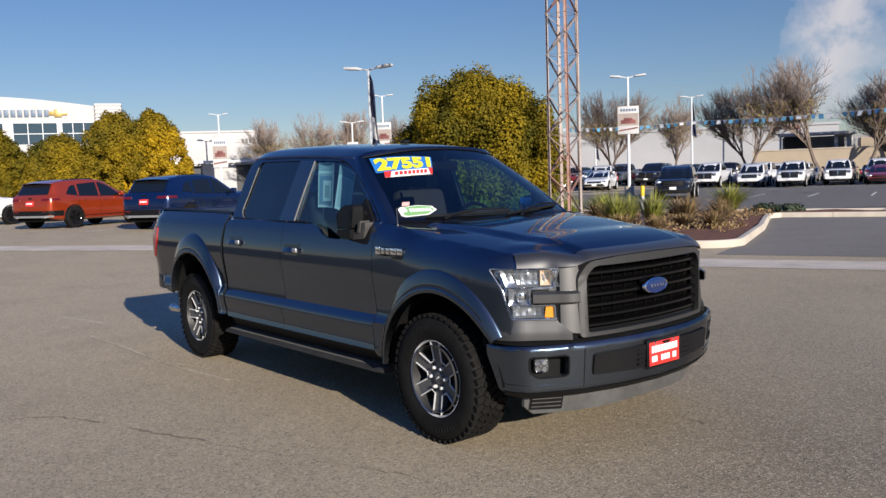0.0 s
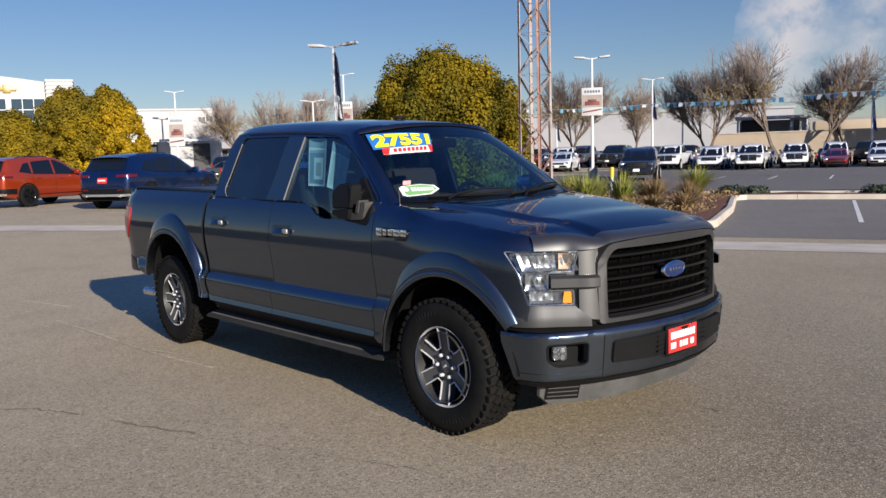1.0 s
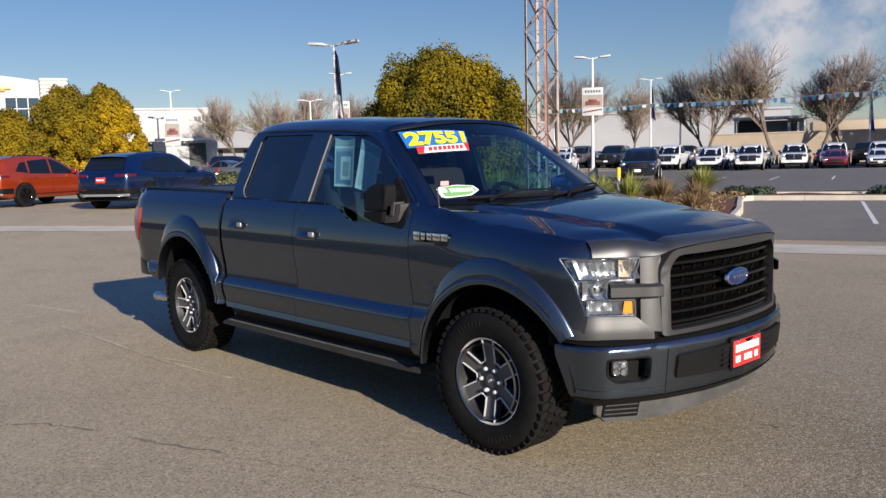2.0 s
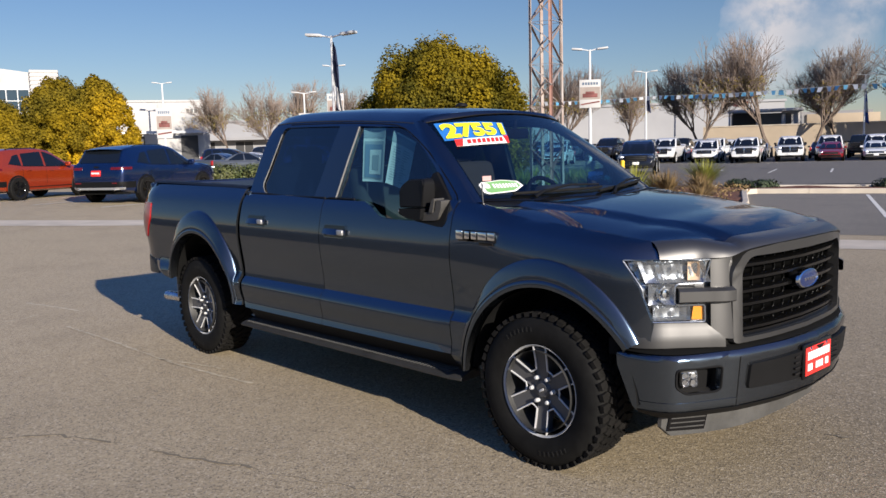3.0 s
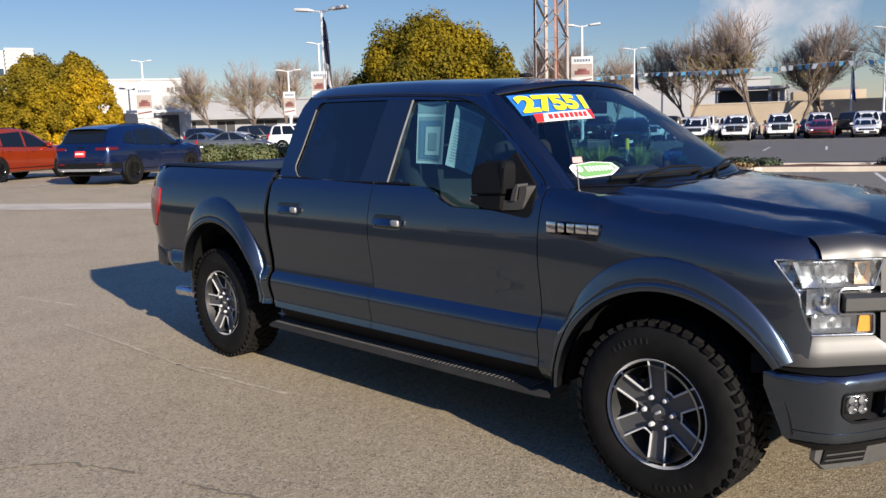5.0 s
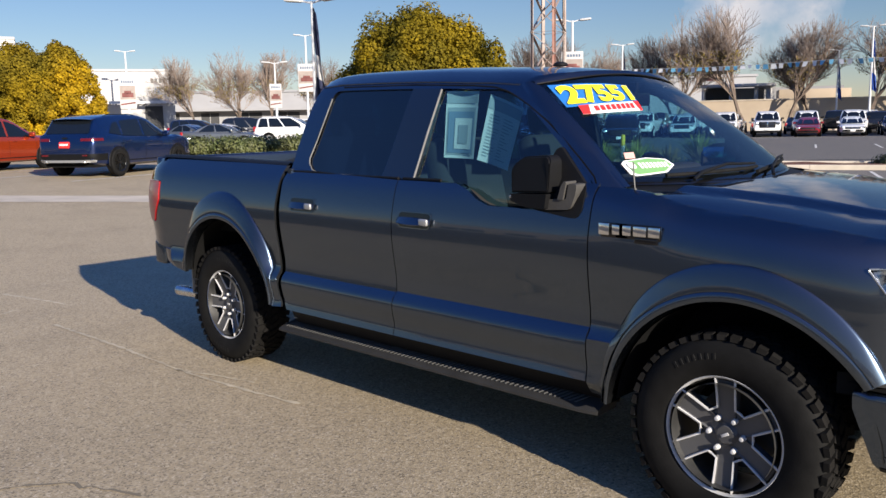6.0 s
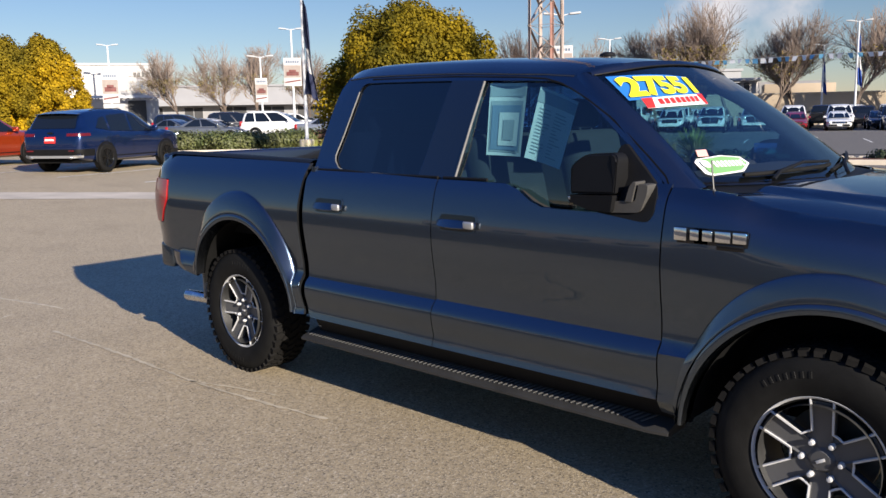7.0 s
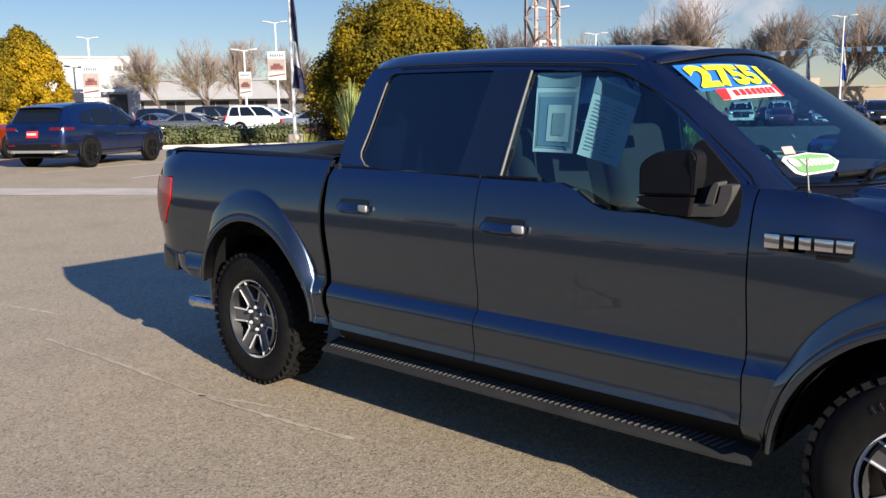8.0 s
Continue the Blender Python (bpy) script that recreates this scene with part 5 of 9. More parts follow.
    box(bm, (0.90, 0, 0.957), (0.06, 0.16, 0.07), 0.01)
    part("emblem_mount", bm, PLASTIC, truck)
    # dealer plate with plain bars in place of its lettering
    bm = BM()
    box(bm, (1.0, -0.02, 0.565), (0.014, 0.325, 0.175), 0.006)
    plate = part("plate_frame", bm, GLOSS_BLACK, truck, "red dealer plate in a black frame")
    bm = BM()
    box(bm, (1.009, -0.02, 0.565), (0.004, 0.29, 0.14), 0.0015)
    part("plate_face", bm, S_RED, plate)
    bm = BM()
    for i in range(9):
        box(bm, (1.012, -0.135 + i * 0.0285, 0.592), (0.003, 0.021, 0.04))
    for y, w in ((-0.12, 0.05), (-0.045, 0.02), (-0.015, 0.022), (0.015, 0.024), (0.075, 0.035)):
        box(bm, (1.012, y, 0.535), (0.003, w, 0.034))
    part("plate_lettering", bm, S_WHITE, plate)
    for y in (-0.11, 0.07):
        bm = BM()
        lathe(bm, [(0.0, 0.006), (0.007, 0.004), (0.008, 0.0)], (1.011, y, 0.628), "x", 10)
        part("plate_bolt", bm, CHROME, plate)
    # ---- bed, tail, chassis ----
    bm = BM()
    box(bm, (-3.80, 0, 0.92), (1.74, 1.60, 0.04))
    part("bed_floor", bm, UNDER, truck)
    for s in (-1, 1):
        bm = BM()
        box(bm, (-3.80, s * 0.80, 1.15), (1.72, 0.04, 0.50), 0.01)
        part("bed_wall", bm, UNDER, truck)
        bm = BM()
        pts = [(-2.95, 1.392), (-3.6, 1.405), (-4.2, 1.417), (-4.52, 1.42), (-4.60, 1.408)]
        rows = [[bm.verts.new((x, s * y, z + dz)) for y, dz in ((0.775, -0.02), (0.775, 0.006), (0.80, 0.012), (0.855, 0.008), (0.878, -0.006))] for x, z in pts]
        for u, v in zip(rows, rows[1:]):
            for k in range(4):
                bm.faces.new((u[k], u[k + 1], v[k + 1], v[k]))
        bmesh.ops.recalc_face_normals(bm, faces=bm.faces[:])
        part("bed_rail_cap", bm, PLASTIC, truck, "black bed rail cap")
    bm = BM()
    box(bm, (-2.965, 0, 1.14), (0.05, 1.66, 0.49), 0.01)
    for i in range(22):
        lathe(bm, [(0.0, 0.002), (0.008, 0.0)], (-3.0, -0.7 + i * 0.065, 1.375), "z", 6)
    part("bed_front_wall", bm, UNDER, truck)
    bm = BM()
    box(bm, (-4.68, 0, 1.09), (0.07, 1.70, 0.64), 0.025, None, 3)
    part("tailgate", bm, PAINT, truck)
    bm = BM()
    box(bm, (-4.74, 0, 0.67), (0.16, 1.72, 0.19), 0.03, None, 3)
    bmp = part("rear_bumper", bm, PAINT, truck, "grey rear bumper")
    for s in (-1, 1):
        fn = lambda x, z: (x, s * (0.945 - 0.14 * step01((-4.35 - x) / 0.45) ** 1.3 - 0.05 * step01((0.66 - z) / 0.1)), z)
        part("bumper_corner", panel([(-4.06, 0.60), (-4.80, 0.585), (-4.83, 0.64), (-4.83, 0.785), (-4.70, 0.785), (-4.27, 0.752), (-4.06, 0.71)], fn, 0.06, (0, -s * 0.04, 0)), PAINT, bmp)
        bm = BM()
        rows = []
        for x in np.linspace(-4.25, -4.83, 8):
            y = fn(x, 0.74)[1]
            z0 = 0.753 + (x + 4.27) / (-0.43) * 0.032 if x > -4.7 else 0.785
            rows.append([bm.verts.new((x, y, min(z0, 0.785))), bm.verts.new((x, y + s * 0.02, min(z0, 0.785) - 0.022)), bm.verts.new((x, y, min(z0, 0.785) - 0.045))])
        for u, v in zip(rows, rows[1:]):
            bm.faces.new((u[0], u[1], v[1], v[0]))
            bm.faces.new((u[1], u[2], v[2], v[1]))
        bmesh.ops.recalc_face_normals(bm, faces=bm.faces[:])
        part("bumper_ledge", bm, PAINT, bmp)
    bm = BM()
    lathe(bm, [(0.034, 0.0), (0.039, 0.012), (0.039, 0.22), (0.033, 0.22), (0.033, 0.01)], (0, 0, 0), "x", 20)
    bmesh.ops.transform(bm, matrix=Matrix.Translation((-4.45, -0.875, 0.405)) @ pose(0, 0, 0, 0, 3, 17), verts=bm.verts[:])
    part("tailpipe", bm, PIPE, truck, "polished exhaust tip")
    bm = BM()
    tube(bm, [(-4.30, -0.75, 0.41), (-4.0, -0.55, 0.45), (-3.5, -0.5, 0.5), (-1.5, -0.45, 0.42)], 0.038, 8)
    part("exhaust", bm, STEEL, truck)
    bm = BM()
    for s in (-1, 1):
        box(bm, (-1.9, s * 0.5, 0.50), (5.4, 0.09, 0.18))
    box(bm, (-1.75, 0, 0.47), (2.3, 1.7, 0.10))
    box(bm, (-3.683, 0, 0.40), (0.12, 1.5, 0.12))
    box(bm, (0.0, 0, 0.38), (0.25, 1.4, 0.12))
    box(bm, (0.25, 0, 0.75), (1.1, 1.0, 0.5))
    part("chassis", bm, UNDER, truck)
    bm = BM()
    box(bm, (-4.16, -0.80, 0.60), (0.012, 0.22, 0.36), 0.004)
    part("mud_flap", bm, mat("pale_dusty_rubber", (0.25, 0.24, 0.22), 0.8, var=0.3), truck)
    # radio mast stub by the cowl
    bm = BM()
    tube(bm, [(-0.47, -0.868, 1.29), (-0.475, -0.866, 1.33), (-0.475, -0.866, 1.345)], 0.012, 8, 0.008)
    tube(bm, [(-0.475, -0.866, 1.345), (-0.482, -0.864, 1.40), (-0.488, -0.862, 1.455)], 0.0035, 6)
    part("radio_mast", bm, STEEL, truck, "short thin radio mast")
    build_cabin(truck, wsf)
    for x, y, spin in ((0.0, -1, 30), (-3.683, -1, 0), (0.0, 1, 10), (-3.683, 1, 40)):
        build_wheel(truck, x, y, spin)
    return truck, wsf


def xa_pt(z):
    return -0.66 - (z - 1.36) * 1.17


def build_cabin(truck, wsf):
    bm = BM()
    box(bm, (-1.75, 0, 0.62), (2.2, 1.70, 0.06))
    part("cabin_floor", bm, CABIN, truck)
    bm = BM()
    panel([(-0.80, 0), (0.80, 0), (0.80, 1), (-0.80, 1)], lambda y, t: (-0.50 - 0.55 * t + 0.12 * abs(y) * (1 - t), y, 1.315 + 0.045 * math.sin(t * 2.6) - 0.18 * step01((t - 0.82) / 0.18)), 0.1, bm=bm)
    box(bm, (-0.92, 0, 1.05), (0.2, 1.60, 0.40), 0.05)
    box(bm, (-0.98, 0.40, 1.33), (0.16, 0.36, 0.10), 0.04, None, 3)
    part("dashboard", bm, CABIN, truck)
    bm = BM()
    c = Vector((-1.08, 0.42, 1.255))
    ring = [c + Matrix.Rotation(radians(-62), 3, "Y") @ Vector((0, 0, 0)) + Vector((0.19 * math.sin(a) * math.sin(radians(26)) * -1, 0.195 * math.cos(a), 0.19 * math.sin(a) * math.cos(radians(26)))) for a in np.linspace(0, 2 * math.pi, 29)]
    tube(bm, ring, 0.016, 8)
    box(bm, c, (0.05, 0.16, 0.12), 0.02)
    tube(bm, [c + Vector((0, -0.18, 0)), c, c + Vector((0, 0.18, 0))], 0.014, 6)
    tube(bm, [c, c + Vector((0.2, 0, -0.09))], 0.035, 8)
    part("steering_wheel", bm, GLOSS_BLACK, truck, "black steering wheel")
    for y in (-0.42, 0.42):
        bm = BM()
        box(bm, (-1.55, y, 0.90), (0.52, 0.54, 0.18), 0.06, None, 3)
        box(bm, (-1.83, y, 1.22), (0.16, 0.52, 0.66), 0.06, pose(0, 0, 0, 0, -14, 0), 3)
        box(bm, (-1.94, y, 1.64), (0.10, 0.27, 0.18), 0.045, pose(0, 0, 0, 0, -10, 0), 3)
        for d in (-0.06, 0.06):
            tube(bm, [(-1.90, y + d, 1.50), (-1.93, y + d, 1.60)], 0.007, 6)
        part("front_seat", bm, SEAT, truck, "dark grey cloth front seat")
    bm = BM()
    box(bm, (-2.45, 0, 0.95), (0.5, 1.5, 0.18), 0.05, None, 3)
    box(bm, (-2.72, 0, 1.25), (0.14, 1.5, 0.62), 0.05, pose(0, 0, 0, 0, -8, 0), 3)
    for y in (-0.45, 0.45):
        box(bm, (-2.76, y, 1.60), (0.09, 0.26, 0.16), 0.04, None, 3)
    part("rear_bench", bm, SEAT, truck, "dark grey cloth rear bench")
    bm = BM()
    box(bm, (-1.35, 0, 0.95), (0.7, 0.22, 0.35), 0.04)
    part("centre_console", bm, CABIN, truck)
    bm = BM()
    panel([(-0.60, -2.72), (0.60, -2.72), (0.60, -1.25), (-0.60, -1.25)], lambda y, x: (x, y, 1.885 - 0.10 * y * y), 0.2, bm=bm)
    part("headliner", bm, SEAT, truck)
    bm = BM()
    c = wsf(0.0, 0.86, -0.09)
    box(bm, c, (0.03, 0.25, 0.07), 0.012, None, 3)
    tube(bm, [c, wsf(0.0, 0.92, -0.01)], 0.012, 6)
    part("rear_view_mirror", bm, GLOSS_BLACK, truck)
    bm = BM()
    box(bm, c + Vector((-0.016, 0, 0)), (0.004, 0.23, 0.055))
    part("rear_view_mirror_glass", bm, CHROME, truck)
    for s in (-1, 1):
        bm = BM()
        panel([(-0.70, 0.80), (-0.70, 1.20), (-1.50, 1.22), (-1.86, 1.30), (-1.86, 0.80)], lambda x, z: (x, s * 0.865, z), 0.4, bm=bm)
        part("door_lining", bm, CABIN, truck)
        bm = BM()
        panel([(-1.90, 0.80), (-1.90, 1.32), (-2.85, 1.34), (-2.85, 0.80)], lambda x, z: (x, s * 0.865, z), 0.4, bm=bm)
        part("door_lining", bm, CABIN, truck)
    # hanging papers behind the front passenger glass
    def sheet(name, a, b, c, d, label):
        a, b, c, d = (Vector(v) for v in (a, b, c, d))
        g = BM()
        n = 6
        fnc = lambda u, v: (a * (1 - u) + b * u) * (1 - v) + (d * (1 - u) + c * u) * v
        bow = lambda u, v: Vector((0, 0.012 * math.sin(math.pi * u), 0))
        panel([(0, 0), (1, 0), (1, 1), (0, 1)], lambda u, v: fnc(u, v) + bow(u, v), 0.2, bm=g)
        ob = part(name, g, PAPER, truck, label)
        return ob, lambda u, v, e: fnc(u, v) + bow(u, v) + Vector((0, -e, 0))
    p1, f1 = sheet("window_form", (-1.742, -0.68, 1.796), (-1.511, -0.68, 1.791), (-1.55, -0.69, 1.441), (-1.766, -0.69, 1.446), "printed form in the passenger window")
    for nm, r, m in (("form_border", (0.06, 0.24, 0.94, 0.95), PAPER_GREY), ("form_block", (0.10, 0.3, 0.9, 0.92), PAPER_BLUE), ("form_panel", (0.30, 0.40, 0.86, 0.86), PAPER), ("form_picture", (0.42, 0.5, 0.74, 0.78), PAPER_GREY), ("form_band", (0.02, 0.04, 0.98, 0.18), PAPER_GREY)):
        g = BM()
        e = {"form_border": 0.002, "form_block": 0.004, "form_panel": 0.006, "form_picture": 0.008, "form_band": 0.002}[nm]
        panel([(r[0], r[1]), (r[2], r[1]), (r[2], r[3]), (r[0], r[3])], lambda u, v: f1(u, v, e), 0.2, bm=g)
        part(nm, g, m, p1)
    p2, f2 = sheet("window_sticker_sheet", (-1.432, -0.68, 1.772), (-1.222, -0.68, 1.693), (-1.32, -0.69, 1.385), (-1.526, -0.69, 1.438), "tilted price sheet in the passenger window")
    g = BM()
    panel([(0.0, 0.04), (1, 0.04), (1, 0.20), (0.0, 0.20)], lambda u, v: f2(u, v, 0.002), 0.2, bm=g)
    part("sheet_band", g, PAPER_GREY, p2)
    rnd = random.Random(5)
    g = BM()
    for i in range(14):
        v = 0.27 + i * 0.048
        for u0, u1 in ((0.1, 0.1 + rnd.uniform(0.15, 0.33)), (0.5, 0.5 + rnd.uniform(0.1, 0.35))):
            panel([(u0, v), (u1, v), (u1, v + 0.014), (u0, v + 0.014)], lambda u, w: f2(u, w, 0.002), 0.5, bm=g)
    part("sheet_bars", g, PAPER_GREY, p2)


def build_wheel(truck, cx, s, spin):
    """Six-spoke alloy with a coarse all-terrain tyre; s is the side."""
    cy, cz = s * (0.8585 if cx > -1 else 0.808), 0.405
    bm = BM()
    lathe(bm, [(0.212, 0.135), (0.205, 0.0), (0.205, -0.05), (0.225, -0.105)], (0, 0, 0), "y", 40)
    lathe(bm, [(0.0, -0.02), (0.165, -0.02), (0.165, -0.045), (0.0, -0.045)], (0, 0, 0), "y", 32)
    at = Matrix.Translation((cx, cy, cz)) @ (Matrix.Rotation(math.pi, 4, "Z") if s < 0 else Matrix()) @ Matrix.Rotation(radians(spin), 4, "Y")
    wheel = part("wheel", bm, STEEL, truck, "six-spoke two-tone alloy wheel", at=at)
    # tyre carcass: outward is +y here
    bm = BM()
    prof = [(0.222, 0.105), (0.238, 0.122), (0.262, 0.130), (0.300, 0.139), (0.335, 0.138), (0.362, 0.131), (0.383, 0.120), (0.392, 0.104), (0.394, 0.06), (0.395, 0.0),
            (0.394, -0.06), (0.392, -0.104), (0.38, -0.122), (0.335, -0.138), (0.28, -0.133), (0.222, -0.105)]
    lathe(bm, prof, (0, 0, 0), "y", 64)
    bmesh.ops.recalc_face_normals(bm, faces=bm.faces[:])
    tyre = part("tyre", bm, RUBBER, wheel, "all-terrain tyre with deep tread blocks", 40)
    bm = BM()
    rnd = random.Random(3)
    n = 46
    for i in range(n):
        a = 360 * i / n
        for y, w, sk, off in ((0.104, 0.046, 12, 0.0), (0.045, 0.05, -28, 0.4), (-0.012, 0.05, 24, 0.0), (-0.06, 0.045, -28, 0.5), (-0.106, 0.044, -12, 0.3)):
            aa = a + off * 360 / n
            if abs(y) > 0.09:
                m = Matrix.Rotation(radians(aa), 4, "Y") @ pose(0.396, y, 0, 0, 0, 0) @ pose(0, 0, 0, sk, 0, 0)
                box(bm, (0, 0, 0), (0.022, w, 0.036), 0.0, m)
                sd = 1 if y > 0 else -1
                m = Matrix.Rotation(radians(aa), 4, "Y") @ pose(0.373, y + sd * 0.0150, 0, 0, 0, -sd * 28)
                box(bm, (0, 0, 0), (rnd.uniform(0.018, 0.036), rnd.uniform(0.006, 0.010), rnd.uniform(0.024, 0.033)), 0.0, m)
            else:
                m = Matrix.Rotation(radians(aa), 4, "Y") @ pose(0.399, y, 0, 0, 0, 0) @ pose(0, 0, 0, sk, 0, 0)
                box(bm, (0, 0, 0), (0.016, w, 0.032), 0.0, m)
    tagged(part("tread_block", bm, TREAD, tyre), "worn chunky tread blocks", kind="stuff")
    # plain raised bars where the sidewall carries writing
    bar = BM()
    box(bar, (0, 0, 0), (0.026, 0.003, 0.012), 0.001, None, 1)
    bar_me = to_mesh(bar, "sidewall_bar", SIDEWALL_MARK)
    for base in (78, 262):
        for k in range(7):
            a = base + (k - 3) * 5.2
            ob = new("sidewall_bar", bar_me)
            ob.parent = tyre
            ob.matrix_basis = Matrix.Rotation(radians(a), 4, "Y") @ pose(0.322, 0.1385, 0, 0, 0, -3)
    # rim lip
    bm = BM()
    lathe(bm, [(0.225, 0.100), (0.232, 0.118), (0.240, 0.124), (0.248, 0.118), (0.247, 0.106)], (0, 0, 0), "y", 56)
    part("rim_lip", bm, RIM_BRIGHT, wheel)
    for k in range(6):
        ang = 60 * k
        rot = Matrix.Rotation(radians(ang), 4, "Y")
        # wide dark spoke, slightly dished, with machined edges
        pts = [(0.0, 0.030), (0.075, 0.035), (0.105, 0.036), (0.150, 0.037), (0.200, 0.039), (0.238, 0.041)]
        bm = BM()
        up, dn = [], []
        for r, w in pts:
            h = 0.082 + 0.030 * (r / 0.23) ** 1.5
            up.append([bm.verts.new(rot @ Vector((r, h, e * w))) for e in (-1, -0.82, 0.82, 1)])
            for v, e in zip(up[-1], (-1, -0.82, 0.82, 1)):
                if abs(e) < 1:
                    v.co += rot @ Vector((0, -0.006, 0))
            dn.append([bm.verts.new(rot @ Vector((r, h - 0.045, e * w))) for e in (-1, 1)])
        for i in range(len(pts) - 1):
            for j in range(3):
                bm.faces.new((up[i][j], up[i][j + 1], up[i + 1][j + 1], up[i + 1][j]))
            bm.faces.new((up[i][0], up[i + 1][0], dn[i + 1][0], dn[i][0]))
            bm.faces.new((up[i][3], dn[i][1], dn[i + 1][1], up[i + 1][3]))
        bmesh.ops.recalc_face_normals(bm, faces=bm.faces[:])
        part("spoke", bm, RIM_DARK, wheel)
        for e in (-1, 1):
            bm = BM()
            seq = []
            for r, w in pts[2:]:
                h = 0.083 + 0.030 * (r / 0.23) ** 1.5
                seq.append(rot @ Vector((r, h, e * w)))
            rr = 0.109
            seq.insert(0, rot @ Vector((rr * math.cos(radians(30)), 0.087, e * rr * math.sin(radians(30)))))
            tube(bm, seq, 0.0052, 5)
            part("machined_edge", bm, RIM_BRIGHT, wheel)
        bm = BM()
        c = rot @ Matrix.Rotation(radians(30), 4, "Y") @ Vector((0.069, 0, 0))
        lathe(bm, [(0.0, 0.110), (0.008, 0.108), (0.011, 0.098), (0.012, 0.07)], (c.x, 0, c.z), "y", 10)
        part("lug_nut", bm, RIM_BRIGHT, wheel)
    bm = BM()
    lathe(bm, [(0.0, 0.098), (0.034, 0.097), (0.040, 0.090), (0.048, 0.082), (0.1, 0.078)], (0, 0, 0), "y", 32)
    cap = part("centre_cap", bm, RIM_DARK, wheel)
    bm = BM()
    box(bm, (0, 0.100, 0), (0.034, 0.003, 0.012), 0.001)
    part("cap_mark", bm, RIM_BRIGHT, wheel)


truck, wsf = build_truck()

# windshield stickers, laid on the glass
price = thing("price_sticker", "yellow price figures on a blue and red windshield strip", "sticker")


def glass_patch(name, pts, d, material, parent, label=""):
    g = BM()
    panel(pts, lambda v, t: wsf(v, t, d), 0.06, bm=g)
    return part(name, g, material, parent, label)


def sticker_at(u, w):
    """The price strip: u across, w up."""
    v = (-0.965 + 0.585 * u) * (1 - w) + (-0.95 + 0.67 * u) * w
    return v, (0.712 - 0.018 * u) * (1 - w) + (0.94 - 0.085 * u) * w


glass_patch("blue_backing", [sticker_at(u, w) for u, w in ((-0.01, -0.04), (1.02, -0.04), (1.02, 1.05), (0.7, 1.09), (-0.01, 1.06))], 0.003, S_BLUE, price)
BAND = [(-0.905, 0.705), (-0.37, 0.695), (-0.43, 0.604), (-0.925, 0.614)]


def band_at(u, w):
    (a, b), (c, d), (e, f), (g, h) = BAND
    return (g + (e - g) * u) * (1 - w) + (a + (c - a) * u) * w, (h + (f - h) * u) * (1 - w) + (b + (d - b) * u) * w


glass_patch("white_band", [band_at(u, w) for u, w in ((0, 0), (1, 0), (1, 1), (0, 1))], 0.005, S_WHITE, price)
glass_patch("red_edge", [band_at(u, w) for u, w in ((0, 0), (0.10, 0), (0.14, 1), (0, 1))], 0.007, S_RED, price)
glass_patch("red_corner", [band_at(u, w) for u, w in ((0.955, 0), (1, 0), (1, 1), (0.90, 1))], 0.007, S_RED, price)
for k in range(8):
    u = 0.19 + k * 0.088
    glass_patch("band_bar", [band_at(u, 0.25), band_at(u + 0.062, 0.25), band_at(u + 0.066, 0.8), band_at(u + 0.004, 0.8)], 0.008, S_RED, price)
cu = bpy.data.curves.new("figures", "FONT")
cu.body, cu.size, cu.offset, cu.resolution_u = "27551", 1.0, 0.05, 4
tmp = new("figures_source", cu)
me = bpy.data.meshes.new_from_object(tmp.evaluated_get(bpy.context.evaluated_depsgraph_get()))
bpy.data.objects.remove(tmp)
xs = [v.co.x for v in me.vertices]
ysf = [v.co.y for v in me.vertices]
gm = bmesh.new()
gm.from_mesh(me)
bmesh.ops.subdivide_edges(gm, edges=[e for e in gm.edges if e.calc_length() > 0.3], cuts=2)
for v in gm.verts:
    u = (v.co.x - min(xs)) / (max(xs) - min(xs))
    w = (v.co.y - min(ysf)) / (max(ysf) - min(ysf))
    v.co = wsf(*sticker_at(0.015 + 0.97 * u, 0.02 + 0.94 * w), 0.010)
bpy.data.meshes.remove(me)
part("price_lettering", gm, S_YELLOW, price)
tag_st = thing("arrow_sticker", "green and white arrow-shaped sticker low on the windshield", "sticker")
arrow = [(-0.952, 0.150), (-0.948, 0.062), (-0.925, 0.045), (-0.735, 0.070), (-0.645, 0.128), (-0.668, 0.178), (-0.79, 0.196), (-0.93, 0.176)]
glass_patch("white_border", arrow, 0.003, S_WHITE, tag_st)
mid = Vector((-0.805, 0.122))
glass_patch("green_field", [tuple(mid + (Vector(p) - mid) * 0.86) for p in arrow], 0.006, S_GREEN, tag_st)
for k in range(8):
    u = -0.875 + k * 0.023
    glass_patch("arrow_bar", [(u, 0.10 + 0.001 * k), (u + 0.015, 0.101 + 0.001 * k), (u + 0.015, 0.148), (u, 0.147)], 0.009, S_WHITE, tag_st)
glass_patch("arrow_disc", rounded([(-0.935, 0.10), (-0.895, 0.10), (-0.895, 0.155), (-0.935, 0.155)], 0.02, 3), 0.009, S_WHITE, tag_st)
glass_patch("pink_tab", [(-0.915, 0.19), (-0.855, 0.192), (-0.835, 0.245), (-0.895, 0.243)], 0.004, S_PINK, tag_st)

# ---- planting beds, kerbs, walls and buildings ----
def lot3(u, v, z=0.0):
    x, y = lot(u, v)
    return (x, y, ground_z(x, y) + z)


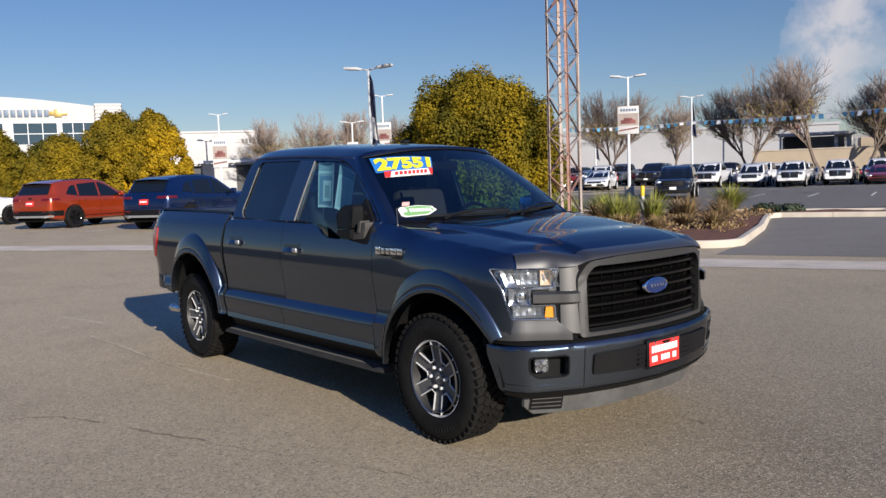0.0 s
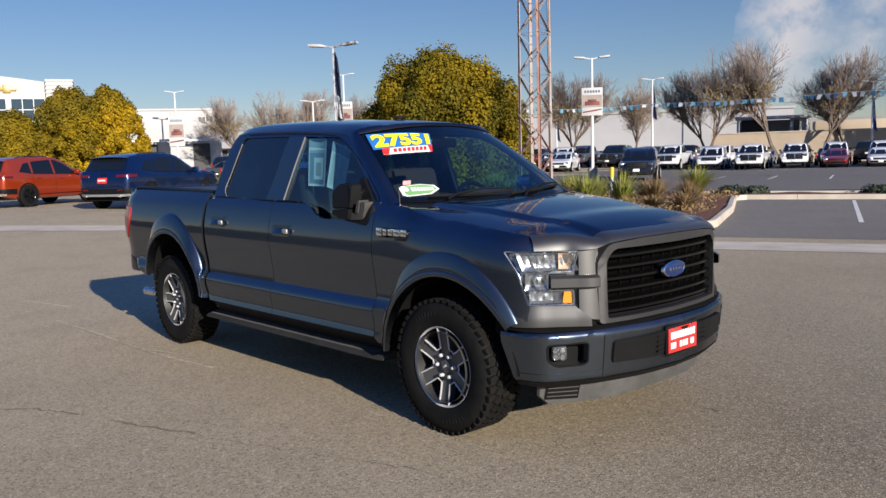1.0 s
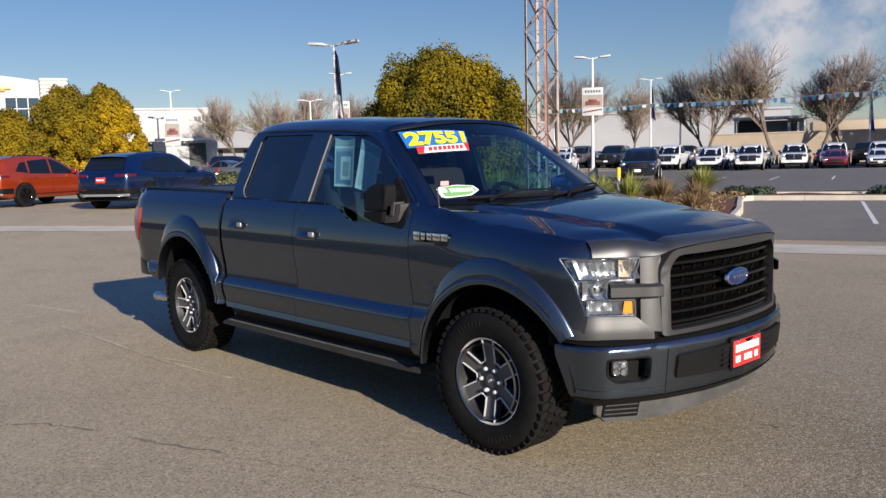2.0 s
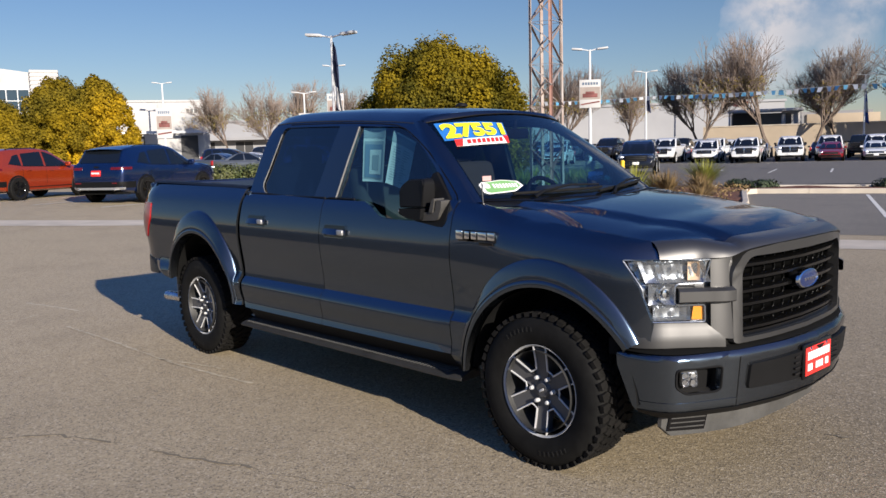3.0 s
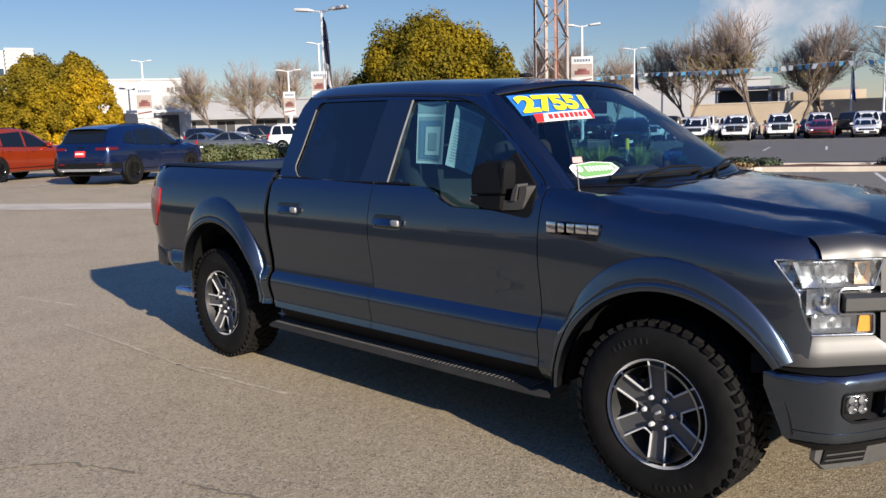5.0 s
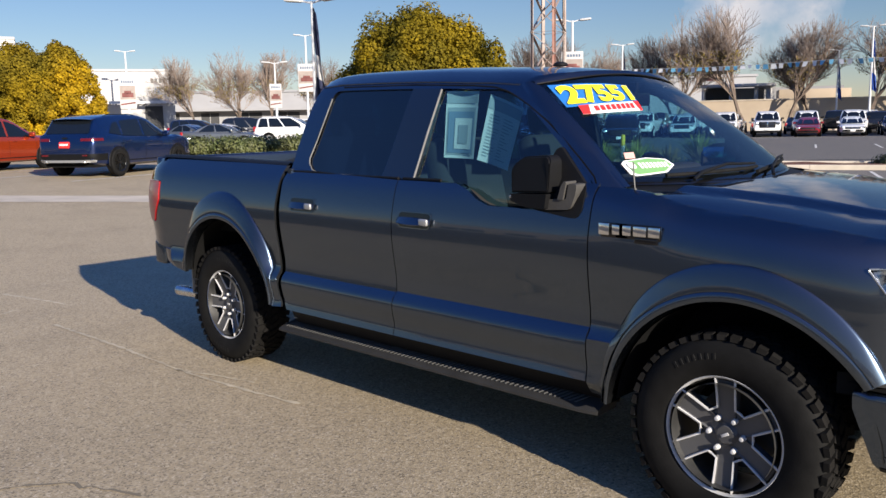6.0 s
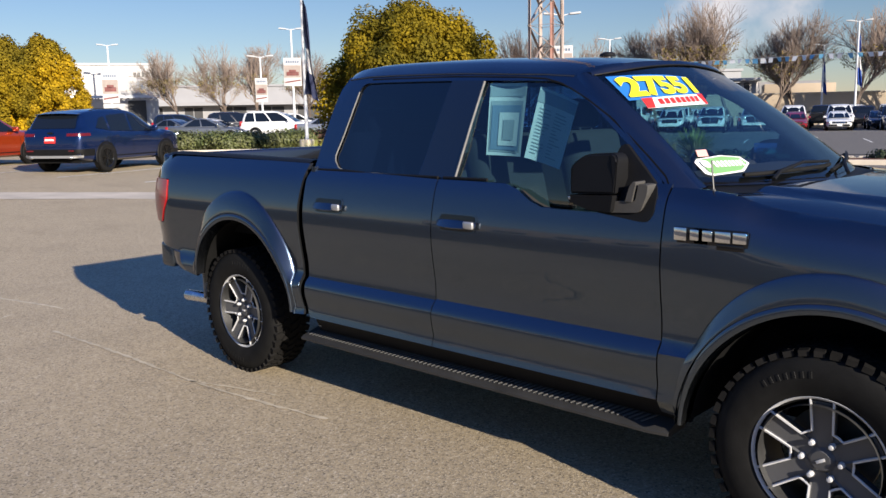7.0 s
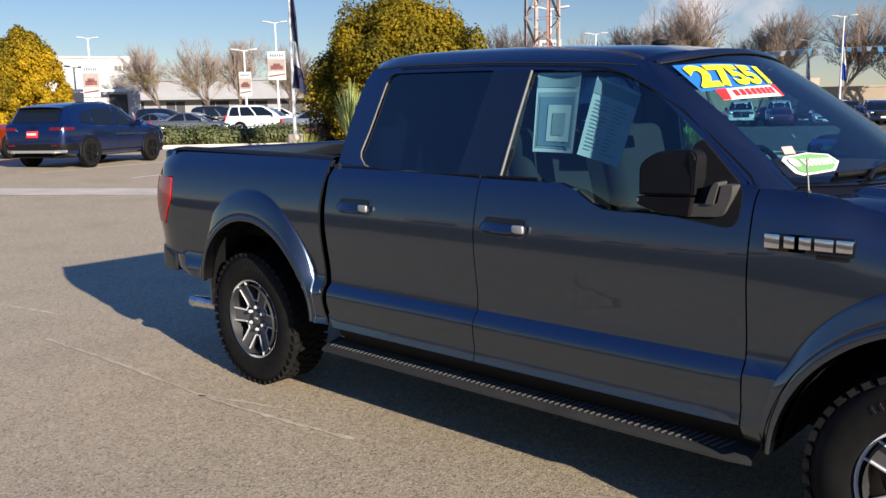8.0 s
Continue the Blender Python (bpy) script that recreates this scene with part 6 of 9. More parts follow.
def kerb_line(name, path, label):
    """A rounded concrete kerb, as one run of separate castings."""
    ob = thing(name, label, "kerb", kind="structure")
    prof = [(-0.08, -0.05), (-0.08, 0.12), (-0.06, 0.15), (0.06, 0.155), (0.085, 0.13), (0.1, 0.0), (0.1, -0.05)]
    pts = [Vector(p) for p in path]
    acc, runs, cur = 0.0, [], [pts[0]]
    for p, q in zip(pts, pts[1:]):
        n = max(1, round((q - p).length / 0.4))
        for k in range(1, n + 1):
            a = p.lerp(q, k / n)
            acc += (a - cur[-1]).length
            cur.append(a)
            if acc > 3.0:
                runs.append(cur)
                d = (a - cur[-2]).normalized()
                cur, acc = [a + d * 0.012], 0.0
    runs.append(cur)
    for run in runs:
        if len(run) < 2:
            continue
        bm = BM()
        rows = []
        for i, p in enumerate(run):
            d = (run[min(i + 1, len(run) - 1)] - run[max(i - 1, 0)])
            d.z = 0
            d.normalize()
            nrm = Vector((d.y, -d.x, 0))
            rows.append([bm.verts.new(p + nrm * o + Vector((0, 0, h))) for o, h in prof])
        for u, v in zip(rows, rows[1:]):
            for k in range(len(prof) - 1):
                bm.faces.new((u[k], u[k + 1], v[k + 1], v[k]))
        bm.faces.new(rows[0])
        bm.faces.new(rows[-1])
        bmesh.ops.recalc_face_normals(bm, faces=bm.faces[:])
        part("kerb_stone", bm, CONCRETE, ob)
    return ob


corner = [(-1.78 + 0.75 * math.sin(radians(a)) + 0.0, 13.1 - 0.75 * math.cos(radians(a))) for a in range(0, 91, 15)]
bed_edge = [(-11.5, 12.35)] + corner + [(-1.3, 17.5), (-1.78, 21.6), (-1.9, 22.7), (-1.6, 23.15), (3, 23.25), (12, 23.5), (30, 24.1)]
kerb_line("kerb", [lot3(*p) for p in bed_edge], "pale concrete kerb round the planting bed")


def bed(name, pts, label):
    bm = panel(pts, lambda a, b: (a, b, ground_z(a, b) + 0.11 + 0.05 * noise.noise((a * 0.8, b * 0.8, 0)) + 0.02 * noise.noise((a * 5, b * 5, 3))), 0.35)
    for f in bm.faces:
        if f.normal.z < 0:
            f.normal_flip()
    solid(name, bm, MULCH, label, "planting bed", kind="structure")


bed("planting_bed", [lot(*p) for p in [(-11.5, 12.4)] + [(u - 0.05, v + 0.03) for u, v in corner] + [(-1.35, 17.5), (-1.82, 21.6), (-1.95, 22.8), (-2.2, 25.4), (-11.5, 25.4)]], "red-brown bark mulch bed with grasses")
bed("verge_bed", [lot(*p) for p in [(-1.85, 22.9), (-1.55, 23.2), (3, 23.3), (12, 23.55), (30, 24.15), (30, 25.6), (-2.1, 25.35)]], "narrow bark mulch strip behind the kerb")
kerb_line("kerb_back", [lot3(*p) for p in ((30, 25.65), (-2.2, 25.45), (-11.5, 25.45))], "pale concrete kerb behind the planting bed")

# darker sealed asphalt of the lot past the bed
bm = sheet_on_ground([lot(-70, 25.6), lot(45, 25.9), lot(45, 100), lot(-70, 100)], 0.004, 4.0)
solid("sealed_lot", bm, ASPHALT_DARK, "darker sealed asphalt of the far lot", "pavement", kind="structure")
bm = sheet_on_ground([lot(-1.1, 11.0), lot(30, 11.0), lot(30, 23.8), lot(12, 23.4), lot(3, 23.15), lot(-1.5, 23.05), lot(-1.8, 22.6), lot(-1.7, 21.6), lot(-1.2, 17.5), lot(-1.05, 13.1)], 0.004, 2.0)
solid("stall_pavement", bm, asphalt_mat("grey_asphalt", (0.13, 0.12, 0.105), (0.165, 0.15, 0.13), 0.4), "grey asphalt parking stalls beside the bed", "pavement", kind="structure")

# band of shade behind the kerb, painted as a dark sheet on the asphalt
bm = sheet_on_ground([lot(-1.6, 27.2), lot(30, 27.0), lot(30, 29.0), lot(4, 29.6), lot(0.5, 29.4), lot(-1.2, 28.4)], 0.008, 1.0)
solid("shade_band", bm, asphalt_mat("shade_band_black", (0.022, 0.022, 0.023), (0.03, 0.03, 0.031), 0.1), "dark sheet painted as a band of shade on the asphalt", "pavement", kind="structure")
# unseen dark sheet added beside the lot to darken the body side's reflections
bm = sheet_on_ground([(-60, -4.85), (45, -4.85), (45, -30), (-60, -30)], 0.006, 3.0)
solid("reflection_lane", bm, REFLECTED_DARK, "unseen dark ground sheet added to darken the pickup's reflections", "pavement", kind="structure")

# stall lines
def stall_line(u0, v0, u1, v1, w=0.10, lift=0.008):
    d = Vector((u1 - u0, v1 - v0)).normalized()
    n = Vector((-d.y, d.x)) * w / 2
    pts = [lot(u0 + n.x, v0 + n.y), lot(u1 + n.x, v1 + n.y), lot(u1 - n.x, v1 - n.y), lot(u0 - n.x, v0 - n.y)]
    bm = sheet_on_ground(pts, lift, 1.0)
    solid("stall_line", bm, LINE_PAINT, "worn white parking stall line", "road marking", "stall lines", "structure")


for u in (1.78, 4.6, 7.4, 10.2):
    stall_line(u, 14.6, u - 0.25, 22.5)
for u in (-28.6, -25.9, -23.2, -20.4, -17.6, -14.8, -12.0):
    stall_line(u, 11.9, u + 0.2, 17.2, lift=0.006)
for u in (-8.5, -5.6, -2.7, 0.2, 3.1, 6.0, 8.9):
    stall_line(u, 41.0, u, 46.5, lift=0.009)

# a weathered crack and a few scuffs in the asphalt
def crack(pts, w, seed, label, material=None, name="pavement_crack", lift=0.0042):
    rnd = random.Random(seed)
    line = []
    for p, q in zip(pts, pts[1:]):
        p, q = Vector(p), Vector(q)
        n = max(2, int((q - p).length / 0.05))
        for k in range(n):
            a = p.lerp(q, k / n)
            j = 0.006 if material else 0.018
            line.append(a + Vector((rnd.uniform(-j, j), rnd.uniform(-j, j))))
    bm = BM()
    rows = []
    for i, a in enumerate(line):
        d = (line[min(i + 1, len(line) - 1)] - line[max(i - 1, 0)]).normalized()
        k = w * rnd.uniform(0.15, 1.0)
        n = Vector((-d.y, d.x)) * k
        rows.append([bm.verts.new((a.x + n.x, a.y + n.y, lift)), bm.verts.new((a.x - n.x, a.y - n.y, lift))])
    for u, v in zip(rows, rows[1:]):
        bm.faces.new((u[0], v[0], v[1], u[1]))
    bmesh.ops.recalc_face_normals(bm, faces=bm.faces[:])
    if bm.faces[0].normal.z < 0:
        bmesh.ops.reverse_faces(bm, faces=bm.faces[:])
    solid(name, bm, material or mat("crack_dirt", (0.17, 0.145, 0.105), 0.95), label, "scuff" if material else "crack", kind="structure")


crack([(-2.66, -2.85), (-2.51, -2.59), (-2.21, -2.43), (-1.99, -2.35)], 0.012, 1, "fine weathered crack in the asphalt")
crack([(-1.8, -2.28), (-1.47, -2.17), (-1.04, -1.98)], 0.012, 2, "fine weathered crack in the asphalt")
crack([(-0.95, -1.98), (-0.58, -1.84), (-0.14, -1.66), (0.15, -1.53), (0.43, -1.44)], 0.004, 4, "hair-thin weathered crack in the asphalt")
SCUFF = mat("pale_scuff", (0.455, 0.39, 0.285), 0.9, var=0.3, scale=9)
for k, (pts, w) in enumerate((([(-5.79, -1.32), (-4.84, -1.28), (-3.94, -1.28), (-3.53, -1.27), (-3.0, -1.22), (-2.49, -1.15)], 0.022), ([(-3.92, -1.36), (-3.69, -1.26), (-3.36, -1.16), (-3.04, -1.09)], 0.012), ([(-7.59, -1.14), (-6.98, -1.0), (-6.49, -0.91)], 0.025), ([(-6.55, -1.66), (-6.58, -1.45), (-6.7, -1.27)], 0.018))):
    crack(pts, w, 20 + k, "pale scuff mark scraped across the asphalt", SCUFF, "scuff_mark")
crack([lot(-0.75, 15.26), lot(-0.55, 15.2), lot(-0.38, 15.35)], 0.012, 31, "pale scuff mark on the stall asphalt", SCUFF, "scuff_mark", 0.010)
crack([lot(-0.9, 16.4), lot(-0.6, 16.5), lot(-0.3, 16.45)], 0.010, 32, "pale scuff mark on the stall asphalt", SCUFF, "scuff_mark", 0.010)
crack([(0.87, 0.47), (0.95, 0.5), (1.03, 0.49)], 0.014, 3, "short dark gouge in the asphalt")

# ---- buildings ----


def window_block(parent, origin, yaw, x, z, w, h, material=WIN_GLASS, trim=POLE_WHITE, name="window", deep=0.12, rows=1, cols=1):
    """A framed opening on the face y = 0 of a building-local frame; panes sit back in it."""
    m = Matrix.Translation(origin) @ pose(0, 0, 0, 0, 0, yaw)
    bm = BM()
    box(bm, (x, 0.03, z), (w, 0.05, h))
    bmesh.ops.transform(bm, matrix=m, verts=bm.verts[:])
    win = part(name, bm, DARK_OPEN, parent)
    bars = []
    for cx, cz, sx, sz in ((x, z + h / 2, w + 0.16, 0.08), (x, z - h / 2, w + 0.16, 0.08), (x - w / 2, z, 0.08, h), (x + w / 2, z, 0.08, h)):
        bars.append(((cx, -0.04, cz), (sx, 0.12, sz)))
    for k in range(1, cols):
        bars.append(((x - w / 2 + w * k / cols, -0.03, z), (0.09, 0.08, h - 0.08)))
    for k in range(1, rows):
        bars.append(((x, -0.025, z - h / 2 + h * k / rows), (w - 0.08, 0.07, 0.09)))
    for c, sz in bars:
        bm = BM()
        box(bm, c, sz)
        bmesh.ops.transform(bm, matrix=m, verts=bm.verts[:])
        part("frame_bar", bm, trim, win)
    for i in range(cols):
        for j in range(rows):
            bm = BM()
            box(bm, (x - w / 2 + w * (i + 0.5) / cols, -0.012, z - h / 2 + h * (j + 0.5) / rows), (w / cols - 0.05, 0.02, h / rows - 0.05))
            bmesh.ops.transform(bm, matrix=m, verts=bm.verts[:])
            part("pane", bm, material, win)
    return win


def facing(x, y):
    """Yaw that turns a building's front (its -y side) towards the lot."""
    return math.degrees(math.atan2(y + 4, x - 3)) + 90 - 180 + 0


def local(origin, yaw):
    return Matrix.Translation(origin) @ pose(0, 0, 0, 0, 0, yaw)


def lbox(parent, name, m, c, s, material, bevel=0.0, label=""):
    bm = BM()
    box(bm, c, s, bevel)
    bmesh.ops.transform(bm, matrix=m, verts=bm.verts[:])
    return part(name, bm, material, parent, label)


# white dealership with a curved parapet and ribbed corner tower
o, yw = (-110.5, 32.4, 0.2), 70.0
dealer = thing("dealership_building", "white dealership with curved parapet and ribbed corner tower", "building")
m = local(o, yw)
bm = BM()
top = [(x, 12.2 + 1.4 * math.cos((x + 15) / 14.6 * 1.5)) for x in np.linspace(-29, -0.4, 20)]
extrude_poly(bm, [(-29, 0), (-0.4, 0)] + top[::-1], lambda u, v, d: m @ Vector((u, d, v)), 0.0, 12.0)
part("front_wall", bm, WHITE_WALL, dealer)
lbox(dealer, "corner_tower", m, (1.2, 2.0, 6.25), (3.2, 6.0, 12.5), WHITE_WALL, 0.15)
for k in range(9):
    lbox(dealer, "tower_rib", m, (1.2, 1.96, 8.4 + 0.5 * k), (3.3, 6.08, 0.34), WHITE_WALL, 0.04)
for x, w in ((-14.0, 5.2), (-7.7, 5.2), (-2.6, 3.9)):
    window_block(dealer, o, yw, x, 8.8, w, 2.8, cols=3, rows=2)
bm = BM()
for k in range(9):
    bm = BM()
    box(bm, (-12.5 + k * 0.78, -0.08, 11.4), (0.56, 0.16, 0.9), 0.02)
    bmesh.ops.transform(bm, matrix=m, verts=bm.verts[:])
    part("sign_bar", bm, SIGN_BLUE, dealer, "grey plain bar in place of a sign letter")
for x in (-4.9, -14.0):
    bm = BM()
    box(bm, (x, -0.1, 11.4), (2.2, 0.2, 0.5), 0.05)
    box(bm, (x, -0.12, 11.4), (0.9, 0.22, 1.0), 0.05)
    bmesh.ops.transform(bm, matrix=m, verts=bm.verts[:])
    part("sign_emblem", bm, BRONZE, dealer, "plain gold emblem")

# low white service building with a slatted awning
o, yw = (-88.5, 42.3, 0.25), 64.0
svc = thing("service_building", "low white rendered building with slatted awning and dark doors", "building")
m = local(o, yw)
lbox(svc, "wall", m, (-4.8, 5.0, 3.8), (13.4, 10.0, 7.6), WHITE_WALL, 0.05)
lbox(svc, "wall_panel", m, (-1.2, -0.03, 5.7), (5.0, 0.16, 3.6), WHITE_WALL, 0.02)
lbox(svc, "wall_panel", m, (-7.4, -0.03, 5.7), (5.0, 0.16, 3.6), WHITE_WALL, 0.02)
lbox(svc, "parapet", m, (-4.8, 5.0, 7.65), (13.7, 10.3, 0.25), WHITE_WALL, 0.05)
for x, w in ((-0.4, 1.9), (-7.4, 4.2)):
    lbox(svc, "door_opening", m, (x, -0.02, 1.9), (w, 0.14, 3.6), DARK_OPEN)
lbox(svc, "awning_beam", m, (-4.8, -1.6, 4.1), (14.4, 0.18, 0.28), POLE_WHITE)
for k in range(24):
    lbox(svc, "awning_slat", m, (-11.5 + k * 0.6, -0.8, 4.02), (0.12, 1.6, 0.16), STEEL)
for k in range(4):
    lbox(svc, "sign_bar", m, (-0.4 + k * 0.42, -0.13, 6.5), (0.3, 0.06, 0.5), STEEL)

# far pale commercial buildings
def far_block(name, c, yaw, size, material, label, doors=0, band=False, seed=0):
    rnd = random.Random(seed)
    b = thing(name, label, "building")
    m = local((*c, 0.2), yaw)
    lbox(b, "wall", m, (0, size[1] / 2, size[2] / 2), size, material)
    lbox(b, "parapet", m, (0, size[1] / 2, size[2] + 0.1), (size[0] + 0.4, size[1] + 0.4, 0.3), material)
    if band:
        lbox(b, "canopy", m, (0, -1.0, size[2] * 0.60), (size[0] * 0.96, 2.4, 0.5), material)
    for k in range(doors):
        x = -size[0] / 2 + (k + 0.5) * size[0] / doors
        w = size[0] / doors * rnd.uniform(0.45, 0.75)
        window_block(b, (*c, 0.2), yaw, x, size[2] * 0.30, w, size[2] * 0.46, DARK_OPEN, GREY_WALL, cols=2)
    return b


far_block("showroom", (-112, 66, ), 55, (46, 14, 6.4), PALE_WALL, "long white showroom with dark glazed fronts", 8, True, 2)
far_block("showroom", (-92, 96), 45, (30, 12, 5.4), PALE_WALL, "white showroom with dark glazed fronts", 5, True, 4)
far_block("warehouse", (-66, 92), 37, (46, 16, 6.6), GREY_WALL, "long pale grey windowless warehouse", 0)
far_block("warehouse", (-140, 90), 56, (70, 16, 7.5), GREY_WALL, "pale grey warehouse in the distance", 0)
can = thing("canopy_building", "pale building with a flat white canopy on posts", "building")
m = local((-39.5, 92.0, 0), 24)
lbox(can, "wall", m, (0.0, 4.0, 2.4), (15, 6, 4.8), PALE_WALL)
lbox(can, "canopy_roof", m, (-3.7, -0.2, 5.05), (8.2, 3.4, 0.32), WHITE_WALL, 0.04)
lbox(can, "opening", m, (-6.0, 0.96, 4.0), (2.6, 0.2, 1.8), DARK_OPEN)
lbox(can, "wall_panel", m, (4.5, 0.9, 3.7), (7.5, 0.3, 1.6), TAN_WALL, 0.03)
lbox(can, "stair_tower", m, (-1.0, 0.0, 2.6), (1.9, 2.4, 5.2), WHITE_WALL, 0.04)
lbox(can, "doorway", m, (-1.2, -1.23, 3.9), (0.6, 0.12, 1.5), DARK_OPEN)
lbox(can, "sign_board", m, (-6.6, 3.0, 6.1), (1.7, 0.3, 0.6), BANNER_RED)
for x in (-7.5, -4.5, 0.1):
    lbox(can, "post", m, (x, -1.6, 2.45), (0.22, 0.22, 4.9), WHITE_WALL)
wb = thing("boundary_wall", "tan rendered boundary wall behind the cars", "wall", kind="structure")
m = local((-36.5, 84.5, 0), 22)
lbox(wb, "wall", m, (10, 0, 1.6), (39, 0.3, 3.2), TAN_WALL)
lbox(wb, "coping", m, (10, 0, 3.26), (39, 0.45, 0.12), CONCRETE)
# plain low buildings behind the camera close the lot
far_block("office_building", (48, -62), 215, (60, 14, 6.5), WHITE_WALL, "long white office building across the street", 9, False, 7)
far_block("office_building", (-40, -70), 150, (44, 14, 6.0), TAN_WALL, "tan office building across the street", 7, False, 8)

# ---- parked vehicles ----
PAINTS = {
    "blue": mat("deep_blue_paint", (0.004, 0.017, 0.075), 0.25, 0.6, 1.0, var=0.05),
    "orange": mat("burnt_orange_paint", (0.36, 0.042, 0.010), 0.25, 0.5, 1.0, var=0.05),
    "white": mat("white_paint", (0.75, 0.75, 0.74), 0.3, 0.0, 1.0, var=0.03),
    "black": mat("black_paint", (0.012, 0.012, 0.014), 0.25, 0.2, 1.0, var=0.1),
    "grey": mat("mid_grey_paint", (0.14, 0.15, 0.16), 0.3, 0.6, 1.0, var=0.05),
    "silver": mat("silver_paint", (0.45, 0.46, 0.47), 0.3, 0.7, 1.0, var=0.05),
    "red": mat("dark_red_paint", (0.25, 0.012, 0.016), 0.3, 0.3, 1.0, var=0.05),
    "navy": mat("navy_paint", (0.01, 0.018, 0.05), 0.3, 0.4, 1.0, var=0.05),
}
KINDS = {
    # length, width, height, wheelbase, wheel radius, stations of (x, bottom, top, half-width share), cabin plan
    "suv": dict(L=5.0, W=2.0, H=1.80, wb=2.95, r=0.38, belt=1.12,
                st=[(-2.5, 0.55, 0.9, 0.84), (-2.46, 0.42, 1.08, 0.92), (-2.3, 0.36, 1.14, 0.97), (-1.6, 0.30, 1.14, 1.0), (0.6, 0.28, 1.12, 0.99), (1.2, 0.30, 1.12, 1.0), (1.9, 0.32, 1.08, 0.97), (2.25, 0.34, 1.03, 0.93), (2.42, 0.38, 0.92, 0.88), (2.5, 0.48, 0.70, 0.82)],
                cab=[(1.12, -2.38, 1.05, 0.93), (1.35, -2.32, 0.72, 0.88), (1.58, -2.24, 0.32, 0.82), (1.73, -2.12, -0.02, 0.77), (1.80, -1.9, -0.4, 0.66)]),
    "pickup": dict(L=5.8, W=2.03, H=1.93, wb=3.6, r=0.41, belt=1.28,
                   st=[(-2.9, 0.6, 1.28, 0.92), (-2.86, 0.55, 1.32, 0.96), (-1.9, 0.42, 1.32, 1.0), (-0.7, 0.40, 1.30, 0.99), (0.9, 0.40, 1.28, 0.99), (1.6, 0.42, 1.26, 1.0), (2.2, 0.42, 1.22, 0.98), (2.6, 0.44, 1.16, 0.94), (2.8, 0.46, 1.05, 0.90), (2.9, 0.50, 0.80, 0.86)],
                   cab=[(1.28, -1.15, 1.25, 0.90), (1.48, -1.12, 0.95, 0.86), (1.70, -1.05, 0.60, 0.80), (1.86, -0.95, 0.35, 0.75), (1.93, -0.7, 0.0, 0.64)]),
    "sedan": dict(L=4.65, W=1.80, H=1.42, wb=2.70, r=0.33, belt=0.92,
                  st=[(-2.32, 0.45, 0.85, 0.78), (-2.28, 0.35, 0.98, 0.86), (-1.9, 0.28, 1.0, 0.95), (-1.2, 0.24, 0.96, 1.0), (0.6, 0.22, 0.92, 0.99), (1.2, 0.24, 0.88, 1.0), (1.8, 0.26, 0.80, 0.95), (2.15, 0.28, 0.70, 0.86), (2.32, 0.36, 0.56, 0.74)],
                  cab=[(0.92, -1.75, 1.10, 0.88), (1.08, -1.42, 0.72, 0.83), (1.25, -1.05, 0.30, 0.76), (1.36, -0.78, 0.0, 0.70), (1.42, -0.5, -0.3, 0.60)]),
}
WHEEL_CACHE = {}


def car_wheel_parts(r, bright):
    key = (r, bright)
    if key not in WHEEL_CACHE:
        w = BM()
        lathe(w, [(r * 0.62, 0.09), (r * 0.70, 0.11), (r * 0.90, 0.11), (r * 0.985, 0.085), (r, 0.04), (r, -0.06), (r * 0.97, -0.1), (r * 0.6, -0.1)], (0, 0, 0), "y", 28)
        t = to_mesh(w, "tyre", RUBBER)
        w = BM()
        lathe(w, [(0.0, 0.02), (r * 0.62, 0.03)], (0, 0, 0), "y", 20)
        d = to_mesh(w, "wheel", DARK_OPEN)
        w = BM()
        for k in range(5):
            for e in (-7, 7):
                a = radians(72 * k + e)
                tube(w, [(0.05 * math.cos(a), 0.075, 0.05 * math.sin(a)), (r * 0.66 * math.cos(a + e * 0.006), 0.095, r * 0.66 * math.sin(a + e * 0.006))], r * 0.045, 4)
        lathe(w, [(r * 0.60, 0.08), (r * 0.66, 0.105), (r * 0.70, 0.11)], (0, 0, 0), "y", 24)
        lathe(w, [(0.0, 0.095), (r * 0.14, 0.09), (r * 0.16, 0.06)], (0, 0, 0), "y", 10)
        s = to_mesh(w, "rim", RIM_BRIGHT if bright else GLOSS_BLACK)
        WHEEL_CACHE[key] = (t, d, s)
    return WHEEL_CACHE[key]


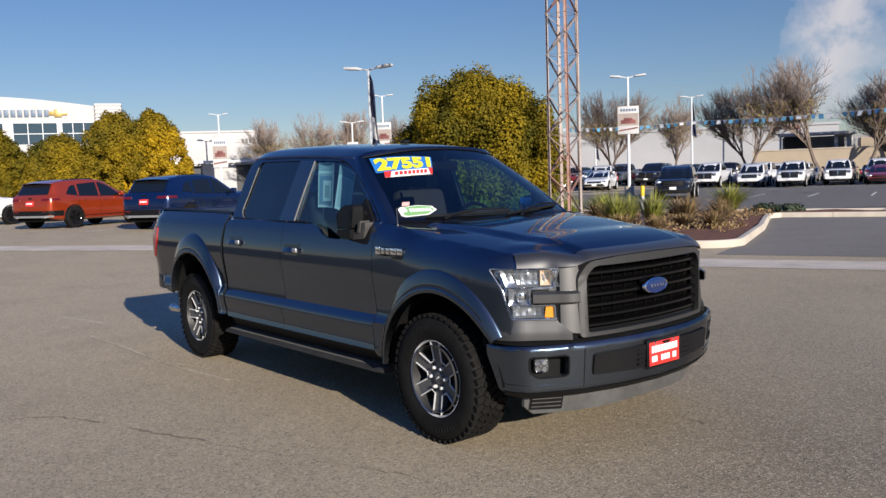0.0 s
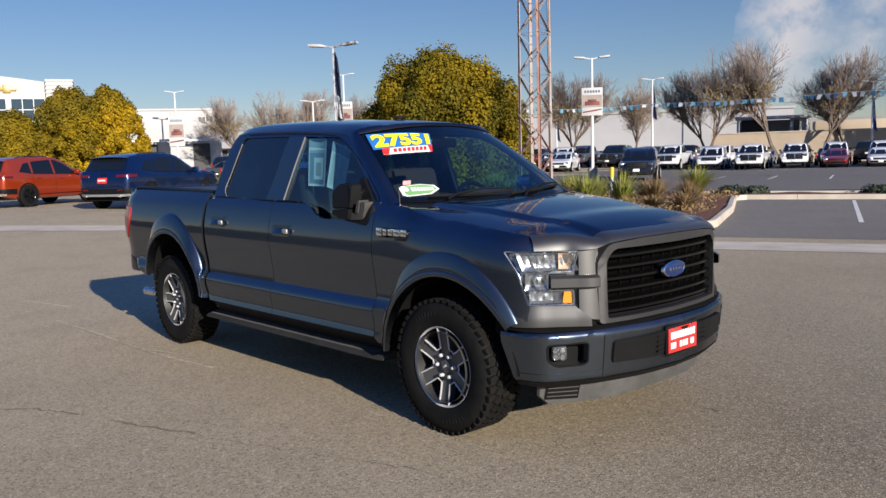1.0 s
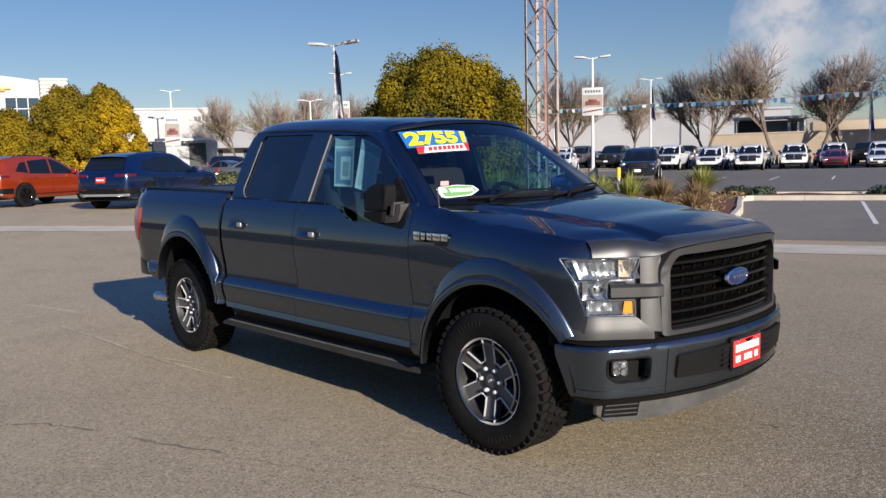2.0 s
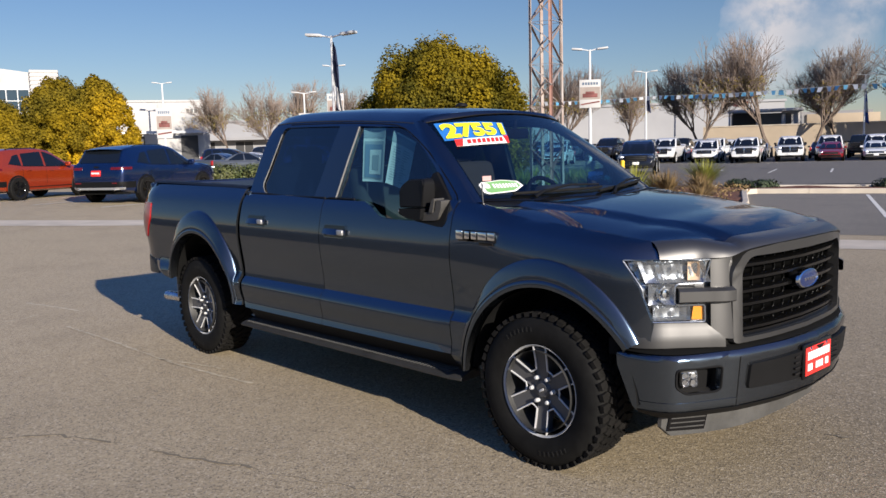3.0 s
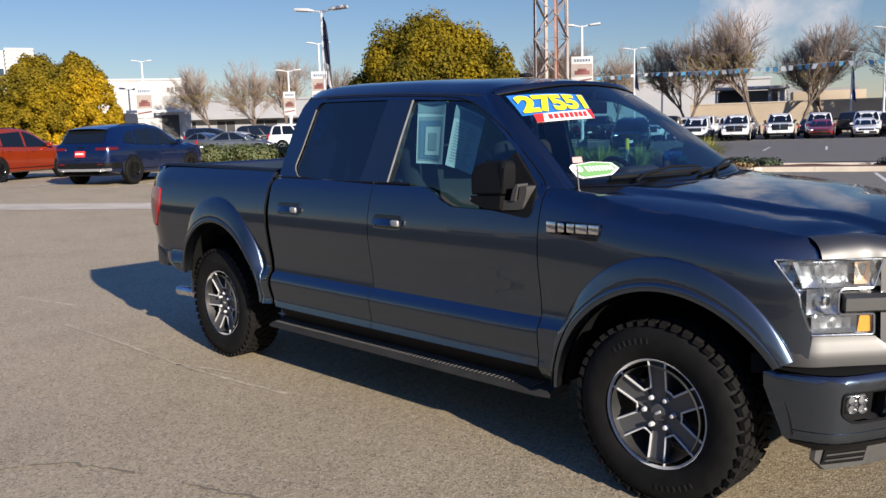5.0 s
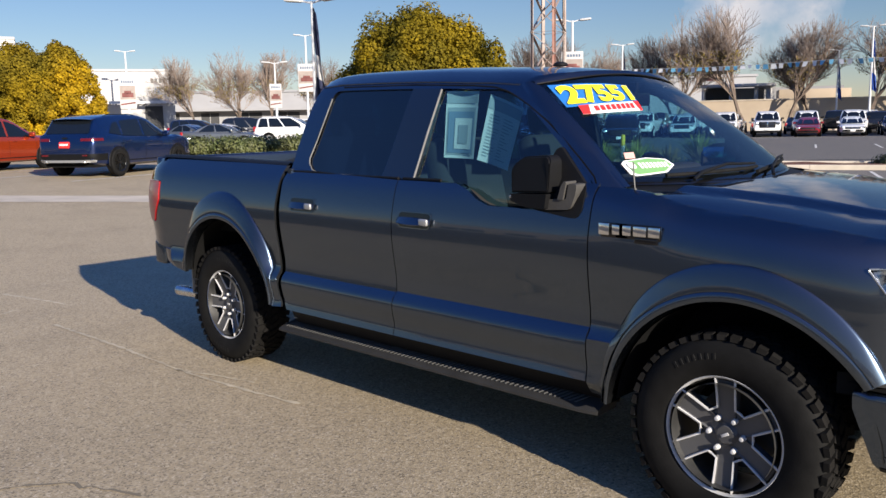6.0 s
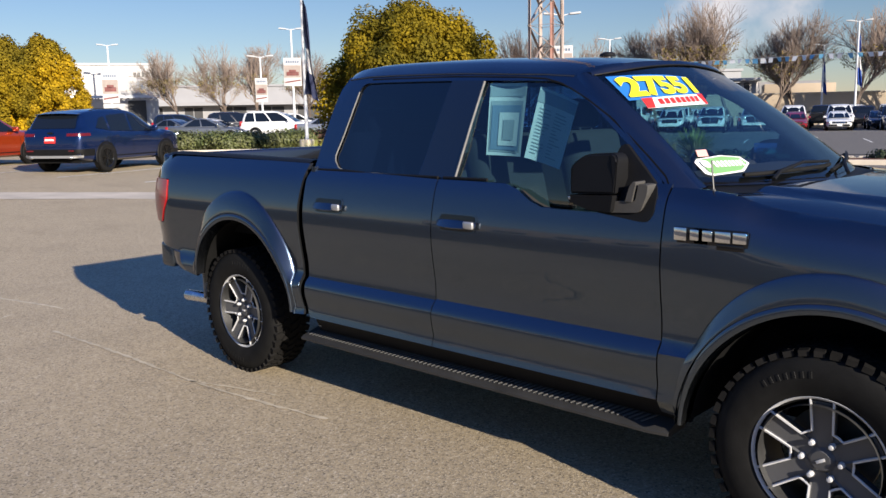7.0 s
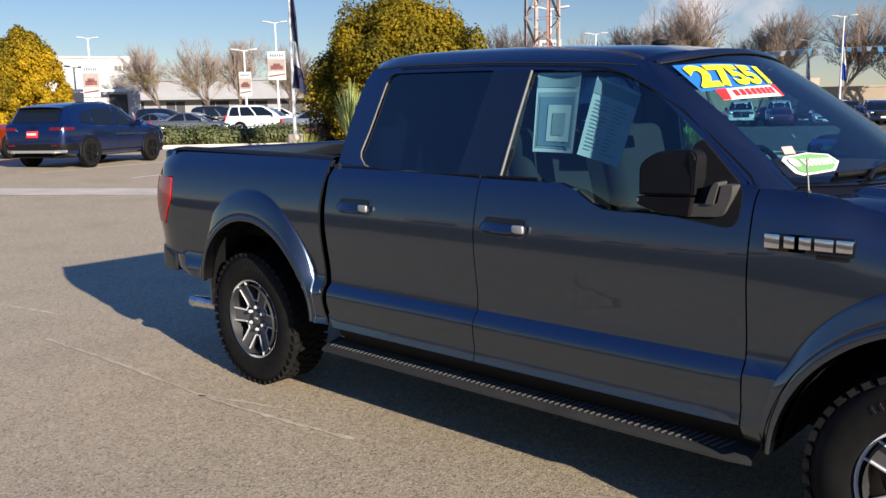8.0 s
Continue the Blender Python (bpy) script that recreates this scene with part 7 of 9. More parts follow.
def build_car(kind, colour, label, group, at, decal=False):
    K = KINDS[kind]
    W, r, wb, H = K["W"] / 2, K["r"], K["wb"], K["H"]
    name = {"suv": "suv", "pickup": "parked_pickup", "sedan": "sedan"}[kind]
    car = thing(name, label, {"pickup": "pickup truck", "sedan": "car"}.get(kind, "car"), group, at)
    paint = PAINTS[colour]
    # body: sections lofted along x
    bm = BM()
    fr = [(0.0, 0.0), (0.72, 0.0), (0.93, 0.05), (0.985, 0.22), (1.0, 0.45), (0.985, 0.66), (0.985, 0.80), (0.955, 0.92), (0.87, 0.985), (0.55, 1.01), (0.0, 1.02)]
    sx, zb, zt, hw = (smooth_curve([(s[0], s[k]) for s in K["st"]]) for k in (0, 1, 2, 3))
    xs = np.linspace(-K["L"] / 2, K["L"] / 2, 34)
    rows = []
    for x in xs:
        row = []
        for s in (-1, 1):
            seq = fr if s < 0 else fr[::-1][1:-1]
            for a, b in seq:
                row.append(bm.verts.new((x, s * a * hw(x) * W, zb(x) + (zt(x) - zb(x)) * b)))
        rows.append(row)
    n = len(rows[0])
    for u, v in zip(rows, rows[1:]):
        for k in range(n):
            bm.faces.new((u[k], u[(k + 1) % n], v[(k + 1) % n], v[k]))
    bm.faces.new(rows[0])
    bm.faces.new(rows[-1])
    bmesh.ops.recalc_face_normals(bm, faces=bm.faces[:])
    body = part("body", bm, paint, car, sharp=45)

    # cabin shell
    zs = [c[0] for c in K["cab"]]
    cr, cf, cw = (smooth_curve([(c[0], c[k]) for c in K["cab"]]) for k in (1, 2, 3))

    def ring(z, n=7):
        a, b, w = cr(z), cf(z), cw(z) * W
        pts = []
        for k in range(n):
            pts.append((a + (b - a) * (0.04 + 0.92 * k / (n - 1)), -w))
        pts += [(b - 0.01, -w * 0.88), (b + 0.05, -w * 0.5), (b + 0.06, 0), (b + 0.05, w * 0.5), (b - 0.01, w * 0.88)]
        for k in range(n):
            pts.append((b + (a - b) * (0.04 + 0.92 * k / (n - 1)), w))
        pts += [(a + 0.01, w * 0.88), (a - 0.02, w * 0.5), (a - 0.03, 0), (a - 0.02, -w * 0.5), (a + 0.01, -w * 0.88)]
        return pts
    bm = BM()
    lev = [K["belt"] - 0.05] + list(np.linspace(zs[0], zs[-1], 8)[1:])
    rows = [[bm.verts.new((x, y, z)) for x, y in ring(max(z, zs[0]))] for z in lev]
    n = len(rows[0])
    for u, v in zip(rows, rows[1:]):
        for k in range(n):
            bm.faces.new((u[k], u[(k + 1) % n], v[(k + 1) % n], v[k]))
    c = bm.verts.new(((cr(zs[-1]) + cf(zs[-1])) / 2, 0, zs[-1] + 0.025))
    for k in range(n):
        bm.faces.new((rows[-1][k], rows[-1][(k + 1) % n], c))
    bmesh.ops.recalc_face_normals(bm, faces=bm.faces[:])
    part("cabin", bm, paint, car, sharp=45)
    z0, z1 = zs[0] + 0.04, zs[0] + (H - zs[0]) * 0.86
    # side windows
    for s in (-1, 1):
        cuts = {"suv": [(0.06, 0.26), (0.28, 0.55), (0.575, 0.92)], "pickup": [(0.07, 0.48), (0.51, 0.90)], "sedan": [(0.14, 0.50), (0.53, 0.90)]}[kind]
        for a, b in cuts:
            def sf(u, z, s=s):
                return (cr(z) + (cf(z) - cr(z)) * u, s * (cw(z) * W + 0.006), z)
            quad = [(a, z0), (b, z0), (b - 0.004, z1), (a + 0.012, z1)]
            part("side_window", panel(rounded(quad, 0.03, 2), sf, 0.2), GLASS_CAR, car)
        for x in (wb / 2, -wb / 2):
            y = hw(x) * W
            bm = BM()
            lathe(bm, [(r * 1.0, 0.004), (r * 1.14, 0.006), (r * 1.18, -0.02)], (x, 0, r), "y", 20, a0=-8, a1=188)
            for v in bm.verts:
                v.co.y = s * (y + v.co.y)
            bmesh.ops.recalc_face_normals(bm, faces=bm.faces[:])
            part("wheel_arch", bm, UNDER, car)
            # flat dark disc on the body side paints the shade inside the arch
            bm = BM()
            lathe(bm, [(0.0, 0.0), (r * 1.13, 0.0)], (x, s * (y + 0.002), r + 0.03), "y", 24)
            part("arch_shade", bm, UNDER, car)
            t, d, sp = car_wheel_parts(r, True)
            wm = Matrix.Translation((x, s * (y - 0.07), r)) @ (Matrix() if s > 0 else Matrix.Rotation(math.pi, 4, "Z"))
            wh = new("wheel", d)
            wh.parent, wh.matrix_basis = car, wm
            for nm, me in (("tyre", t), ("rim", sp)):
                ob = new(nm, me)
                ob.parent = wh
        bm = BM()
        mxx = cf(zs[0] + 0.06) - 0.32
        box(bm, (mxx, s * (W + 0.06), zs[0] + 0.10), (0.10, 0.20, 0.14), 0.03)
        part("door_mirror", bm, paint if kind != "pickup" else PLASTIC, car)
        for hx in ((-0.95, 0.1) if kind != "pickup" else (-0.55, 0.45)):
            bm = BM()
            box(bm, (hx, s * (W * 0.985), K["belt"] - 0.16), (0.2, 0.03, 0.035), 0.008)
            part("door_handle", bm, paint, car)
        for dx in ((-1.15, 0.0, 1.0) if kind != "pickup" else (-1.2, -0.1, 0.95)):
            bm = BM()
            panel([(dx - 0.006, 0.42), (dx + 0.006, 0.42), (dx + 0.006, K["belt"] - 0.03), (dx - 0.006, K["belt"] - 0.03)], lambda x, z: (x, s * (hw(x) * W * sec_w(fr, (z - zb(x)) / (zt(x) - zb(x))) + 0.002), z), 0.12, bm=bm)
            part("door_gap", bm, UNDER, body)
    # windscreen and rear glass
    def gl(front_side, v, z):
        base = (cf if front_side else cr)(z)
        a = abs(v)
        bulge = (0.06 if front_side else -0.03) * (1 - (a / 0.9) ** 2)
        return (base + bulge + (0.008 if front_side else -0.008), v * cw(z) * W, z)
    part("windscreen", panel([(-0.93, z0 - 0.03), (0.93, z0 - 0.03), (0.90, z1 + 0.02), (-0.90, z1 + 0.02)], lambda v, z: gl(True, v, z), 0.15), GLASS_CAR, car)
    part("rear_glass", panel([(-0.88, z0 + 0.04), (0.88, z0 + 0.04), (0.86, z1 - 0.02), (-0.86, z1 - 0.02)], lambda v, z: gl(False, v, z), 0.15), GLASS_CAR, car)
    L2 = K["L"] / 2
    zg = {"suv": 0.86, "pickup": 0.92, "sedan": 0.60}[kind]
    gh = {"suv": 0.30, "pickup": 0.46, "sedan": 0.16}[kind]
    bm = BM()
    box(bm, (L2 - 0.03, 0, zg), (0.08, W * 1.12, gh), 0.03)
    gr = part("grille", bm, PLASTIC, car)
    bm = BM()
    for k in range(3):
        box(bm, (L2 + 0.012, 0, zg - gh * 0.3 + k * gh * 0.3), (0.02, W * 0.94, 0.02), 0.006)
    if kind == "pickup":
        box(bm, (L2 + 0.014, 0, zg), (0.02, 0.08, gh), 0.006)
    part("grille_bar", bm, CHROME if colour in ("white", "grey") else STEEL, gr)
    for s in (-1, 1):
        bm = BM()
        xh = L2 - (0.17 if kind != "pickup" else 0.12)
        box(bm, (xh, s * W * 0.70, zg + gh * 0.22), (0.16, 0.34, 0.13 if kind != "pickup" else 0.20), 0.04, pose(0, 0, 0, 0, 0, -s * 24))
        part("headlight", bm, SILVER, car)
        bm = BM()
        box(bm, (L2 - 0.12, s * W * 0.68, zg - gh * 0.5 - 0.14), (0.1, 0.22, 0.08), 0.02, pose(0, 0, 0, 0, 0, -s * 18))
        part("fog_lamp", bm, UNDER, car)
    bm = BM()
    box(bm, (L2 - 0.04, 0, 0.42), (0.12, W * 1.5, 0.14), 0.04)
    part("lower_bumper", bm, PLASTIC, car)
    bm = BM()
    box(bm, (L2 + 0.03, 0, zg - gh * 0.5 - 0.10), (0.02, 0.34, 0.14), 0.004)
    part("front_plate", bm, S_WHITE if colour != "red" else GLOSS_BLACK, car)
    for s in (-1, 1):
        bm = BM()
        z = {"suv": 1.05, "pickup": 1.08, "sedan": 0.82}[kind]
        box(bm, (-L2 + 0.09, s * W * 0.84, z), (0.14, 0.18, 0.30), 0.03, pose(0, 0, 0, 0, 0, s * 14))
        part("tail_lamp", bm, RED_LENS, car, "red tail lamp")
    if kind == "pickup":
        bm = BM()
        box(bm, (-1.98, 0, 1.30), (1.6, W * 1.62, 0.06), 0.01)
        part("bed_opening", bm, UNDER, car)
    if decal:
        bm = BM()
        for s in (-1, 1):
            panel([(-0.05, 0.45), (0.95, 0.45), (0.95, 1.08), (-0.05, 1.08)], lambda x, z: (x, s * (hw(x) * W * sec_w(fr, (z - zb(x)) / (zt(x) - zb(x))) + 0.004), z), 0.1, bm=bm)
        part("white_door", bm, PAINTS["white"], car)
    return car


def sec_w(fr, t):
    for (a0, b0), (a1, b1) in zip(fr[1:], fr[2:]):
        if b0 <= t <= b1:
            return a0 + (a1 - a0) * (t - b0) / max(1e-6, b1 - b0)
    return 0.9


def parked(x, y, yaw):
    return Matrix.Translation((x, y, ground_z(x, y))) @ pose(0, 0, 0, 0, 0, yaw)


x_top = smooth_curve([(-2.43, 0.84), (-2.405, 0.98), (-2.36, 1.10), (-2.27, 1.20), (-2.12, 1.42), (-1.99, 1.585), (-1.75, 1.638), (-1.2, 1.685), (-0.6, 1.70), (-0.1, 1.685), (0.25, 1.62), (0.7, 1.39), (1.08, 1.18), (1.2, 1.135), (1.6, 1.095), (2.0, 1.035), (2.25, 0.96), (2.38, 0.84), (2.43, 0.70)])
x_low = smooth_curve([(-2.43, 0.52), (-2.38, 0.42), (-2.2, 0.34), (-1.6, 0.29), (1.6, 0.28), (2.2, 0.30), (2.36, 0.34), (2.43, 0.44)])
x_wide = smooth_curve([(-2.43, 0.76), (-2.38, 0.855), (-2.28, 0.915), (-2.0, 0.955), (-1.45, 0.975), (-0.6, 0.955), (0.6, 0.95), (1.4, 0.97), (1.9, 0.95), (2.2, 0.88), (2.36, 0.77), (2.43, 0.66)])
x_belt = smooth_curve([(-2.43, 1.13), (-1.9, 1.13), (-0.8, 1.075), (0.6, 1.04), (1.2, 1.03), (2.4, 1.0)])
x_crown = smooth_curve([(-2.43, 0.84), (-2.2, 0.78), (-1.95, 0.72), (-1.2, 0.70), (-0.2, 0.69), (0.3, 0.71), (0.8, 0.78), (1.2, 0.86), (1.8, 0.85), (2.43, 0.80)])


def x_section(x):
    """Half section of the crossover: (half-width, height) from the sill to the roof edge, then the top."""
    w, lo, top = x_wide(x), x_low(x), x_top(x)
    belt = min(x_belt(x), top - 0.05)
    hip = lo + (belt - lo) * 0.82
    edge = max(belt + 0.01, top - 0.055)
    we = min(w * 0.965, 0.975 * x_crown(x)) if edge > belt + 0.03 else w * 0.95
    up = [(w * 0.86, lo), (w * 0.955, lo + 0.05), (w * 0.985, lo + (belt - lo) * 0.25), (w * 0.992, lo + (belt - lo) * 0.48), (w * 1.0, hip - 0.06), (w * 0.992, hip), (w * 0.965, belt - 0.015), (w * 0.95, belt), ((w * 0.95 + we) / 2 + 0.012, (belt + edge) / 2), (we, edge)]
    return up, [(we * 0.95, top - 0.022), (we * 0.82, top - 0.004), (we * 0.5, top + 0.012), (0.0, top + 0.018)]


def x_half(x, z):
    up, _ = x_section(x)
    return float(np.interp(z, [p[1] for p in up], [p[0] for p in up]))


def x_crest(x, y):
    up, over = x_section(x)
    pts = [up[-1]] + over
    return float(np.interp(abs(y), [p[0] for p in pts[::-1]], [p[1] for p in pts[::-1]]))


def x_rear(z):
    lo, hi = -2.43, -1.95
    for _ in range(24):
        mid = (lo + hi) / 2
        lo, hi = (mid, hi) if x_top(mid) < z else (lo, mid)
    return lo


def round_band(z0, z1, x0, off, end, y_in=0.0, sides=(-1, 1)):
    """A band wrapped round the tail (end -1) or the nose (end 1), from x0 on one side to x0 on the other, or from y_in outwards on each side."""
    out = BM()
    for s in sides:
        rows = []
        for z in np.linspace(z0, z1, 4):
            tip = (x_rear(z) if end < 0 else 2.43 - 0.03 * max(0.0, z - 0.7) / 0.2)
            line = [(x, x_half(x, z) + off) for x in np.linspace(x0, tip - end * 0.03, 8)]
            ye = line[-1][1] - off
            line += [(tip - end * 0.012 + end * off * 0.7, ye * 0.97), (tip + end * off, ye * 0.90)] + [(tip + end * off, ye * 0.90 + (y_in - ye * 0.90) * k / 4) for k in range(1, 5)]
            rows.append([out.verts.new((x, s * y, z)) for x, y in line])
        for u, v in zip(rows, rows[1:]):
            for k in range(len(u) - 1):
                out.faces.new((u[k], u[k + 1], v[k + 1], v[k]))
    bmesh.ops.remove_doubles(out, verts=out.verts[:], dist=1e-4)
    bmesh.ops.recalc_face_normals(out, faces=out.faces[:])
    bmesh.ops.solidify(out, geom=out.faces[:], thickness=0.02)
    return out


def build_crossover(colour, label, at, plate=None):
    car = thing("crossover", label, "car", "parked crossovers", at)
    paint = PAINTS[colour]
    bm = BM()
    rows = []
    xs = sorted(set(list(np.linspace(-2.43, -1.9, 16)) + list(np.linspace(-1.9, 1.9, 40)) + list(np.linspace(1.9, 2.43, 14))))
    for x in xs:
        up, over = x_section(x)
        half = up + over
        rows.append([bm.verts.new((x, -y, z)) for y, z in half] + [bm.verts.new((x, y, z)) for y, z in half[-2::-1]])
    for u, v in zip(rows, rows[1:]):
        for k in range(len(u) - 1):
            bm.faces.new((u[k], u[k + 1], v[k + 1], v[k]))
    bm.faces.new(rows[0])
    bm.faces.new(rows[-1])
    bmesh.ops.recalc_face_normals(bm, faces=bm.faces[:])
    body = part("body", bm, paint, car, sharp=40)
    bm = BM()
    box(bm, (0, 0, 0.36), (4.5, 1.6, 0.18))
    part("underside", bm, UNDER, car)
    r, wb = 0.385, 1.43
    wins = [rounded([(-1.70, 1.20), (-1.20, 1.135), (-1.17, 1.50), (-1.42, 1.465)], [0.02, 0.02, 0.03, 0.08], 3),
            rounded([(-1.12, 1.125), (-0.20, 1.095), (-0.16, 1.585), (-1.06, 1.525)], [0.02, 0.02, 0.03, 0.04], 3),
            rounded([(-0.11, 1.09), (0.98, 1.075), (0.42, 1.44), (0.10, 1.555), (-0.08, 1.585)], [0.02, 0.02, 0.06, 0.06, 0.03], 3)]
    for s in (-1, 1):
        sidef = lambda x, z, d=0.005: (x, s * (x_half(x, z) + d), z)
        for k, out in enumerate(wins):
            part("side_window", panel(out, sidef, 0.12), GLASS_CAR, car)
        bm = BM()
        panel([(-1.74, 1.188), (-1.12, 1.108), (-0.15, 1.078), (1.02, 1.058), (1.0, 1.072), (-0.15, 1.094), (-1.12, 1.124), (-1.70, 1.20)], lambda x, z: sidef(x, z, 0.007), 0.2, bm=bm)
        part("window_trim", bm, GLOSS_BLACK, car)
        for x in (wb, -wb):
            y = x_half(x, 0.6)
            bm = BM()
            lathe(bm, [(r * 0.98, -0.02), (r * 1.02, 0.012), (r * 1.13, 0.014), (r * 1.17, -0.012)], (x, 0, r), "y", 24, a0=-14, a1=194)
            for v in bm.verts:
                v.co.y = s * (y + v.co.y)
            bmesh.ops.recalc_face_normals(bm, faces=bm.faces[:])
            part("wheel_arch", bm, PLASTIC, car)
            # no opening is cut: a dark disc stands for the arch's shade
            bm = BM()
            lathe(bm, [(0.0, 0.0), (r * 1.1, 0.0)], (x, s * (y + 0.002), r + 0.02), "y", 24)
            part("arch_shade", bm, UNDER, car)
            t, d, sp = car_wheel_parts(r, False)
            wh = new("wheel", d)
            wh.parent, wh.matrix_basis = car, Matrix.Translation((x, s * (y - 0.06), r)) @ (Matrix() if s > 0 else Matrix.Rotation(math.pi, 4, "Z"))
            for nm, me in (("tyre", t), ("rim", sp)):
                ob = new(nm, me)
                ob.parent = wh
        part("sill_cladding", panel([(-1.02, 0.30), (1.02, 0.30), (1.02, 0.43), (-1.02, 0.43)], lambda x, z: sidef(x, z, 0.012), 0.2, (0, -s * 0.03, 0)), PLASTIC, car)
        for pts in ([(-0.155, 0.44), (-0.143, 0.44), (-0.143, 1.07), (-0.155, 1.07)], [(1.03, 0.44), (1.042, 0.44), (1.03, 1.03), (1.018, 1.03)], [(-1.0, 0.44), (-0.988, 0.44), (-1.19, 0.78), (-1.17, 1.10), (-1.182, 1.10), (-1.205, 0.78)]):
            bm = BM()
            panel(pts, lambda x, z: sidef(x, z, 0.002), 0.1, bm=bm)
            part("door_gap", bm, UNDER, body)
        for hx, hz in ((-0.95, 0.97), (0.06, 0.94)):
            bm = BM()
            box(bm, (hx, s * (x_half(hx, hz) + 0.018), hz), (0.22, 0.03, 0.035), 0.012)
            part("door_handle", bm, paint, car)
        bm = BM()
        box(bm, (0.80, s * (x_half(0.8, 1.1) + 0.14), 1.15), (0.12, 0.22, 0.15), 0.045, None, 3)
        box(bm, (0.83, s * (x_half(0.8, 1.1) + 0.02), 1.10), (0.07, 0.10, 0.04), 0.01)
        part("door_mirror", bm, paint, car)
        bm = BM()
        box(bm, (2.28, s * 0.70, 0.93), (0.26, 0.34, 0.05), 0.02, pose(0, 0, 0, 0, 0, -s * 32))
        part("headlight", bm, SILVER, car)
        bm = BM()
        tube(bm, [(-1.55, s * 0.60, x_crest(-1.55, 0.6)), (-1.40, s * 0.61, x_crest(-1.4, 0.61) + 0.03), (-0.35, s * 0.61, x_crest(-0.35, 0.61) + 0.03), (-0.15, s * 0.60, x_crest(-0.15, 0.6))], 0.014, 6)
        part("roof_rail", bm, GLOSS_BLACK, car)
        bm = BM()
        lathe(bm, [(0.030, 0.0), (0.036, 0.006), (0.036, 0.10), (0.026, 0.10), (0.026, 0.02)], (-2.47, s * 0.62, 0.42), "x", 14)
        part("exhaust_tip", bm, CHROME, car)
    part("windscreen", panel([(-0.60, 0.30), (-0.70, 1.10), (-0.35, 1.16), (0.35, 1.16), (0.70, 1.10), (0.60, 0.30)], lambda y, x: (x, y, x_crest(x, y) + 0.006), 0.12), GLASS_CAR, car)
    def tailf(y, z):
        x = x_rear(z)
        k = abs(y) / 0.78
        return (x - 0.030 + 0.022 * k * k, y, z)
    part("rear_glass", panel(rounded([(-0.70, 1.19), (0.70, 1.19), (0.62, 1.555), (-0.62, 1.555)], 0.05, 3), tailf, 0.1), GLASS_CAR, car)
    bm = BM()
    rows = []
    for y in np.linspace(-0.66, 0.66, 13):
        k = (abs(y) / 0.66) ** 2
        rows.append([bm.verts.new((x + 0.06 * k, y, z - 0.03 * k)) for x, z in ((-1.90, 1.625), (-2.14, 1.60), (-2.20, 1.585), (-2.14, 1.567), (-1.96, 1.565))])
    for u, v in zip(rows, rows[1:]):
        for k in range(5):
            bm.faces.new((u[k], u[(k + 1) % 5], v[(k + 1) % 5], v[k]))
    bm.faces.new(rows[0])
    bm.faces.new(rows[-1])
    bmesh.ops.recalc_face_normals(bm, faces=bm.faces[:])
    part("roof_spoiler", bm, paint, car)
    for s in (-1, 1):
        part("tail_lamp", round_band(0.985, 1.060, -2.02, 0.010, -1, 0.50, (s,)), TAIL_RED, car, "slim wrap-around red tail lamp")
    part("rear_lower_bumper", round_band(0.46, 0.64, -1.90, 0.010, -1), PLASTIC, car, "black lower rear bumper")
    part("skid_plate", round_band(0.41, 0.475, -2.30, 0.030, -1), TRIM_GREY, car, "silver rear skid plate")
    part("front_lower_bumper", round_band(0.36, 0.50, 1.90, 0.010, 1), PLASTIC, car)
    part("grille", round_band(0.62, 0.82, 2.37, 0.012, 1), PLASTIC, car)
    for s in (-1, 1):
        bm = BM()
        box(bm, (-2.445, s * 0.62, 0.60), (0.03, 0.22, 0.04), 0.01, pose(0, 0, 0, 0, 0, s * 14))
        part("reflector", bm, TAIL_RED, car)
    bm = BM()
    box(bm, (-2.44, 0, 0.885), (0.03, 0.33, 0.17), 0.008, pose(0, 0, 0, 0, 10, 0))
    p = part("rear_plate", bm, plate or GLOSS_BLACK, car, "red dealer plate" if plate else "black plate holder")
    if plate:
        bm = BM()
        for k in range(7):
            box(bm, (-2.458, -0.12 + k * 0.04, 0.893), (0.006, 0.026, 0.05))
        part("plate_lettering", bm, S_WHITE, p)
    bm = BM()
    box(bm, (-2.405, 0, 1.07), (0.02, 0.16, 0.05), 0.01)
    part("tail_emblem", bm, GLOSS_BLACK, car)
    return car


build_crossover("blue", "deep blue crossover parked nose-in with black wheels", parked(-23.05, 7.4, 118.5), S_RED)
build_crossover("orange", "burnt orange crossover parked nose-in with black wheels", parked(-28.19, 5.36, 119.0), S_RED)
build_crossover("white", "white crossover parked beside the orange one", parked(-33.9, 2.4, 117))

# far rows; nose towards the lot (yaw about -69)
N = -69.0
made = {}


def row_car(kind, colour, x, y, yaw, label, decal=False):
    key = (kind, colour, decal)
    at = parked(x, y, yaw)
    if key in made:
        c = copy_thing(made[key], at)
        return tagged(c, label)
    made[key] = build_car(kind, colour, label, "rows of cars for sale", at, decal=decal)
    return made[key]


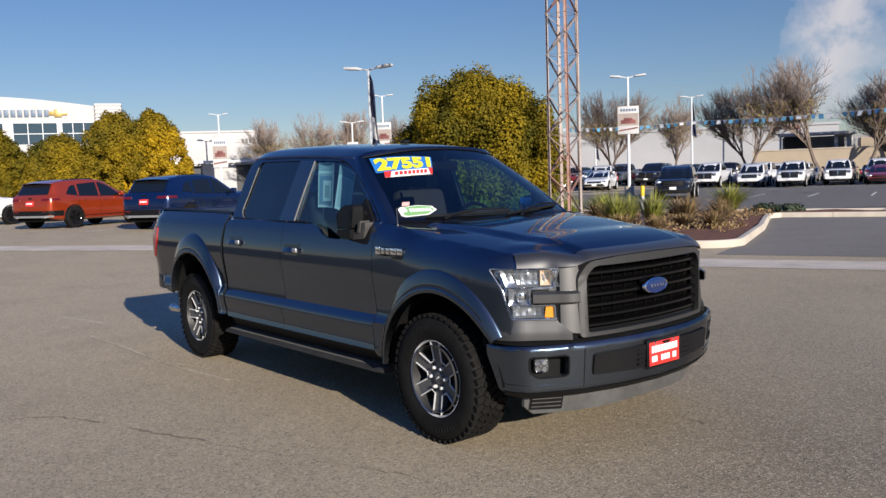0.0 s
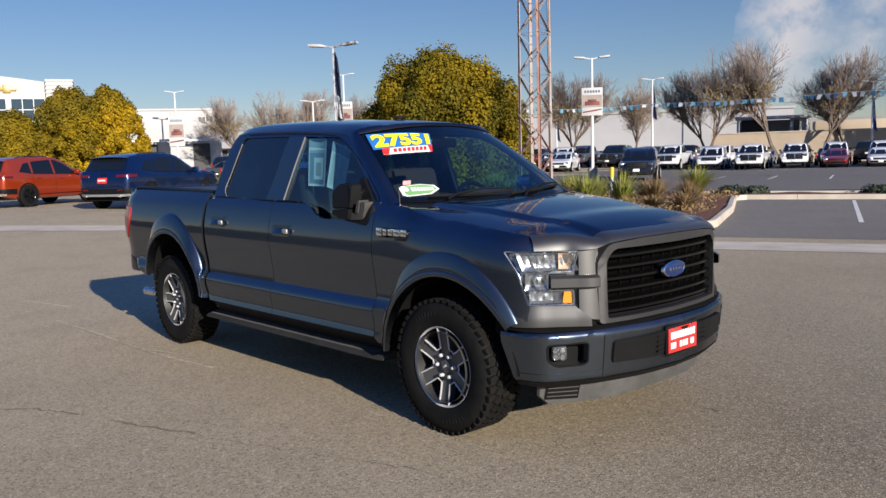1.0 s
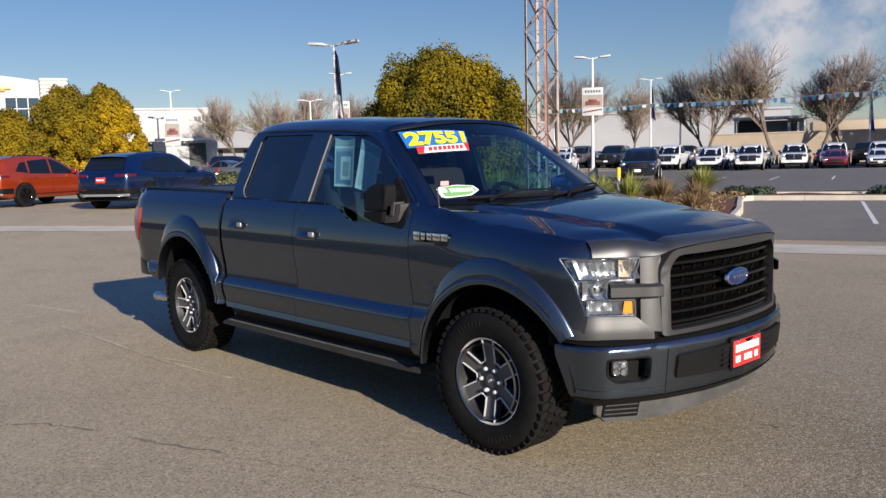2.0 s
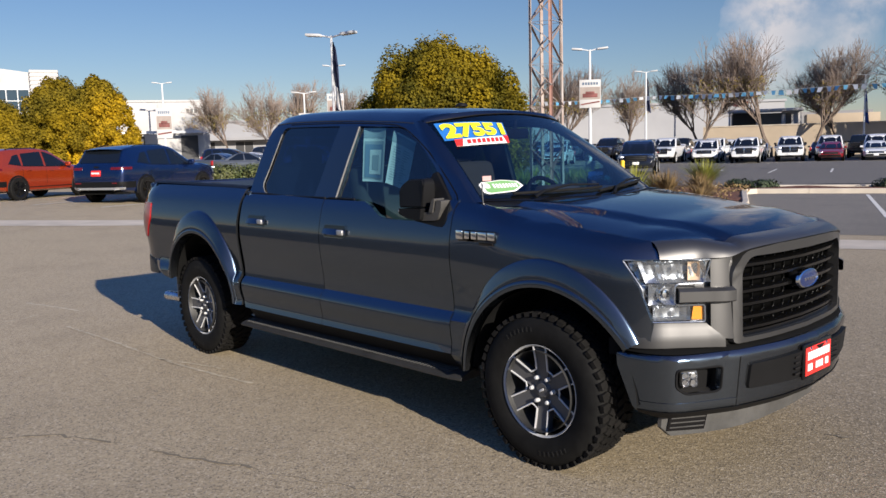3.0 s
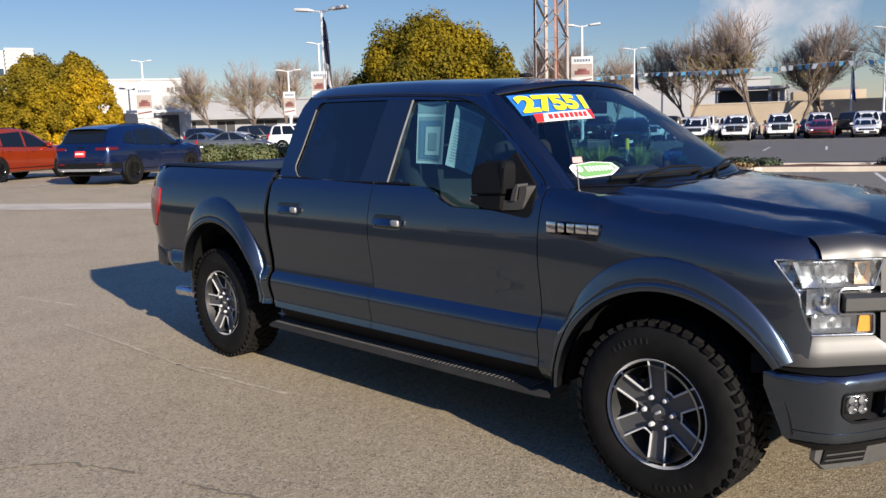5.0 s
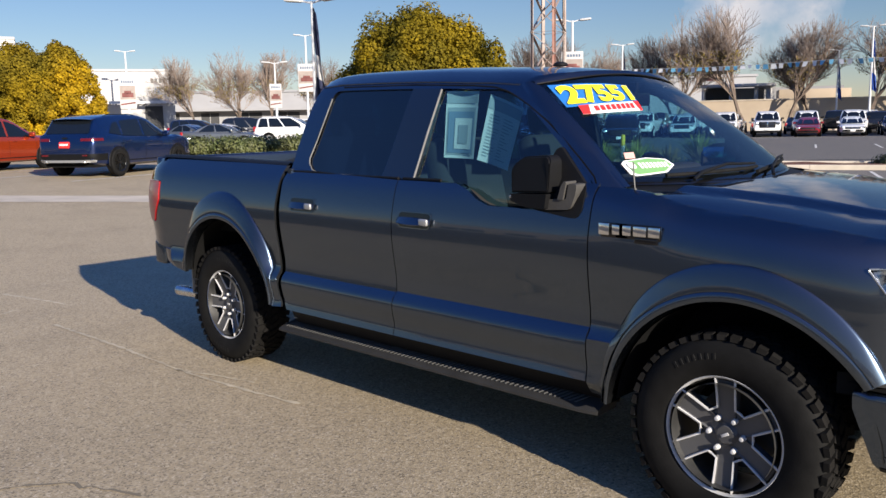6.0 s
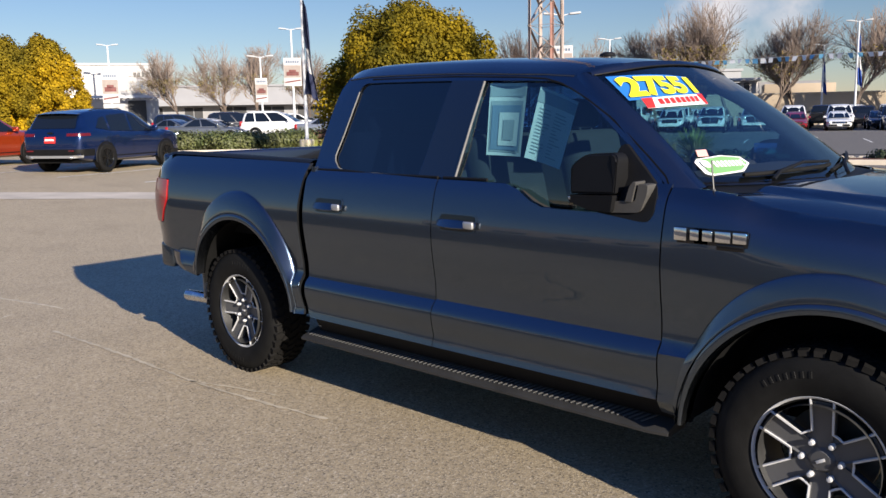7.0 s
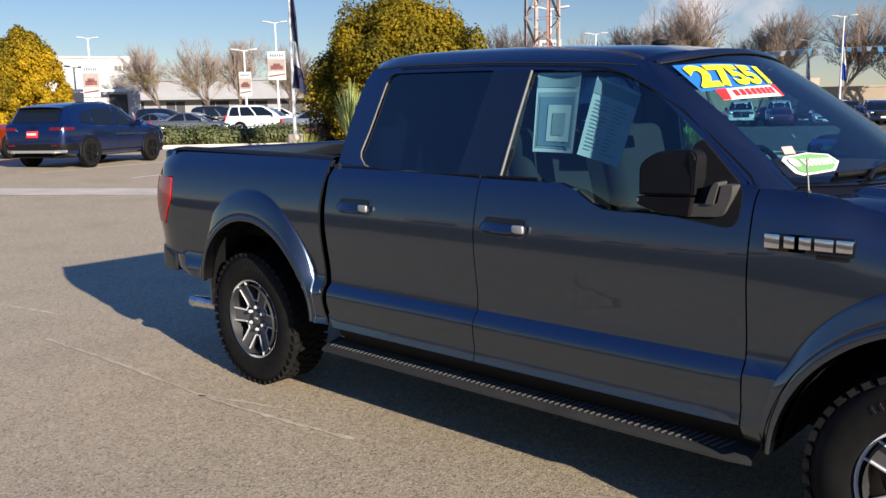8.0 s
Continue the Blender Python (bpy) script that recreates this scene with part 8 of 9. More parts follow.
front_row = [
    ("suv", "black", -23.5, 35.4, -60, "black and white patrol-style SUV in the far lot", True),
    ("pickup", "white", -33.9, 55.1, N, "white pickup with a dark grille facing the lot", False),
    ("suv", "white", -31.6, 57.3, N + 2, "white SUV with a dark grille facing the lot", False),
    ("pickup", "white", -28.3, 57.4, N + 1, "white pickup with a wide dark grille", False),
    ("pickup", "white", -26.6, 61.0, N + 3, "white pickup with a body-coloured bumper", False),
    ("sedan", "red", -23.6, 61.4, N, "dark red sedan facing the lot", False),
    ("sedan", "white", -21.0, 63.0, N, "white sedan with a black grille", False),
    ("suv", "navy", -17.4, 64.0, N, "navy SUV facing the lot", False),
    ("sedan", "silver", -13.9, 65.0, N, "silver sedan facing the lot", False),
    ("suv", "black", -10.2, 66.0, N, "black SUV facing the lot", False),
    ("sedan", "white", -40.4, 48.8, -62, "white sedan near the mast", False),
    ("sedan", "white", -38.6, 41.2, -20, "white sedan side-on in the far lot", False),
    ("suv", "black", -37.2, 56.6, N, "black SUV in the far lot", False),
    ("sedan", "white", -42.6, 38.0, -25, "white sedan in the far lot", False),
    ("sedan", "black", -38.0, 46.2, -35, "black sedan in the far lot", False),
    ("sedan", "white", -36.0, 44.0, -62, "white sedan facing the lot from the far rows", False),
    ("suv", "white", -41.2, 50.4, -58, "white SUV in the far lot", False),
    ("sedan", "silver", -44.4, 52.6, -58, "silver sedan in the far lot", False),
    ("pickup", "black", -40.6, 56.8, N, "black pickup in the far lot", False),
    ("suv", "grey", -47.2, 49.0, -50, "grey SUV in the far lot", False),
    ("sedan", "navy", -43.0, 45.4, -45, "navy sedan in the far lot", False),
]
for kind, colour, x, y, yaw, label, dec in front_row:
    row_car(kind, colour, x, y, yaw, label, dec)
rnd = random.Random(11)
mix_kinds = [("suv", "white"), ("pickup", "white"), ("sedan", "silver"), ("suv", "black"), ("sedan", "navy"), ("suv", "grey"), ("pickup", "black"), ("sedan", "red"), ("pickup", "grey"), ("sedan", "white")]
names = {"suv": "SUV", "pickup": "pickup", "sedan": "sedan"}
for row, (v, u0, u1) in enumerate(((69.0, -27, 14), (75.5, -30, 13), (82.0, -36, 12))):
    u = u0
    while u < u1:
        kind, colour = mix_kinds[rnd.randrange(len(mix_kinds))]
        x, y = lot(u, v + rnd.uniform(-0.4, 0.4))
        row_car(kind, colour, x, y, N + rnd.uniform(-3, 3) + (180 if row == 1 else 0), f"{colour} {names[kind]} in the far rows of cars")
        u += rnd.uniform(2.6, 3.3)
# the lane of cars past the hedge
for kind, colour, x, y, yaw, label in (
    ("sedan", "grey", -43.0, 22.9, 50, "grey sedan parked behind the hedge"),
    ("sedan", "white", -47.6, 26.2, 25, "white sedan parked behind the hedge"),
    ("suv", "black", -48.0, 28.6, 60, "black SUV parked behind the hedge"),
    ("suv", "white", -43.2, 28.3, 40, "white SUV parked behind the hedge"),
    ("sedan", "silver", -39.6, 29.6, 35, "silver sedan parked behind the hedge"),
    ("sedan", "grey", -53.0, 26.6, 20, "grey sedan near the service building"),
    ("suv", "navy", -58.5, 30.5, 45, "navy SUV near the service building"),
    ("pickup", "white", -62.0, 40.5, 60, "white pickup in the showroom forecourt"),
    ("suv", "white", -66.0, 47.0, 50, "white SUV in the showroom forecourt"),
    ("sedan", "black", -70.5, 52.0, 50, "black sedan in the showroom forecourt"),
    ("sedan", "white", -74.5, 44.5, 50, "white sedan in the showroom forecourt"),
    ("suv", "silver", -60.5, 52.5, 40, "silver SUV in the showroom forecourt"),
):
    row_car(kind, colour, x, y, yaw, label)

# ---- trees, grasses, poles and flags ----
def leaf_card(out, faces, p, nrm, size, rnd):
    a = nrm.orthogonal().normalized()
    a = Matrix.Rotation(rnd.uniform(0, 6.28), 3, nrm) @ a
    b = nrm.cross(a)
    L, w = size * rnd.uniform(0.7, 1.35), size * rnd.uniform(0.32, 0.5)
    i = len(out)
    tip = nrm * (L * rnd.uniform(-0.1, 0.3))
    out += [p - a * L * 0.5, p + b * w + tip * 0.2, p + a * L * 0.5 + tip, p - b * w + tip * 0.2]
    faces.append((i, i + 1, i + 2, i + 3))


def leaf_mesh(name, clumps, count, size, material, seed, skin=0.58, jitter=0.5, rim=1.16, rag=0.22):
    """Leaves scattered through rounded clumps (centre, radii), denser at their skin."""
    rnd = random.Random(seed)
    weights = [c[1][0] * c[1][1] + c[1][0] * c[1][2] for c in clumps]
    total = sum(weights)
    out, faces = [], []
    for (c, rad), wgt in zip(clumps, weights):
        for _ in range(int(count * wgt / total)):
            d = Vector((rnd.gauss(0, 1), rnd.gauss(0, 1), rnd.gauss(0, 1))).normalized()
            k = skin + (rim - skin) * rnd.random() ** 0.8
            k *= 1 + rag * noise.noise(d * 2.6 + Vector(c) * 0.7)
            p = Vector((c[0] + d.x * rad[0] * k, c[1] + d.y * rad[1] * k, c[2] + d.z * rad[2] * k))
            nrm = (d + Vector((rnd.uniform(-1, 1), rnd.uniform(-1, 1), rnd.uniform(-0.6, 1.0))) * jitter).normalized()
            leaf_card(out, faces, p, nrm, size, rnd)
    me = bpy.data.meshes.new(name)
    me.from_pydata([tuple(v) for v in out], [], faces)
    me.materials.append(material)
    return me


def leafy_tree(label, x, y, h, w, seed, material, leaves=16000, leaf=0.17, low=0.12, n=40):
    rnd = random.Random(seed)
    z0 = ground_z(x, y)
    tree = thing("tree", label, "tree", "evergreen trees", Matrix.Translation((x, y, z0)))
    bm = BM()
    tube(bm, [(0, 0, -0.1), (0.05, 0.02, h * 0.2), (-0.03, 0.05, h * 0.45), (0.02, 0, h * 0.8)], 0.05 * h * 0.55, 9, 0.03)
    trunk = part("trunk", bm, BARK, tree)
    clumps = []
    for i in range(n):
        t = (i + rnd.random()) / n
        z = h * (low + (0.82 - low) * t)
        prof = math.sin(math.pi * min(1, (t * 0.76 + 0.22))) ** 0.55
        a = i * 2.4 + rnd.uniform(-0.7, 0.7)
        s = w * rnd.uniform(0.05, 0.115) * (1 - 0.2 * t)
        rr = max(0.0, w * 0.5 * prof * rnd.uniform(0.70, 1.08) - s * 0.85)
        clumps.append(((rr * math.cos(a), rr * math.sin(a), z), (s, s, s * rnd.uniform(1.0, 1.6))))
    for t in (0.28, 0.48, 0.66):
        clumps.append(((0, 0, h * t), (w * 0.25, w * 0.25, h * 0.2)))
    for k, c in enumerate(clumps[:14]):
        bm = BM()
        p = Vector(c[0])
        tube(bm, [(0, 0, max(0.3, p.z * 0.45)), tuple(p * 0.5 + Vector((0, 0, p.z * 0.2))), tuple(p)], 0.05, 5, 0.012)
        part("limb", bm, BARK, trunk)
    ob = new("crown", leaf_mesh("crown", clumps, leaves, leaf, material, seed + 100, 0.62, 0.75, 1.12, 0.30))
    ob.parent = tree
    return tree


leafy_tree("large dense evergreen with green and golden leaves", -25.15, 22.2, 6.8, 8.3, 21, LEAF_DARK, 150000, 0.13, low=0.08, n=170)
for k, (px, py, h, w) in enumerate(((-43.6, 5.6, 5.2, 4.0), (-42.5, 8.6, 4.7, 4.6), (-41.6, 11.2, 6.0, 4.7), (-40.9, 12.9, 6.0, 4.3), (-44.6, 3.0, 4.8, 4.0))):
    leafy_tree("bushy evergreen with yellow-green leaves behind the parked cars", px, py, h, w, 40 + k, LEAF if k == 3 else LEAF_MID if k else LEAF_DARK, 60000, 0.12, low=0.08, n=90)


def bare_tree(h, seed, spread=1.0, dry=0, twigs=5):
    """Branch skeleton as two meshes (limbs, twigs) and a few dry leaves."""
    rnd = random.Random(seed)
    limbs, fine, tips = BM(), BM(), []

    def prism(bm, a, b, r0, r1):
        d = (b - a).normalized()
        u = d.orthogonal().normalized()
        w = d.cross(u)
        A = [bm.verts.new(a + (u * math.cos(k * 2.094) + w * math.sin(k * 2.094)) * r0) for k in range(3)]
        B = [bm.verts.new(b + (u * math.cos(k * 2.094) + w * math.sin(k * 2.094)) * r1) for k in range(3)]
        for k in range(3):
            bm.faces.new((A[k], A[(k + 1) % 3], B[(k + 1) % 3], B[k]))

    def grow(p, d, L, r, lev):
        n = 3 if lev < 3 else 2
        for k in range(n):
            d2 = (d + Vector((rnd.gauss(0, 0.12), rnd.gauss(0, 0.12), rnd.gauss(0.05, 0.08)))).normalized()
            q = p + d2 * (L / n)
            prism(limbs if lev < 2 else fine, p, q, r * (1 - 0.3 * k / n), r * (1 - 0.3 * (k + 1) / n))
            p, d = q, d2
            if lev < twigs and lev > 0:
                for _ in range(1):
                    ax = d.orthogonal().normalized()
                    ax = Matrix.Rotation(rnd.uniform(0, 6.283), 3, d) @ ax
                    dd = (d * 0.75 + ax * rnd.uniform(0.4, 0.8) * spread + Vector((0, 0, 0.12))).normalized()
                    grow(p, dd, L * rnd.uniform(0.5, 0.75), max(r * 0.45, 0.0075), lev + 1)
        if lev < twigs:
            for _ in range(rnd.choice((2, 3)) if lev else 5):
                ax = Matrix.Rotation(rnd.uniform(0, 6.283), 3, d) @ d.orthogonal().normalized()
                dd = (d + ax * rnd.uniform(0.3, 0.75) * spread + Vector((0, 0, 0.14 if lev else 0.05))).normalized()
                grow(p, dd, L * rnd.uniform(0.66, 0.9), max(r * 0.55, 0.0075), lev + 1)
        else:
            tips.append(p)
    grow(Vector((0, 0, -0.1)), Vector((0, 0, 1)), h * 0.13, h * 0.0095, 0)
    k = h / max(p.z for p in tips)
    for b in (limbs, fine):
        for v in b.verts:
            v.co *= k
    return limbs, fine, [p * k for p in tips]


def winter_tree(label, x, y, h, seed, dry=0, yaw=0, spread=1.0, twigs=5):
    t = thing("bare_tree", label, "tree", "bare winter trees", Matrix.Translation((x, y, ground_z(x, y))) @ pose(0, 0, 0, 0, 0, yaw))
    limbs, fine, tips = bare_tree(h, seed, spread, dry, twigs)
    part("trunk", limbs, BARK, t)
    tw = part("twig", fine, TWIG, t)
    tagged(tw, "fine leafless twigs", kind="stuff")
    if dry:
        rnd = random.Random(seed)
        out, faces = [], []
        low = [p for p in tips if p.z < h * 0.62] or tips
        for _ in range(dry):
            p = rnd.choice(low) + Vector((rnd.gauss(0, 0.15), rnd.gauss(0, 0.15), rnd.gauss(0, 0.12)))
            leaf_card(out, faces, p, Vector((rnd.gauss(0, 1), rnd.gauss(0, 1), rnd.gauss(0, 1))).normalized(), 0.16, rnd)
        me = bpy.data.meshes.new("dry_leaf")
        me.from_pydata([tuple(v) for v in out], [], faces)
        me.materials.append(DRY_LEAF)
        ob = new("dry_leaf", me)
        ob.parent = t
        tagged(ob, "few brown leaves still hanging", kind="stuff")
    return t


wt = [winter_tree("upswept bare winter tree with fine brown twigs", -40.4, 71.8, 11.8, 3, 900, spread=0.72), winter_tree("upswept bare winter tree with a few brown leaves", -34.7, 74.9, 12.4, 5, 1500, spread=0.70), winter_tree("bare winter tree with upswept brown twigs", -34.0, 82.8, 11.8, 8, 700, spread=0.66)]
for k, (x, y, s, yaw, label) in enumerate((
    (-45.9, 58.3, 0.72, 40, "bare winter tree beyond the far lot"), (-44.0, 64.8, 0.76, 80, "bare winter tree beyond the far lot"), (-32.2, 85.6, 0.9, 130, "bare winter tree beside the boundary wall"),
    (-26.7, 83.4, 0.95, 200, "bare winter tree beside the boundary wall"), (-22.2, 86.0, 0.92, 300, "bare winter tree beside the boundary wall"), (-42.6, 76.0, 0.88, 160, "bare winter tree beyond the far lot"),
    (-18.0, 88.0, 0.95, 20, "bare winter tree beside the boundary wall"), (-12.0, 90.0, 0.9, 75, "bare winter tree beside the boundary wall"), (-58.0, 72.0, 0.9, 15, "bare winter tree beyond the far lot"),
    (-80.0, 42.6, 0.72, 10, "bare winter tree near the showroom"), (-66.0, 39.2, 0.72, 220, "bare winter tree near the showroom"), (-72.0, 46.6, 0.80, 100, "bare winter tree near the showroom"), (-84.5, 63.0, 0.82, 310, "bare winter tree near the showroom"),
    (-69.5, 50.0, 0.7, 30, "bare winter tree near the showroom"))):
    src = wt[(k * 2 + 1) % 3]
    c = copy_thing(src, Matrix.Translation((x, y, ground_z(x, y))) @ pose(0, 0, 0, 0, 0, yaw) @ Matrix.Diagonal((s, s, s, 1)))
    tagged(c, label)


def blade_tuft(name, label, x, y, r, h, n, material, seed, category="grass", group="strap-leaved tufts", width=0.022):
    rnd = random.Random(seed)
    verts, faces = [], []
    for _ in range(n):
        a, lean = rnd.uniform(0, 6.283), rnd.random() ** 0.7
        d = Vector((math.cos(a), math.sin(a), 0))
        L = h * rnd.uniform(0.65, 1.15)
        side_v = Vector((-d.y, d.x, 0)) * width * rnd.uniform(0.6, 1.3)
        base = d * rnd.uniform(0, 0.12 * r)
        i = len(verts)
        for k in range(4):
            t = k / 3
            p = base + d * (r * lean * (t ** 1.4)) + Vector((0, 0, L * (t - 0.28 * lean * t * t)))
            w = 1 - t * 0.92
            verts += [p - side_v * w, p + side_v * w]
        for k in range(3):
            faces.append((i + 2 * k, i + 2 * k + 1, i + 2 * k + 3, i + 2 * k + 2))
    me = bpy.data.meshes.new(name)
    me.from_pydata([tuple(v) for v in verts], [], faces)
    me.materials.append(material)
    ob = new(name, me)
    ob.matrix_basis = Matrix.Translation((x, y, ground_z(x, y) + 0.10))
    return tagged(ob, label, category, group)


rnd = random.Random(77)
blade_tuft("strap_leaf_bush", "green strap-leaved bush on bark mulch", -12.0, 22.0, 1.05, 1.0, 460, GRASS, 1)
for k, (u, v, h, r, g) in enumerate(((-8.6, 16.0, 0.95, 0.8, 1), (-7.4, 16.6, 1.05, 0.9, 1), (-6.4, 17.2, 0.95, 0.8, 1), (-5.2, 17.6, 1.05, 0.85, 1), (-4.4, 18.6, 1.0, 0.9, 1), (-9.8, 17.0, 0.9, 0.8, 1), (-3.6, 19.4, 0.8, 0.7, 0), (-2.9, 20.3, 0.7, 0.7, 0), (-4.2, 20.8, 0.75, 0.8, 0), (-2.4, 18.2, 0.6, 0.6, 0), (-5.6, 20.2, 0.85, 0.8, 1), (-2.3, 16.6, 0.5, 0.55, 0), (-7.8, 19.0, 0.9, 0.8, 1), (-11.0, 18.0, 0.9, 0.8, 1), (-12.5, 16.0, 0.9, 0.8, 1), (-6.2, 14.2, 0.7, 0.7, 0), (-3.4, 15.2, 0.45, 0.5, 0), (-8.9, 19.8, 1.0, 0.9, 1), (-8.0, 20.6, 0.95, 0.9, 1), (-7.0, 21.6, 0.9, 0.85, 1), (-6.2, 19.2, 0.7, 0.8, 0), (-3.2, 17.2, 0.4, 0.6, 0), (-4.6, 16.4, 0.45, 0.6, 0))):
    x, y = lot(u, v)
    blade_tuft("grass_tuft", "yellow-green strap-leaved tuft on bark mulch" if g else "dry straw-coloured grass tuft on bark mulch", x, y, r, h, 260, GRASS if g else GRASS_DRY, 10 + k)
# dry undergrowth
verts, faces = [], []
for _ in range(16000):
    u, v = rnd.uniform(-12, -1.7), rnd.uniform(15.0, 24.8)
    if noise.noise((u * 0.7, v * 0.7, 5)) < -0.05:
        continue
    x, y = lot(u, v)
    p = Vector((x, y, ground_z(x, y) + 0.10 + rnd.random() ** 2 * 0.22))
    leaf_card(verts, faces, p, Vector((rnd.gauss(0, 1), rnd.gauss(0, 1), rnd.gauss(0.4, 0.6))).normalized(), 0.065, rnd)
me = bpy.data.meshes.new("undergrowth")
me.from_pydata([tuple(v) for v in verts], [], faces)
me.materials.append(GRASS_DRY)
tagged(new("undergrowth", me), "dry low undergrowth over the mulch bed", "undergrowth", kind="stuff")


def shrub(name, label, clumps, count, leaf, material, seed, category="shrub", group="", at=(0, 0)):
    me = leaf_mesh(name, clumps, count, leaf, material, seed)
    ob = new(name, me)
    ob.matrix_basis = Matrix.Translation((at[0], at[1], ground_z(*at)))
    return tagged(ob, label, category, group)


for k, (u, v) in enumerate(((-1.9, 24.9), (2.5, 24.9), (9.0, 24.6), (14.5, 24.8))):
    x, y = lot(u, v)
    shrub("low_shrub", "low dark green spreading shrub", [((rnd.uniform(-0.6, 0.6), rnd.uniform(-0.3, 0.3), 0.16), (0.42, 0.34, 0.2)) for _ in range(5)], 1500, 0.09, SHRUB_DARK, 300 + k, group="low shrubs", at=(x, y))
p0, p1 = Vector((-30.6, 13.6)), Vector((-26.2, 23.6))
for k in range(9):
    p = p0.lerp(p1, (k + 0.5) / 9)
    shrub("hedge_bush", "clipped green hedge bush with reddish tips", [((rnd.uniform(-0.55, 0.55), rnd.uniform(-0.5, 0.5), 0.26 + rnd.uniform(0, 0.22)), (0.62, 0.62, 0.40)) for _ in range(7)], 3600, 0.10, LEAF_HEDGE if k < 5 else LEAF_HEDGE_RED, 400 + k, "hedge", "hedge bushes", (p.x, p.y))
kerb_line("hedge_kerb", [(-29.6, 12.9, ground_z(-29.6, 12.9)), (-25.2, 23.2, ground_z(-25.2, 23.2))], "pale kerb in front of the hedge")
blade_tuft("strap_leaf_bush", "tall green fan-leaved plant behind the pickup", -21.0, 15.4, 0.62, 2.32, 420, FAN_LEAF, 5, width=0.045)

# lattice mast
mast = thing("lattice_mast", "rusty galvanised lattice mast with cable tray", "mast", at=Matrix.Translation((-11.12, 12.58, 0.05)) @ pose(0, 0, 0, 0, 0, 12))
HM, a0, a1 = 22.0, 0.315, 0.26


def leg_at(k, z):
    w = a0 + (a1 - a0) * z / HM
    sx, sy = ((-1, -1), (1, -1), (1, 1), (-1, 1))[k]
    return Vector((sx * w, sy * w, z))


for k in range(4):
    bm = BM()
    for a, b in (((0.07, 0.01), (0, 0)), ((0.01, 0.07), (0, 0))):
        p, q = leg_at(k, 0), leg_at(k, HM)
        d = q - p
        sx = -1 if k in (0, 3) else 1
        sy = -1 if k in (0, 1) else 1
        off = Vector((-sx * a[0] / 2, -sy * a[1] / 2, 0))
        vs = box(bm, (0, 0, 0), (a[0], a[1], d.length))
        rot = d.to_track_quat("Z", "Y").to_matrix().to_4x4()
        bmesh.ops.transform(bm, matrix=Matrix.Translation((p + q) / 2 + off) @ rot, verts=vs)
    part("mast_leg", bm, RUST_RED if k == 1 else RUST, mast)
bay = 0.52
for face in range(4):
    k0, k1 = face, (face + 1) % 4
    for i in range(int(HM / bay)):
        z0, z1 = i * bay, (i + 1) * bay
        p, q = (leg_at(k0, z0), leg_at(k1, z1)) if (i + face) % 2 else (leg_at(k1, z0), leg_at(k0, z1))
        bm = BM()
        vs = box(bm, (0, 0, 0), (0.062, 0.008, (q - p).length))
        rot = (q - p).to_track_quat("Z", "Y").to_matrix().to_4x4()
        bmesh.ops.transform(bm, matrix=Matrix.Translation((p + q) / 2) @ rot, verts=vs)
        part("brace", bm, RUST_RED if (i % 9) in (2, 3) else RUST, mast)
        if i % 2 == 0:
            p, q = leg_at(k0, z1), leg_at(k1, z1)
            bm = BM()
            vs = box(bm, (0, 0, 0), (0.035, 0.006, (q - p).length))
            rot = (q - p).to_track_quat("Z", "Y").to_matrix().to_4x4()
            bmesh.ops.transform(bm, matrix=Matrix.Translation((p + q) / 2) @ rot, verts=vs)
            part("strut", bm, RUST, mast)
bm = BM()
box(bm, (a0 - 0.04, 0.30, HM / 2), (0.05, 0.10, HM))
part("cable_tray", bm, RUST_DARK, mast)
bm = BM()
box(bm, (0, 0, 0.1), (1.3, 1.3, 0.35), 0.03)
part("mast_footing", bm, CONCRETE, mast)

# bollard: white pipe with a yellow top
post = thing("marker_post", "white pipe post with a yellow cap", "post", at=Matrix.Translation((-11.05, 15.8, 0.1)))
bm = BM()
lathe(bm, [(0.0, 0.82), (0.055, 0.82), (0.055, -0.2)], (0, 0, 0), "z", 14)
part("pipe", bm, POLE_WHITE, post)
bm = BM()
lathe(bm, [(0.0, 1.10), (0.04, 1.095), (0.06, 1.07), (0.06, 0.80), (0.055, 0.80)], (0, 0, 0), "z", 14)
part("cap", bm, YELLOW_P, post)


